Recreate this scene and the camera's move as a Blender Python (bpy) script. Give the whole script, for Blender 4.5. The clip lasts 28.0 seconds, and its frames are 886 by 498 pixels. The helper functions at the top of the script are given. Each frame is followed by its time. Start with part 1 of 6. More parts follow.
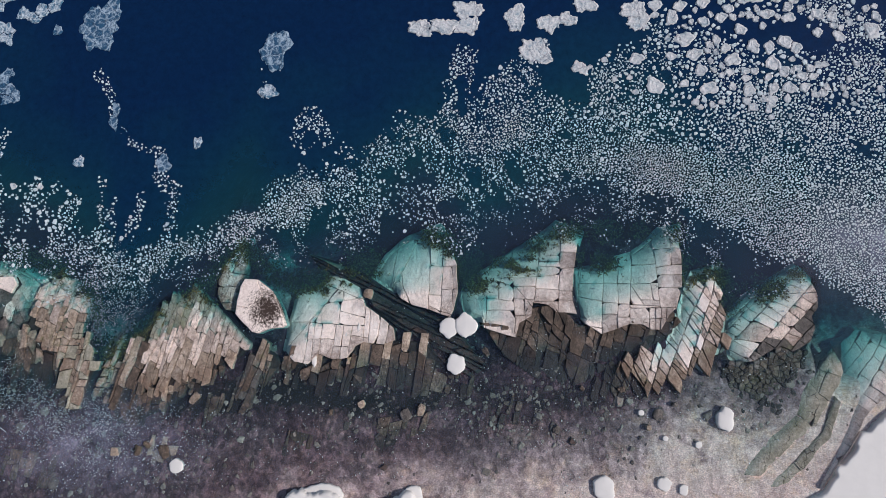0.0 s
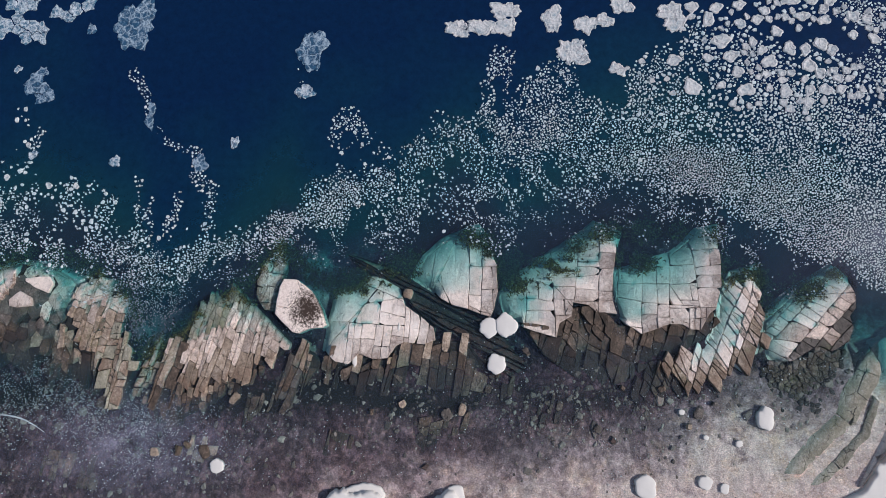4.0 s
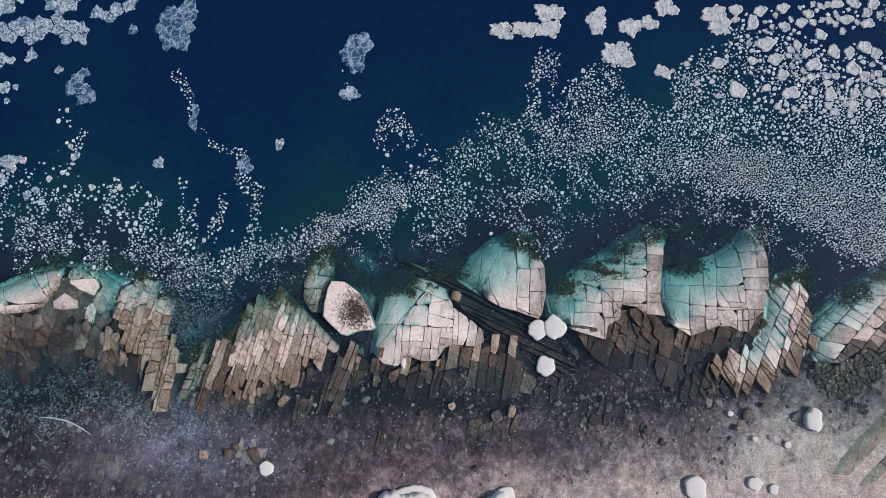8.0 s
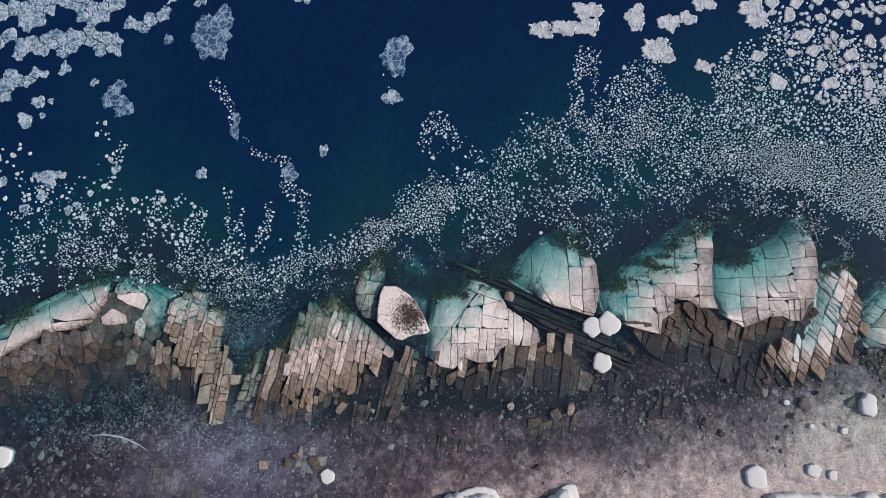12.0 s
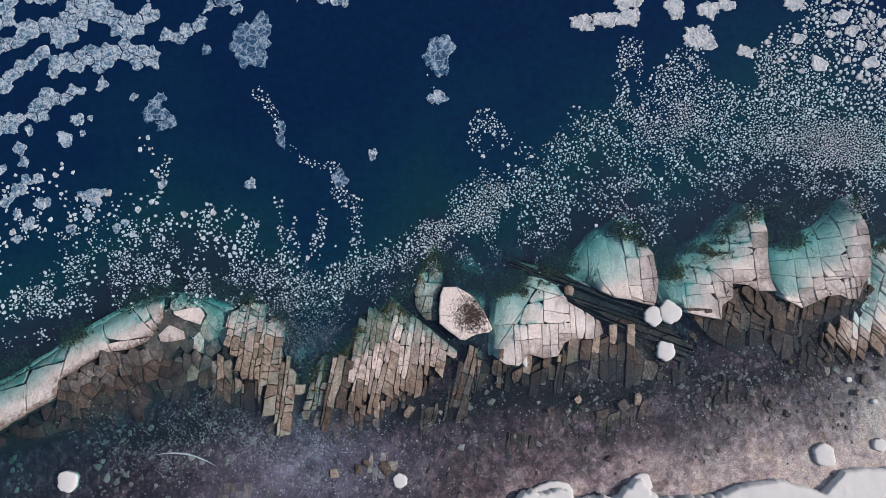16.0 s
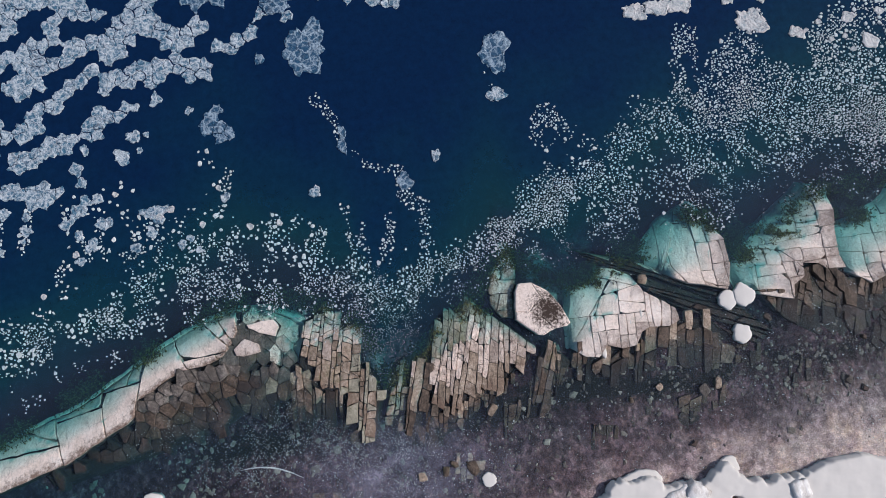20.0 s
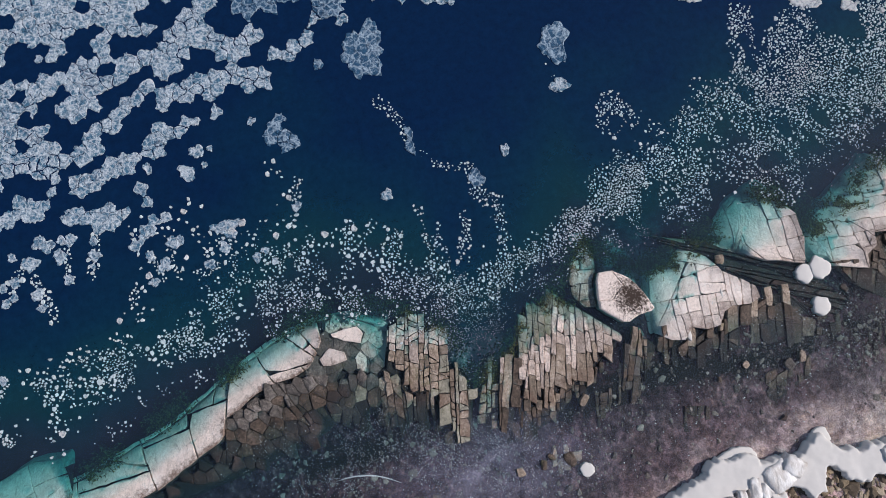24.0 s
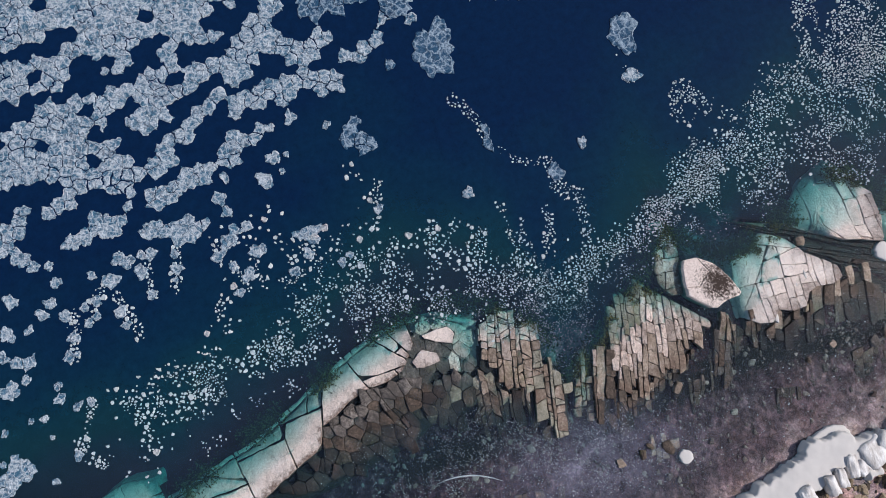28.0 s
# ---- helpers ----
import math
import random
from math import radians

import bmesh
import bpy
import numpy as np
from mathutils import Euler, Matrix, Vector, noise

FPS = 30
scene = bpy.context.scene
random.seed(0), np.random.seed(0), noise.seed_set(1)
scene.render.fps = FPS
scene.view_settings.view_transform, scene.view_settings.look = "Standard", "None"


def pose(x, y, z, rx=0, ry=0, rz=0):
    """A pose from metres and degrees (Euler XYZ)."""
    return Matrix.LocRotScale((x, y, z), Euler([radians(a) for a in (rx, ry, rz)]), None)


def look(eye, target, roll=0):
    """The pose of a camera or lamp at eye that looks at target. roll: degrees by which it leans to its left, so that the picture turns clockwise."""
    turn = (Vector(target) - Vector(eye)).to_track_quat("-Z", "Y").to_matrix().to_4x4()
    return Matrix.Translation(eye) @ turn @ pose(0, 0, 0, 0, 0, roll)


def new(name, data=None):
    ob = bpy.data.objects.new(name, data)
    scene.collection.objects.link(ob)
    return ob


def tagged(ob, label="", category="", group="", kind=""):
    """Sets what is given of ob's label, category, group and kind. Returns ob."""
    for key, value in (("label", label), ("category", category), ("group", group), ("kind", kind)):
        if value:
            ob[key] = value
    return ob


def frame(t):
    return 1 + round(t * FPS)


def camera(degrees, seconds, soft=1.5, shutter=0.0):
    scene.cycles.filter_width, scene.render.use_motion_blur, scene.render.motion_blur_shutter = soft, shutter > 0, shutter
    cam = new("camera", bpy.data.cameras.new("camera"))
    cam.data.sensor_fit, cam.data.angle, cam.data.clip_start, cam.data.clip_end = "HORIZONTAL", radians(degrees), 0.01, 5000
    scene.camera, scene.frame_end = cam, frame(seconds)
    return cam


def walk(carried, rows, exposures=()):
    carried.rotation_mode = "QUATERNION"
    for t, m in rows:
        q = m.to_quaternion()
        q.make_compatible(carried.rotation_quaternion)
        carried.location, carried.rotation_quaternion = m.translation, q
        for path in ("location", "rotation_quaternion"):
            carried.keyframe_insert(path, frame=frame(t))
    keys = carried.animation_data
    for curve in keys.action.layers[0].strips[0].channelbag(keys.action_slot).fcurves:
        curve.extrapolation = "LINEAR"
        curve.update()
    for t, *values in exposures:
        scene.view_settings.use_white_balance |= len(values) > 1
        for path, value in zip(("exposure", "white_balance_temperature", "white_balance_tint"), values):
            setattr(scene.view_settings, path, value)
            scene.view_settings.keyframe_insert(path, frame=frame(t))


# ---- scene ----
cam = camera(68.7, 28.0, soft=0.9)
# seconds, x, y, z, tilt, lean, turn
ROWS = [
    (0, 3.807, -9.509, 56.395, 9.523, 3.848, 0.321),
    (1, 2.910, -9.530, 56.504, 9.530, 3.721, 0.330),
    (2, 1.896, -9.519, 56.623, 9.507, 3.560, 0.333),
    (3, 0.833, -9.491, 56.739, 9.474, 3.408, 0.315),
    (3.5, 0.303, -9.468, 56.792, 9.449, 3.344, 0.301),
    (4.5, -0.756, -9.399, 56.884, 9.378, 3.236, 0.281),
    (5.5, -1.869, -9.307, 56.973, 9.299, 3.117, 0.270),
    (6, -2.464, -9.254, 57.024, 9.263, 3.043, 0.265),
    (7, -3.720, -9.130, 57.139, 9.193, 2.878, 0.251),
    (8, -5.040, -8.987, 57.260, 9.120, 2.701, 0.194),
    (9, -6.428, -8.856, 57.366, 9.048, 2.501, -0.014),
    (10, -7.870, -8.729, 57.456, 8.957, 2.274, -0.482),
    (11, -9.351, -8.608, 57.528, 8.869, 2.021, -1.195),
    (12, -10.856, -8.504, 57.582, 8.809, 1.770, -2.036),
    (12.5, -11.600, -8.442, 57.602, 8.771, 1.665, -2.474),
    (13.5, -13.078, -8.271, 57.629, 8.648, 1.490, -3.337),
    (14.5, -14.641, -8.058, 57.656, 8.493, 1.292, -4.158),
    (15, -15.493, -7.945, 57.674, 8.421, 1.159, -4.553),
    (16, -17.344, -7.690, 57.705, 8.296, 0.837, -5.321),
    (17, -19.295, -7.392, 57.723, 8.180, 0.518, -6.069),
    (18, -21.216, -7.104, 57.731, 8.098, 0.279, -6.866),
    (19, -23.087, -6.827, 57.714, 8.041, 0.129, -7.814),
    (20, -25.034, -6.517, 57.665, 7.973, -0.044, -8.946),
    (21, -27.137, -6.136, 57.601, 7.883, -0.322, -10.068),
    (21.5, -28.226, -5.921, 57.564, 7.838, -0.489, -10.600),
    (22.5, -30.415, -5.461, 57.478, 7.766, -0.837, -11.659),
    (23.5, -32.589, -4.921, 57.374, 7.667, -1.178, -12.703),
    (24, -33.679, -4.613, 57.313, 7.596, -1.345, -13.197),
    (25, -35.905, -3.988, 57.176, 7.485, -1.673, -14.079),
    (26, -38.194, -3.465, 57.014, 7.533, -1.992, -14.902),
    (27, -40.467, -2.987, 56.836, 7.657, -2.305, -15.711),
    (28, -42.642, -2.423, 56.665, 7.684, -2.625, -16.249),
]
walk(cam, [(t, pose(*p)) for t, *p in ROWS])

# ---- light ----
SUN_ELEV, SUN_AZ = 43.0, -8.0          # degrees; azimuth counted from +x towards +y
world = bpy.data.worlds.new("sky")
scene.world = world
world.use_nodes = True
wn = world.node_tree
sky = wn.nodes.new("ShaderNodeTexSky")
sky.sky_type, sky.sun_disc = "NISHITA", False
sky.sun_elevation, sky.sun_rotation = radians(SUN_ELEV), radians(90 - SUN_AZ)
wn.nodes["Background"].inputs["Strength"].default_value = 0.10
wn.links.new(sky.outputs[0], wn.nodes["Background"].inputs["Color"])
sun_data = bpy.data.lights.new("sun", "SUN")
sun_data.energy, sun_data.angle, sun_data.color = 3.6, radians(0.6), (1.0, 0.955, 0.935)
sun = new("sun", sun_data)
ce, se = math.cos(radians(SUN_ELEV)), math.sin(radians(SUN_ELEV))
sun.matrix_world = look((60 * ce * math.cos(radians(SUN_AZ)), 60 * ce * math.sin(radians(SUN_AZ)), 60 * se), (0, 0, 0))
scene.view_settings.exposure = 0.0


# ---- materials ----
class Nodes:
    """A short hand for building a node material."""

    def __init__(self, name):
        self.mat = bpy.data.materials.new(name)
        self.mat.use_nodes = True
        self.t = self.mat.node_tree
        self.bsdf = self.t.nodes["Principled BSDF"]
        self.out = self.t.nodes["Material Output"]

    def add(self, kind, **inputs):
        n = self.t.nodes.new("ShaderNode" + kind)
        for k, v in inputs.items():
            self.put(n.inputs[k.replace("_", " ")], v)
        return n

    def put(self, socket, v):
        if isinstance(v, bpy.types.NodeSocket):
            self.t.links.new(v, socket)
        else:
            socket.default_value = v

    def pos(self, sx=1.0, sy=1.0, sz=1.0, turn=0.0):
        g = self.t.nodes.new("ShaderNodeNewGeometry")
        m = self.t.nodes.new("ShaderNodeMapping")
        self.t.links.new(g.outputs["Position"], m.inputs["Vector"])
        m.inputs["Scale"].default_value = (sx, sy, sz)
        m.inputs["Rotation"].default_value = (0, 0, radians(turn))
        return m.outputs[0]

    def noise(self, scale, detail=4.0, rough=0.6, vec=None, warp=0.0):
        n = self.add("TexNoise", Scale=scale, Detail=detail, Roughness=rough, Distortion=warp)
        self.put(n.inputs["Vector"], vec if vec is not None else self.pos())
        return n.outputs["Fac"]

    def voro(self, scale, vec=None, feature="DISTANCE_TO_EDGE", out="Distance"):
        n = self.t.nodes.new("ShaderNodeTexVoronoi")
        n.feature = feature
        n.inputs["Scale"].default_value = scale
        self.put(n.inputs["Vector"], vec if vec is not None else self.pos())
        return n.outputs[out]

    def ramp(self, fac, *stops):
        n = self.t.nodes.new("ShaderNodeValToRGB")
        e = n.color_ramp.elements
        while len(e) < len(stops):
            e.new(0.5)
        for el, (p, c) in zip(e, stops):
            el.position = p
            el.color = (*c, 1) if isinstance(c, tuple) else (c, c, c, 1)
        self.t.links.new(fac, n.inputs[0])
        return n.outputs[0]

    def mix(self, fac, a, b, how="MIX"):
        n = self.t.nodes.new("ShaderNodeMix")
        n.data_type, n.blend_type = "RGBA", how
        for i, v in ((0, fac), (6, a), (7, b)):
            if isinstance(v, tuple):
                v = (*v, 1)
            self.put(n.inputs[i], v)
        return n.outputs[2]

    def math(self, how, a, b=0.0, clamp=False):
        n = self.t.nodes.new("ShaderNodeMath")
        n.operation, n.use_clamp = how, clamp
        self.put(n.inputs[0], a), self.put(n.inputs[1], b)
        return n.outputs[0]

    def attr(self, name):
        n = self.t.nodes.new("ShaderNodeAttribute")
        n.attribute_name = name
        return n.outputs["Fac"]

    def rand(self):
        return self.t.nodes.new("ShaderNodeObjectInfo").outputs["Random"]

    def island(self):
        return self.t.nodes.new("ShaderNodeNewGeometry").outputs["Random Per Island"]

    def bump(self, height, strength=0.5, dist=0.1):
        n = self.add("Bump", Strength=strength, Distance=dist, Height=height)
        self.put(self.bsdf.inputs["Normal"], n.outputs[0])

    def done(self, color, rough=0.8, spec=0.3):
        self.put(self.bsdf.inputs["Base Color"], color)
        self.put(self.bsdf.inputs["Roughness"], rough)
        self.bsdf.inputs["Specular IOR Level"].default_value = spec
        return self.mat


def rock_material(name, dark, mid, light, vary=0.3, algae=0.3, green=(0.10, 0.115, 0.03), stain=(0.10, 0.055, 0.035), rust=1.0, speck=0.5, lines=0.85, lichen=0.0, grain=1.0):
    """Jointed shore rock: mottled at two scales, cracked, stained and speckled, each piece of a slightly different tone."""
    n = Nodes(name)
    big = n.noise(0.45, 5, 0.65)
    fine = n.noise(4.5, 8, 0.75)
    col = n.ramp(n.math("ADD", n.math("MULTIPLY", big, 0.45), n.math("MULTIPLY", fine, 0.55)), (0.32, dark), (0.5, mid), (0.64, light))
    tone = n.ramp(n.rand(), (0.0, 1.0 - vary), (1.0, 1.0 + vary * 0.4))
    col = n.mix(1.0, col, tone, "MULTIPLY")
    stained = n.ramp(n.noise(0.9, 7, 0.8, vec=n.pos(1.5, 0.6, 1, -18), warp=0.8), (0.52, 0.0), (0.70, 0.75))
    col = n.mix(n.math("MULTIPLY", stained, rust), col, stain)
    weed = n.ramp(n.noise(0.33, 6, 0.75, vec=n.pos(1, 1, 0.2)), (0.62 - algae * 0.3, 0.0), (0.78 - algae * 0.2, 0.8))
    col = n.mix(weed, col, green)
    groove = n.noise(1.0, 7, 0.78, vec=n.pos(2.6, 1.2, 0.8, -16), warp=0.5)
    col = n.mix(1.0, col, n.ramp(groove, (0.34, 1 - 0.58 * grain), (0.47, 1 - 0.05 * grain), (0.62, 1.06)), "MULTIPLY")
    # brown lichen on the landward margin
    crust = n.math("ADD", n.attr("inland"), n.math("MULTIPLY", n.math("SUBTRACT", n.noise(2.2, 8, 0.85), 0.5), 1.1))
    col = n.mix(n.ramp(crust, (0.80, 0.0), (1.05, lichen)), col, (0.15, 0.085, 0.06))
    # hair cracks
    shift = n.add("VectorMath")
    wob = n.add("TexNoise", Scale=1.1, Detail=4.0)
    n.put(wob.inputs["Vector"], n.pos())
    n.put(shift.inputs[0], n.pos(1.25, 0.7, 0.4, -16)), n.put(shift.inputs[1], wob.outputs["Color"])
    crack = n.ramp(n.voro(0.95, shift.outputs[0]), (0.008, 1.0), (0.028, 0.0))
    crack = n.math("MULTIPLY", crack, n.ramp(n.noise(0.7, 3, 0.6), (0.42, 0.0), (0.56, lines)))
    col = n.mix(crack, col, (0.02, 0.016, 0.014))
    # lichen and pits
    dots = n.ramp(n.noise(11.0, 5, 0.85), (0.57, 0.0), (0.66, 1.0))
    dots = n.math("MULTIPLY", dots, n.ramp(n.noise(0.8, 4, 0.7), (0.40, 0.0), (0.62, speck)))
    col = n.mix(dots, col, (0.03, 0.022, 0.018))
    n.bump(n.math("SUBTRACT", n.math("ADD", n.math("ADD", n.math("MULTIPLY", fine, 0.9), n.math("MULTIPLY", groove, 0.8 * grain)), n.math("MULTIPLY", n.noise(17.0, 5, 0.75), 0.3)), n.math("MULTIPLY", crack, 0.5)), 0.8, 0.16)
    return n.done(col, n.ramp(fine, (0.3, 0.55), (0.7, 0.85)), 0.35)


def ice_material(name, white, blue, edge, bias=0.0, cells=1.25):
    """Drifting sea ice: crusted white rims over a greyer, wetter middle."""
    n = Nodes(name)
    warped = n.add("VectorMath")
    wob = n.add("TexNoise", Scale=1.6, Detail=3.0)
    n.put(wob.inputs["Vector"], n.pos())
    n.put(warped.inputs[0], n.pos()), n.put(warped.inputs[1], wob.outputs["Color"])
    cell = n.voro(cells, warped.outputs[0], "DISTANCE_TO_EDGE")
    rim = n.ramp(cell, (0.015, 1.0), (0.15, 0.0))
    mott = n.math("ADD", n.math("MULTIPLY", n.noise(1.15, 5, 0.7, warp=0.5), 0.45), n.math("MULTIPLY", n.noise(4.2, 6, 0.8), 0.55))
    col = n.mix(n.ramp(mott, (0.40 + bias, 0.0), (0.56 + bias, 1.0)), blue, white)
    col = n.mix(n.math("MULTIPLY", rim, n.math("MULTIPLY", edge, n.ramp(mott, (0.36, 0.35), (0.5, 1.0)))), col, white)
    split = n.ramp(n.voro(0.42, warped.outputs[0]), (0.006, 1.0), (0.02, 0.0))
    col = n.mix(n.math("MULTIPLY", split, 0.85 * edge), col, (0.01, 0.03, 0.07))
    col = n.mix(1.0, col, n.ramp(n.island(), (0.0, 0.88), (1.0, 1.05)), "MULTIPLY")
    n.bump(n.math("ADD", n.noise(9.0, 5, 0.7), n.math("MULTIPLY", rim, 0.6)), 0.75, 0.08)
    return n.done(col, 0.7, 0.3)


PALE = rock_material("pale_rock", (0.60, 0.49, 0.43), (0.87, 0.73, 0.655), (0.95, 0.86, 0.80), 0.10, 0.0, rust=0.3, speck=0.55, lines=0.3, lichen=0.3, grain=0.25)
RIDGE = rock_material("ridge_rock", (0.58, 0.47, 0.40), (0.87, 0.73, 0.655), (0.95, 0.86, 0.80), 0.08, 0.0, rust=0.45, speck=0.7, lines=0.3, lichen=0.9, grain=0.35)
SPECK = rock_material("speckled_rock", (0.30, 0.21, 0.18), (0.72, 0.60, 0.54), (0.88, 0.80, 0.75), 0.18, 0.0, rust=0.5, speck=0.9, lines=0.4, lichen=0.5, grain=0.3)
CREAM = rock_material("cream_rock", (0.23, 0.168, 0.135), (0.69, 0.54, 0.465), (0.90, 0.79, 0.725), 0.38, 0.06, rust=0.6, speck=1.0, lines=0.7, lichen=0.9, grain=0.9)
GREY = rock_material("grey_rock", (0.04, 0.034, 0.032), (0.118, 0.100, 0.091), (0.32, 0.275, 0.25), 0.4, 0.1, rust=0.5, speck=0.8)
BROWN = rock_material("brown_rock", (0.022, 0.016, 0.013), (0.098, 0.069, 0.053), (0.30, 0.22, 0.175), 0.45, 0.05, rust=0.5, speck=0.8)
TAN = rock_material("tan_rock", (0.095, 0.073, 0.056), (0.37, 0.278, 0.213), (0.68, 0.56, 0.475), 0.45, 0.1, rust=0.7, speck=0.85, lines=0.6, lichen=0.6)
GREEN = rock_material("weedy_rock", (0.13, 0.12, 0.08), (0.33, 0.30, 0.235), (0.55, 0.50, 0.43), 0.2, 0.3, green=(0.17, 0.165, 0.08), rust=0.4, grain=0.5)
DARK = rock_material("dark_rock", (0.015, 0.012, 0.012), (0.045, 0.034, 0.033), (0.12, 0.088, 0.078), 0.5, 0.0, rust=0.3)
ICE = ice_material("sea_ice", (0.56, 0.60, 0.645), (0.04, 0.125, 0.205), 0.7, 0.06, 1.7)
FLOE = ice_material("floe_ice", (0.585, 0.565, 0.565), (0.24, 0.30, 0.345), 0.5)
CHIP = ice_material("brash_ice", (0.605, 0.635, 0.645), (0.35, 0.43, 0.47), 0.3)
THIN = ice_material("thin_ice", (0.38, 0.47, 0.56), (0.012, 0.062, 0.13), 0.65, 0.10)

sn = Nodes("snow")
soft_snow = sn.noise(0.9, 5, 0.6)
sn.bump(sn.math("ADD", soft_snow, sn.math("MULTIPLY", sn.noise(7.0, 5, 0.65), 0.3)), 0.25, 0.08)
SNOW = sn.done(sn.ramp(soft_snow, (0.3, (0.59, 0.555, 0.53)), (0.7, (0.63, 0.592, 0.565))), 0.75, 0.2)

gl = Nodes("glazed_ice")
glaze = gl.noise(1.6, 6, 0.7, vec=gl.pos(1.0, 0.35, 1.0, 35))
gl.bump(glaze, 0.6, 0.2)
GLAZE = gl.done(gl.ramp(glaze, (0.3, (0.36, 0.31, 0.28)), (0.48, (0.60, 0.56, 0.54)), (0.62, (0.80, 0.775, 0.765))), 0.45, 0.5)

# the bed: dark rubble, passing to pale sand and pebbles near the shore
bd = Nodes("sea_bed")
sand = bd.attr("sand")
rub = bd.voro(1.4, bd.pos(1, 1, 0.3), "F1", "Color")
grain = bd.noise(3.0, 7, 0.75)
patch = bd.noise(0.35, 5, 0.65)
# second noise: bright ripples of the water surface, painted into the sand
streak = bd.math("ADD", bd.math("MULTIPLY", bd.noise(0.9, 6, 0.75, warp=0.9), 0.6), bd.math("MULTIPLY", bd.noise(3.4, 4, 0.6, vec=bd.pos(0.4, 2.2, 1, 30), warp=0.9), 0.4))
column = bd.noise(1.5, 7, 0.75, vec=bd.pos(1.35, 0.7, 1, -20), warp=0.4)
rubble = bd.ramp(bd.math("ADD", bd.math("MULTIPLY", grain, 0.3), bd.math("ADD", bd.math("MULTIPLY", patch, 0.2), bd.math("MULTIPLY", column, 0.5))), (0.38, (0.017, 0.0075, 0.0125)), (0.5, (0.055, 0.029, 0.037)), (0.66, (0.30, 0.18, 0.17)))
rubble = bd.mix(0.55, rubble, bd.mix(1.0, rubble, bd.ramp(rub, (0.25, 0.3), (0.75, 1.25)), "MULTIPLY"))
pale = bd.ramp(bd.math("ADD", bd.math("MULTIPLY", grain, 0.45), bd.math("MULTIPLY", streak, 0.55)), (0.3, (0.38, 0.25, 0.245)), (0.5, (0.65, 0.485, 0.455)), (0.7, (0.87, 0.73, 0.68)))
blend = bd.math("MULTIPLY", sand, bd.math("ADD", 1.0, bd.math("MULTIPLY", bd.math("SUBTRACT", bd.math("ADD", bd.math("MULTIPLY", patch, 0.5), bd.math("MULTIPLY", bd.noise(1.3, 6, 0.75, warp=0.6), 0.5)), 0.5), 4.5)), True)
bd.bump(grain, 0.8, 0.2)
# kelp at the shelf's edge, and the darker band of bed behind the slabs
kelp_and_dark = bd.ramp(bd.math("ADD", bd.attr("weed"), bd.math("MULTIPLY", bd.math("SUBTRACT", bd.noise(1.2, 6, 0.75), 0.5), 1.0)), (0.35, 0.0), (0.6, 1.0))
ground_col = bd.mix(blend, rubble, pale)
# brown and olive growth in patches, and clean streaks
tanned = bd.ramp(bd.noise(0.55, 6, 0.75, warp=0.7), (0.48, 0.0), (0.66, 0.7))
ground_col = bd.mix(tanned, ground_col, bd.mix(1.0, ground_col, (1.12, 1.0, 0.78), "MULTIPLY"))
ground_col = bd.mix(bd.math("SUBTRACT", 1.0, bd.math("MULTIPLY", blend, 0.45)), ground_col, bd.mix(1.0, ground_col, bd.ramp(bd.noise(0.8, 8, 0.8, vec=bd.pos(1.2, 0.8, 1, 25), warp=0.6), (0.34, 0.35), (0.5, 0.9), (0.66, 1.5)), "MULTIPLY"))
ground_col = bd.mix(1.0, ground_col, bd.mix(blend, (1.10, 0.95, 1.07), (1.05, 0.99, 0.97)), "MULTIPLY")
cobble = bd.ramp(bd.voro(2.3, bd.pos(1, 1, 0.3), "F1", "Color"), (0.2, 0.45), (0.5, 0.9), (0.8, 1.55))
ground_col = bd.mix(bd.math("SUBTRACT", 0.75, bd.math("MULTIPLY", blend, 0.6)), ground_col, bd.mix(1.0, ground_col, cobble, "MULTIPLY"))
# glitter of surface ripples, put into the bed's colour as fine noise
ground_col = bd.mix(1.0, ground_col, bd.ramp(bd.noise(6.5, 5, 0.75, vec=bd.pos(1.0, 1.7, 1, 20), warp=0.3), (0.36, 0.68), (0.5, 1.0), (0.64, 1.36)), "MULTIPLY")
BED = bd.done(bd.mix(kelp_and_dark, ground_col, (0.013, 0.012, 0.012)), 0.9, 0.2)

# sea water: what passes through falls off with the depth of water below the surface
wa = Nodes("sea_water")
depth = wa.attr("depth")
comb = wa.add("CombineColor")
for ch, k in zip(("Red", "Green", "Blue"), (0.8, 0.12, 0.11)):
    wa.put(comb.inputs[ch], wa.math("POWER", math.exp(-k), depth))
clear = wa.add("BsdfTransparent", Color=comb.outputs[0])
turbid = wa.math("SUBTRACT", 1.0, wa.math("POWER", math.exp(-0.26), depth), True)
body = wa.bsdf
body.inputs["Roughness"].default_value = 0.25
body.inputs["Specular IOR Level"].default_value = 0.0
murk = wa.noise(0.09, 4, 0.55)
far_out = wa.math("ADD", wa.math("DIVIDE", depth, 12.0), wa.math("MULTIPLY", wa.math("SUBTRACT", murk, 0.5), 0.5))
wa.put(body.inputs["Base Color"], wa.mix(1.0, wa.ramp(far_out, (0.14, (0.027, 0.040, 0.072)), (0.32, (0.0115, 0.039, 0.066)), (0.40, (0.007, 0.041, 0.060)), (0.50, (0.0046, 0.036, 0.059)), (0.66, (0.0028, 0.024, 0.055)), (0.98, (0.0018, 0.0140, 0.050))), wa.ramp(wa.noise(1.3, 7, 0.8), (0.3, 0.7), (0.7, 1.3)), "MULTIPLY"))
m1 = wa.add("MixShader", Fac=turbid)
wa.put(m1.inputs[1], clear.outputs[0]), wa.put(m1.inputs[2], body.outputs[0])
gloss = wa.add("BsdfGlossy", Roughness=0.06, Color=(1, 1, 1, 1))
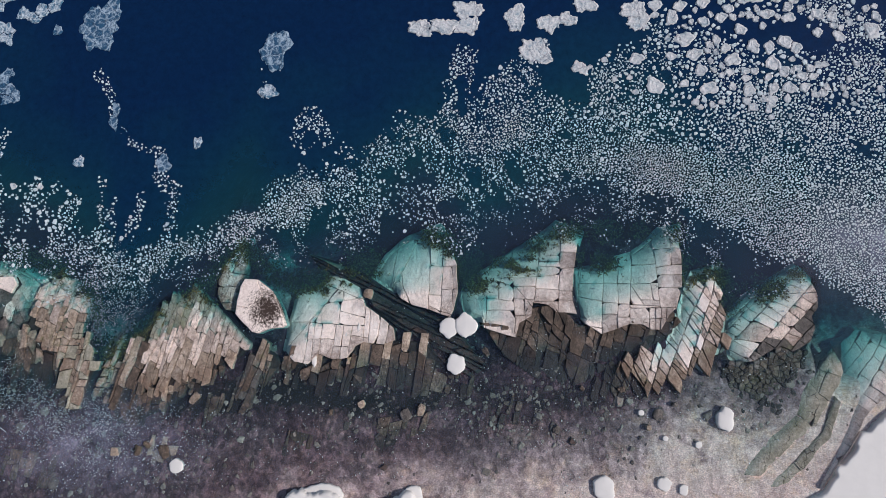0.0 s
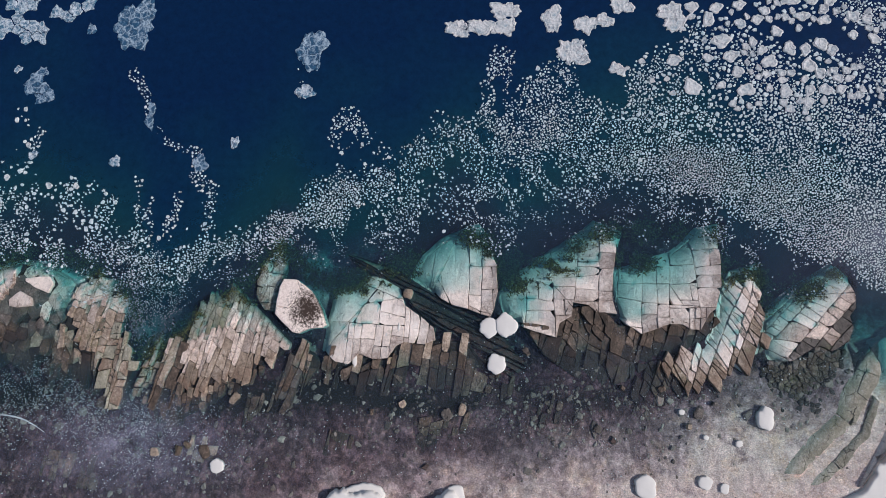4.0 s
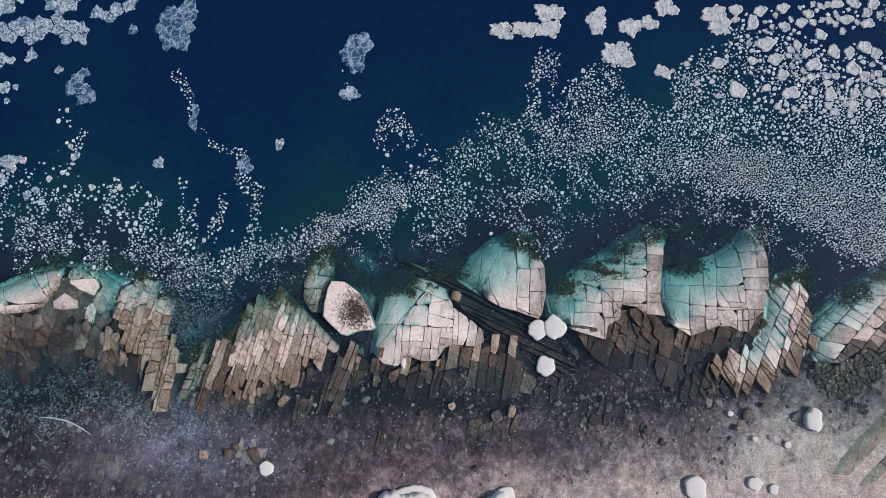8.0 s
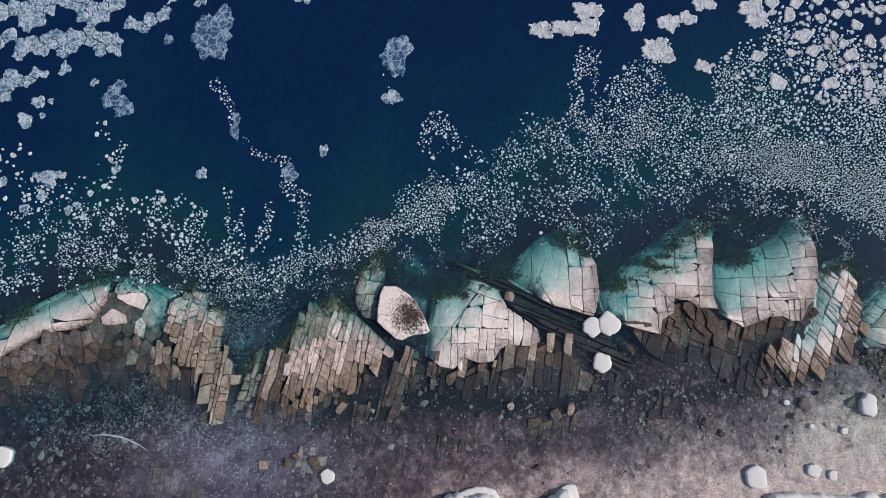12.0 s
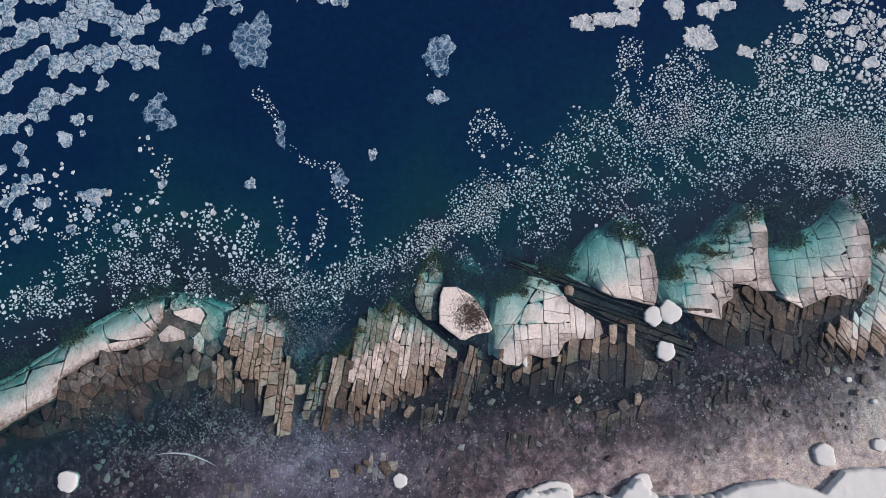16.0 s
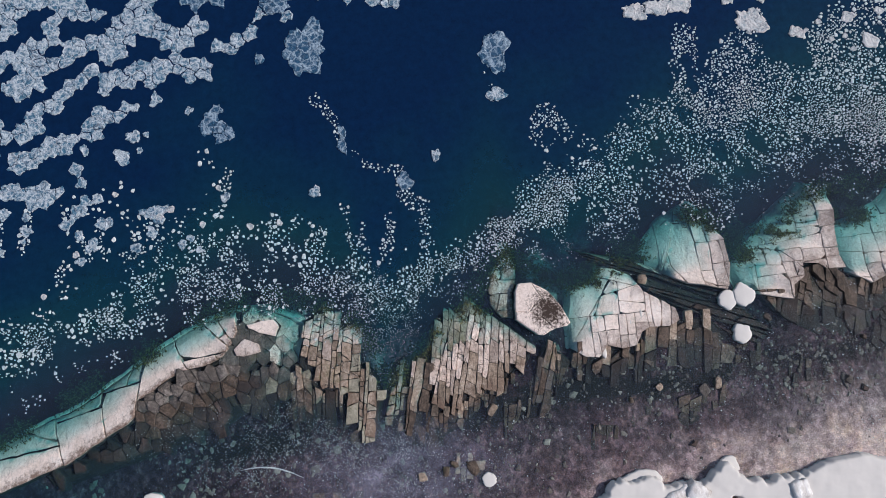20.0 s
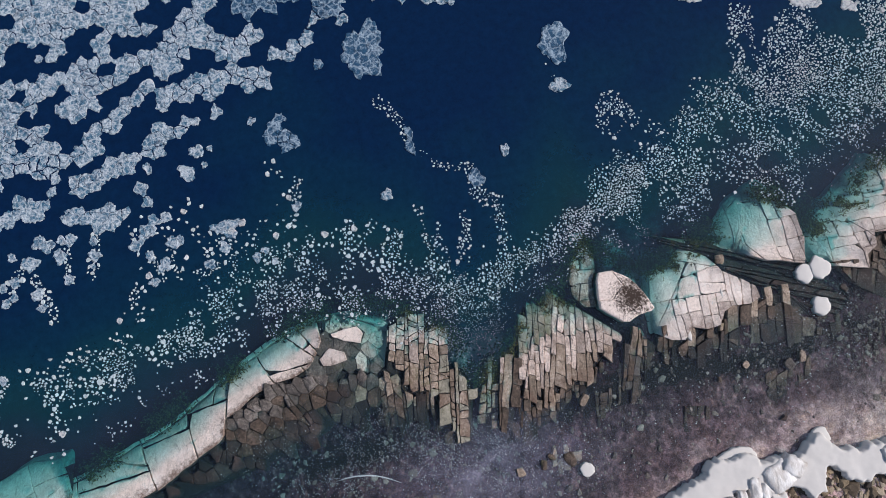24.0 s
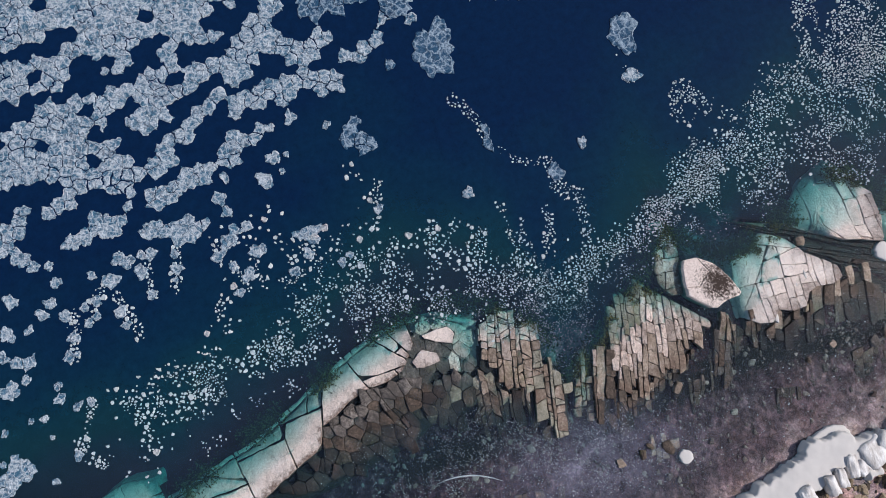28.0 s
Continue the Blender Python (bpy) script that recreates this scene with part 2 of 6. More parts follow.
facing = wa.add("LayerWeight", Blend=0.5)
rip = wa.add("Bump", Strength=0.25, Distance=0.05, Height=wa.noise(3.5, 4, 0.6, vec=wa.pos(1, 2.2, 1, 25)))
wa.put(gloss.inputs["Normal"], rip.outputs[0])
sheen = wa.math("ADD", 0.02, wa.math("MULTIPLY", 0.98, wa.math("POWER", facing.outputs["Facing"], 5.0)))
m2 = wa.add("MixShader", Fac=sheen)
wa.put(m2.inputs[1], m1.outputs[0]), wa.put(m2.inputs[2], gloss.outputs[0])
# grease ice: a thin film of crystals on the surface
film = wa.add("BsdfDiffuse", Color=(0.42, 0.40, 0.53, 1))
fz = wa.math("MULTIPLY", wa.attr("slush"), wa.ramp(wa.math("ADD", wa.math("MULTIPLY", wa.noise(0.5, 6, 0.75, warp=0.8), 0.6), wa.math("MULTIPLY", wa.noise(6.0, 5, 0.8), 0.4)), (0.38, 0.0), (0.66, 1.0)), True)
m3 = wa.add("MixShader", Fac=fz)
wa.put(m3.inputs[1], m2.outputs[0]), wa.put(m3.inputs[2], film.outputs[0])
wa.put(wa.out.inputs["Surface"], m3.outputs[0])
WATER = wa.mat


# ---- helpers for shapes ----
def vnoise(x, y, scale, seed=0):
    """Smooth value noise in 0..1 over arrays."""
    x, y = np.asarray(x, float) / scale, np.asarray(y, float) / scale
    i, j = np.floor(x), np.floor(y)
    u, v = x - i, y - j
    u, v = u * u * (3 - 2 * u), v * v * (3 - 2 * v)

    def h(a, b):
        s = np.sin(a * 127.1 + b * 311.7 + seed * 74.7) * 43758.5453
        return s - np.floor(s)

    return (h(i, j) * (1 - u) + h(i + 1, j) * u) * (1 - v) + (h(i, j + 1) * (1 - u) + h(i + 1, j + 1) * u) * v


def fbm(x, y, scale, seed=0, octaves=4):
    total, amp, norm = 0.0, 1.0, 0.0
    for k in range(octaves):
        total = total + amp * vnoise(x, y, scale / 2**k, seed + 13 * k)
        norm += amp
        amp *= 0.55
    return total / norm


def pairs(flat):
    return [(flat[i], flat[i + 1]) for i in range(0, len(flat), 2)]


def mesh_of(name, verts, faces, mat, smooth=False):
    me = bpy.data.meshes.new(name)
    me.from_pydata(verts, [], faces)
    me.materials.append(mat)
    if smooth:
        me.polygons.foreach_set("use_smooth", [True] * len(me.polygons))
    me.update()
    return me


def part(name, me, parent, label=""):
    ob = new(name, me)
    ob.parent = parent
    return tagged(ob, label) if label else ob


# ---- ground ----
# seaward limit of the rock shelf, from west to east
EDGE = [-400, -60, -110, -32, -76.96, -7.09, -64.56, -9.14, -55.53, -5.27, -50.44, -3.44, -45.66, -0.74, -41.40, 0.31, -35.70, -1.34, -31.91, -4.23, -29.89, -10.02, -27.51, -7.52,
        -23.07, -4.23, -18.17, 0.62, -14.35, -2.98, -9.28, -1.98, -2.26, 1.29, 0.76, 0.76, 2.25, -2.52, 11.17, 1.70, 20.37, 1.62,
        20.88, -2.08, 23.93, -2.33, 24.68, -5.22, 30.93, -2.11, 31.86, -7.33, 33.58, -8.25, 36.84, -6.15, 60, 4, 400, 60]
# foot of the snow bank along the shore
SHORE = [-400, -110, -110, -56, -60, -40, -23.14, -27.21, -19.68, -23.45, -17.85, -23, -16.23, -23.06, -15.33, -21.87, -14.06, -21.93, -13.25, -21.38, -12.3, -20.86, -11.13, -20.49, -10.17, -20.42, -8.96, -20.7, -8.25, -21.67, -7.4, -21.51, -6.24, -21.19, -5.28, -21.45, -4.72, -22.24, -3.57, -21.82, -3.05, -20.5, -2.33, -20.39, -2.04, -21.25, -1.21, -21.68, -0.11, -22.25, 1.36, -22.32, 3.87, -22.21, 5.51, -21.69, 7.37, -21.84, 8.88, -21.78, 14.58, -21.58, 12.54, -23.2, 19.58, -21.65, 25.36, -21.53, 28.26, -20.91, 30.69, -19.57, 32.52, -17.18, 34.25, -15.13, 35.73, -13.6, 37.62, -12.33, 47, -2, 60, 3, 400, 30]


def curve_y(flat):
    p = sorted(pairs(flat))
    return np.array([a for a, _ in p]), np.array([b for _, b in p])


EX, EY = curve_y(EDGE)
SX, SY = curve_y(SHORE)


# pale sand in the hollows between the slabs
SAND_POCKETS = [(-30.13, -7.52, 2.2), (-14.35, -2.98, 2.6), (-11.96, -5.24, 1.8), (2.65, -3.76, 1.4), (35.24, -7.32, 2.4), (-15.23, -1.46, 2.4), (-12.9, -1.88, 2.2), (-11.42, -0.2, 1.8), (-28.65, -6.79, 2.2), (-39.51, -2.02, 1.6), (-37.66, -1.89, 2.0)]


# deeper channels about the eastern ridges
HOLLOWS = [(32.08, -7.33, 2.2), (35.42, -7.78, 2.6)]


def bed_height(x, y):
    x, y = np.asarray(x, float), np.asarray(y, float)
    off = y - np.interp(x, EX, EY)                # seaward of the shelf's edge
    up = np.interp(x, SX, SY) - y                 # landward of the snow's foot
    width = np.maximum(np.interp(x, EX, EY) - np.interp(x, SX, SY), 4.0)
    k = np.clip(-off / width, 0, 1)
    z = np.interp(k, [0, 0.2, 0.45, 1.0], [-1.75, -1.3, -0.38, -0.1])
    for cx, cy, r in SAND_POCKETS:
        z = z - 0.1 * np.exp(-((x - cx) ** 2 + (y - cy) ** 2) / (r * r)) * (k < 0.5)
    for cx, cy, r in HOLLOWS:
        z = z - 0.8 * np.exp(-((x - cx) ** 2 + (y - cy) ** 2) / (r * r))
    z = z + 0.30 * (fbm(x, y, 4.0, 3) - 0.5) * (1 - k * 0.7) + 0.10 * (fbm(x, y, 0.9, 9) - 0.5)
    z = np.where(off > 0, -1.75 - np.minimum(off * np.interp(x, [-12, 14], [0.6, 0.4]), 9.0) - np.clip(off - 18, 0, 60) * 0.25 + 2.0 * (fbm(x, y, 7.0, 5) - 0.5) * np.clip(off / 4, 0, 1), z)
    land = np.clip(up, 0, 400)
    return np.where(up > 0, -0.25 + 0.03 * np.minimum(land, 8) + 0.02 * land + 0.5 * (fbm(x, y, 3.0, 21) - 0.5) * np.clip(up, 0, 1), z)


def sheet(name, xs, ys, height, mat, attrs=(), above=None):
    gx, gy = np.meshgrid(xs, ys)
    gz = height(gx, gy) if callable(height) else np.full_like(gx, height)
    w = len(xs)
    idx = np.arange(len(xs) * len(ys)).reshape(len(ys), w)
    faces = np.stack([idx[:-1, :-1], idx[:-1, 1:], idx[1:, 1:], idx[1:, :-1]], -1).reshape(-1, 4)
    if above is not None:
        faces = faces[(gz.ravel()[faces] > above).any(1)]
        used = np.unique(faces)
        faces = np.searchsorted(used, faces)
        gx, gy, gz = gx.ravel()[used], gy.ravel()[used], gz.ravel()[used]
    me = mesh_of(name, np.stack([gx, gy, gz], -1).reshape(-1, 3).tolist(), faces.tolist(), mat, True)
    for key, fun in attrs:
        a = me.attributes.new(key, "FLOAT", "POINT")
        a.data.foreach_set("value", np.asarray(fun(gx, gy), np.float32).ravel())
    return new(name, me)


def spread(lo, hi, step, far=2400):
    """Even steps between lo and hi, and ever wider ones out to far."""
    out, d = [], step
    v = 0.0
    while v < far:
        d *= 1.5
        v += d
        out.append(v)
    return np.array([lo - a for a in reversed(out)] + list(np.arange(lo, hi, step)) + [hi + a for a in out])


def sandiness(x, y):
    shore = sum(np.interp(x + d, SX, SY) for d in (-15, -11, -7, -3, 3, 7, 11, 15)) / 8
    up = y - shore + 4.0 * (fbm(x, y, 3.2, 13, 4) - 0.5)
    reach = np.interp(x, [-30, -14, -4, 8, 18, 26, 34], [4.5, 5.0, 5.2, 6.2, 8.6, 9.8, 10.0])
    s = np.clip(1.18 - up / reach, 0, 1) ** 1.2 * np.interp(x, [-30, -14, -4, 8, 16, 24], [0.5, 0.6, 0.68, 0.92, 1.2, 1.4])
    # a dusting of sand far behind the slabs, none in the rubble by the eastern ridge
    behind = (np.interp(x, EX, EY) - y) / np.maximum(np.interp(x, EX, EY) - np.interp(x, SX, SY), 4)
    s = np.maximum(s, 0.09 * np.clip((behind - 0.52) / 0.2, 0, 1))
    s = s * (1 - 0.85 * np.exp(-(((x - 27.5) / 4.0) ** 2 + ((y + 12) / 3.5) ** 2)))
    for cx, cy, r in SAND_POCKETS:
        s = np.maximum(s, 1.1 * np.clip(1.4 - np.hypot(x - cx, y - cy) / r * 1.4, 0, 1))
    return s


def weed_and_dark(x, y):
    """Kelp beds along the drop at the shelf's edge, sparing the sand pockets, and a darker band in the trough behind
    the slabs.
    """
    off = y - np.interp(x, EX, EY)
    w = np.clip(1 - np.abs(off - 2.0) / 7.0, 0, 1) * (off > -0.5)
    for cx, cy, r in SAND_POCKETS:
        w = w * np.clip(np.hypot(x - cx, y - cy) / r - 0.6, 0, 1)
    trough = np.interp(x, [-6, 4], [0.66, 0.48]) * np.exp(-((y + 12.9 + 1.5 * (fbm(x, y, 4.0, 19, 3) - 0.5)) / 2.4) ** 2) * np.clip((x + 52) / 6, 0, 1) * np.clip((19 - x) / 6, 0, 1) * (1 - 0.5 * np.exp(-(((x + 33) / 5.5) ** 2)))
    return np.maximum(w, trough)


ground = sheet("ground", spread(-90, 50, 0.55), spread(-45, 35, 0.55), bed_height, BED, [("sand", sandiness), ("weed", weed_and_dark)])
tagged(ground, "dark rubble sea bed rising to a pale pebbly shore", "sea bed", kind="structure")

# ---- rock formations ----
ROCKS = [ground]


def hull(pts):
    """The convex hull, counter-clockwise."""
    pts = sorted(set(pts))
    out = []
    for chain in (pts, pts[::-1]):
        half = []
        for p in chain:
            while len(half) > 1 and (half[-1][0] - half[-2][0]) * (p[1] - half[-2][1]) - (half[-1][1] - half[-2][1]) * (p[0] - half[-2][0]) <= 0:
                half.pop()
            half.append(p)
        out += half[:-1]
    return out


def area_of(poly):
    return sum(a[0] * b[1] - b[0] * a[1] for a, b in zip(poly, poly[1:] + poly[:1])) / 2


def inside(x, y, poly):
    odd = False
    for (ax, ay), (bx, by) in zip(poly, poly[1:] + poly[:1]):
        if (ay > y) != (by > y) and x < (bx - ax) * (y - ay) / (by - ay) + ax:
            odd = not odd
    return odd


def line_off(x, y, line):
    """How far a place lies from a chain of points."""
    best = math.hypot(x - line[0][0], y - line[0][1])
    for (ax, ay), (bx, by) in zip(line, line[1:]):
        dx, dy = bx - ax, by - ay
        s = min(1.0, max(0.0, ((x - ax) * dx + (y - ay) * dy) / (dx * dx + dy * dy)))
        best = min(best, math.hypot(x - ax - s * dx, y - ay - s * dy))
    return best


def split_by(poly, ax, ay, bx, by):
    """The two parts of a polygon on either side of a line."""
    left, right = [], []
    side = [(bx - ax) * (y - ay) - (by - ay) * (x - ax) for x, y in poly]
    for k in range(len(poly)):
        p, q, d, e = poly[k - 1], poly[k], side[k - 1], side[k]
        if (d < 0) != (e < 0):
            f = d / (d - e)
            c = (p[0] + (q[0] - p[0]) * f, p[1] + (q[1] - p[1]) * f)
            left.append(c), right.append(c)
        (left if e >= 0 else right).append(q)
    return left, right


def crossed(poly, ax, ay, bx, by):
    """Whether the stretch from a to b runs across most of a polygon."""
    dx, dy = bx - ax, by - ay
    size = dx * dx + dy * dy
    at = []
    for (px, py), (qx, qy) in zip(poly, poly[1:] + poly[:1]):
        d, e = dx * (py - ay) - dy * (px - ax), dx * (qy - ay) - dy * (qx - ax)
        if (d < 0) != (e < 0):
            f = d / (d - e)
            at.append(((px + (qx - px) * f - ax) * dx + (py + (qy - py) * f - ay) * dy) / size)
    at.sort()
    for lo, hi in zip(at[::2], at[1::2]):
        if min(hi, 1) - max(lo, 0) > 0.55 * (hi - lo):
            return True
    return False


def bent(x, y, much):
    """A place moved by a smooth random field, so that joints wander a little and still fit."""
    a = noise.noise_vector(Vector((x * 0.8, y * 0.8, 3.1)))
    b = noise.noise_vector(Vector((x * 2.6, y * 2.6, 7.7)))
    return x + much * (a.x + 0.5 * b.x), y + much * (a.y + 0.5 * b.y)


def poisson(rng, ring, gap, tries=14):
    """Places inside a ring, no two nearer than gap to each other."""
    xs, ys = [p[0] for p in ring], [p[1] for p in ring]
    net, out = {}, []
    for _ in range(int(tries * (max(xs) - min(xs)) * (max(ys) - min(ys)) / gap**2)):
        x, y = rng.uniform(min(xs), max(xs)), rng.uniform(min(ys), max(ys))
        i, j = int(x // gap), int(y // gap)
        if any((x - px) ** 2 + (y - py) ** 2 < gap * gap for a in (-1, 0, 1) for b in (-1, 0, 1) for px, py in net.get((i + a, j + b), ())) or not inside(x, y, ring):
            continue
        net.setdefault((i, j), []).append((x, y))
        out.append((x, y))
    return out


def voronoi(seeds, gap):
    """The cell of each seed among its neighbours, cut off at 1.2 gaps."""
    net = {}
    for p in seeds:
        net.setdefault((int(p[0] // gap), int(p[1] // gap)), []).append(p)
    cells = []
    for x, y in seeds:
        i, j = int(x // gap), int(y // gap)
        cell = [(x + 1.2 * gap * math.cos(k * 0.785), y + 1.2 * gap * math.sin(k * 0.785)) for k in range(8)]
        for a in range(-2, 3):
            for b in range(-2, 3):
                for qx, qy in net.get((i + a, j + b), ()):
                    if (qx, qy) != (x, y):
                        mx, my = (x + qx) / 2, (y + qy) / 2
                        cell = split_by(cell, mx, my, mx - (qy - y), my + (qx - x))[0]
        cells.append(cell)
    return cells


def chipped(rng, poly, chance=0.35):
    """A polygon with some of its corners knocked off."""
    out = []
    for o, p, q in zip(poly[-1:] + poly[:-1], poly, poly[1:] + poly[:1]):
        if rng.random() < chance:
            f, g = rng.uniform(0.1, 0.33), rng.uniform(0.1, 0.33)
            out += [(p[0] + (o[0] - p[0]) * f, p[1] + (o[1] - p[1]) * f), (p[0] + (q[0] - p[0]) * g, p[1] + (q[1] - p[1]) * g)]
        else:
            out.append(p)
    return out


def inset(poly, by):
    """A counter-clockwise polygon with each side drawn in; by: a function of no arguments that gives how far."""
    out = []
    for (ox, oy), (x, y), (qx, qy) in zip(poly[-1:] + poly[:-1], poly, poly[1:] + poly[:1]):
        d, e = math.hypot(x - ox, y - oy) + 1e-6, math.hypot(qx - x, qy - y) + 1e-6
        nx, ny = -(y - oy) / d - (qy - y) / e, (x - ox) / d + (qx - x) / e
        size = max(nx * nx + ny * ny, 0.8)
        w = 2 * by() / size
        out.append((x + nx * w, y + ny * w))
    return out


def crag(poly, top, low, edge=0.03, drop=0.03, dome=0.0):
    """A block of rock with worn edges and a slightly uneven top. poly: counter-clockwise."""
    n = len(poly)
    cx, cy = sum(p[0] for p in poly) / n, sum(p[1] for p in poly) / n
    verts = [(x, y, min(low, top(x, y) - drop - 0.05)) for x, y in poly] + [(x, y, top(x, y) - drop) for x, y in poly]
    worn = inset(poly, lambda: edge)
    for s in (1.0, 0.62, 0.28):
        verts += [(cx + (x - cx) * s, cy + (y - cy) * s, top(cx + (x - cx) * s, cy + (y - cy) * s) + dome * (1 - s * s)) for x, y in worn]
    verts.append((cx, cy, top(cx, cy) + dome))
    faces = []
    for a in range(0, 4 * n, n):
        faces += [(a + k, a + (k + 1) % n, a + n + (k + 1) % n, a + n + k) for k in range(n)]
    faces += [(4 * n + k, 4 * n + (k + 1) % n, 5 * n) for k in range(n)]
    return verts, faces


def grow_ring(ring, by):
    """A ring with its points pushed outwards from its middle."""
    mx, my = sum(p[0] for p in ring) / len(ring), sum(p[1] for p in ring) / len(ring)
    return [(x + (x - mx) / (math.hypot(x - mx, y - my) + 1e-6) * by, y + (y - my) / (math.hypot(x - mx, y - my) + 1e-6) * by) for x, y in ring]


def jointed(flat, sea, z0, z1, mats, label, seed, cuts=(), cols=None, cross=None, ragged=False, gap=0.02, warp=0.08, rough=0.035, tilt=0.05, bow=0.6, holes=0.0, fray=0.0, skirt=0.0, skew=0.15, cells=0.0, dome=0.0, chips=0.2, name="rock_outcrop"):
    """An outcrop parted by joints. flat: its outline, whose first sea points lie seaward, at height z0, the rest at z1; cuts: single
    joints, four numbers each; cols: lean in degrees from north and width of the columns; cross: turn in degrees and length of the
    blocks in a column; mats: (material, weight) from the sea to the land; ragged: whole blocks at the margin."""
    rng = random.Random(seed)
    ring = pairs(flat)
    off_sea, off_land = ring[:sea], ring[sea:]
    if area_of(ring) < 0:
        ring.reverse()

    def share(x, y):
        d, e = line_off(x, y, off_sea), line_off(x, y, off_land)
        return d / (d + e + 1e-6)

    def plane(x, y):
        return z0 + (z1 - z0) * share(x, y) ** bow

    n = len(ring)
    mid = (sum(p[0] for p in ring) / n, sum(p[1] for p in ring) / n)
    body_ring = []
    for p, q in zip(ring, ring[1:] + ring[:1]):
        steps = max(1, round(math.hypot(q[0] - p[0], q[1] - p[1]) / 0.9))
        body_ring += [bent(p[0] + (q[0] - p[0]) * k / steps, p[1] + (q[1] - p[1]) * k / steps, warp + 0.05) for k in range(steps)]
    m = len(body_ring)
    sink = (0.55 if skirt else 0.3) + rough
    if area_of(body_ring) < 0:
        body_ring.reverse()
    wet = [share(x, y) < 0.5 for x, y in body_ring]
    wide = iter([skirt if w and skirt else 0.2 for w in wet])
    verts = [(x, y, plane(x, y) - sink) for x, y in inset(body_ring, lambda: 0.1)]
    verts += [(x, y, plane(x, y) - (0.12 if w and skirt else sink + 0.1)) for w, (x, y) in zip(wet, body_ring)]
    # under water the flank runs out gently
    verts += [(x, y, min(z0, z1) - 0.9) for x, y in inset(body_ring, lambda: -next(wide))]
    faces = [tuple(range(m))] + [(a + k, a + m + k, a + m + (k + 1) % m, a + (k + 1) % m) for a in (0, m) for k in range(m)]
    me = mesh_of(name, verts, faces, DARK)
    if skirt:
        me.materials.append(mats[0][0])
        me.polygons.foreach_set("material_index", [int(ragged)] + [int(wet[k] and wet[(k + 1) % m]) for k in range(m)] * 2)
    body = new(name, me)
    tagged(body, label, "rock", group="jointed shore rocks")
    ROCKS.append(body)

    if ragged:
        grow = [(mid[0] + (x - mid[0]) * 1.3, mid[1] + (y - mid[1]) * 1.3) for x, y in hull(ring)]
        pieces = [grow]
    else:
        pieces = [ring]
    if cells:
        a = radians(cols[0]) if cols else 0.0
        long = cols[1] if cols else 1.0
        turn_ = lambda p, s: (p[0] * math.cos(a) - s * p[1] * math.sin(a), s * p[0] * math.sin(a) + p[1] * math.cos(a))
        flat_ring = [(x, y / long) for x, y in (turn_(p, 1) for p in grow_ring(ring, 0.6))]
        pieces = [[turn_((x, y * long), -1) for x, y in cell] for cell in voronoi(poisson(rng, flat_ring, cells), cells)]
        cols = None
    for k in 2 * list(range(0, len(cuts), 4)):
        line, out = cuts[k:k + 4], []
        for poly in pieces:
            out += split_by(poly, *line) if crossed(poly, *line) else [poly]
        pieces = [p for p in out if len(p) > 2 and area_of(p) > 0.02]
    flank = []
    if skirt and cuts:
        # the joints run on down the flank under water
        wide = iter([0.8 * skirt if w else 0.0 for w in wet])
        foot = inset(body_ring, lambda: -next(wide))
        k = 0
        while k < m:
            e = k
            while e < m and e - k < 6 and wet[e] and wet[(e + 1) % m]:
                e += 1
            if e > k:
                flank.append([body_ring[i % m] for i in range(e, k - 1, -1)] + [foot[i % m] for i in range(k, e + 1)])
            k = max(e, k + 1)
        for k in range(0, len(cuts), 4):
            ax, ay, bx, by = cuts[k:k + 4]
            far = 1.4 * skirt / (math.hypot(bx - ax, by - ay) + 1e-6)
            line, out = (ax - far * (bx - ax), ay - far * (by - ay), bx + far * (bx - ax), by + far * (by - ay)), []
            for poly in flank:
                out += split_by(poly, *line) if crossed(poly, *line) else [poly]
            flank = [p for p in out if len(p) > 2 and abs(area_of(p)) > 0.02]
    if cols:
        a, width = radians(cols[0]), cols[1]
        us = [x * math.cos(a) - y * math.sin(a) for x, y in pieces[0] + ring]
        for poly in pieces[1:]:
            us += [x * math.cos(a) - y * math.sin(a) for x, y in poly]
        u = min(us) + width * rng.uniform(0.4, 1.0)
        while u < max(us):
            along = mid[0] * math.sin(a) + mid[1] * math.cos(a)
            ax, ay = u * math.cos(a) + along * math.sin(a), -u * math.sin(a) + along * math.cos(a)
            t = a + rng.gauss(0, 0.05)
            out = []
            for poly in pieces:
                l, r = split_by(poly, ax, ay, ax + math.sin(t), ay + math.cos(t))
                out += [p for p in (l, r) if len(p) > 2 and area_of(p) > 0.01]
            pieces = out
            u += width * rng.choice((0.6, 0.85, 1.0, 1.2, 1.6)) * rng.uniform(0.85, 1.15)
    if cross:
        out, a = [], radians(cross[0])
        while pieces:
            poly = pieces.pop()
            vs = [-x * math.sin(a) + y * math.cos(a) for x, y in poly]
            high = max(vs) - min(vs)
            if high < cross[1] * rng.choice((0.8, 1.0, 1.3, 1.7, 2.2)):
                out.append(poly)
                continue
            v = min(vs) + high * rng.uniform(0.3, 0.7)
            ax, ay = -v * math.sin(a), v * math.cos(a)
            mx = sum(p[0] * math.cos(a) + p[1] * math.sin(a) for p in poly) / len(poly)
            ax, ay = ax + mx * math.cos(a), ay + mx * math.sin(a)
            t = a + rng.gauss(0, skew)
            for p in split_by(poly, ax, ay, ax + math.cos(t), ay + math.sin(t)):
                if len(p) > 2 and area_of(p) > 0.02:
                    pieces.append(p)
        pieces = out

    whole, kinds = sum(weight for _, weight in mats), []
    for mat, weight in mats:
        kinds.append((mat, (kinds[-1][1] if kinds else 0) + weight / whole))
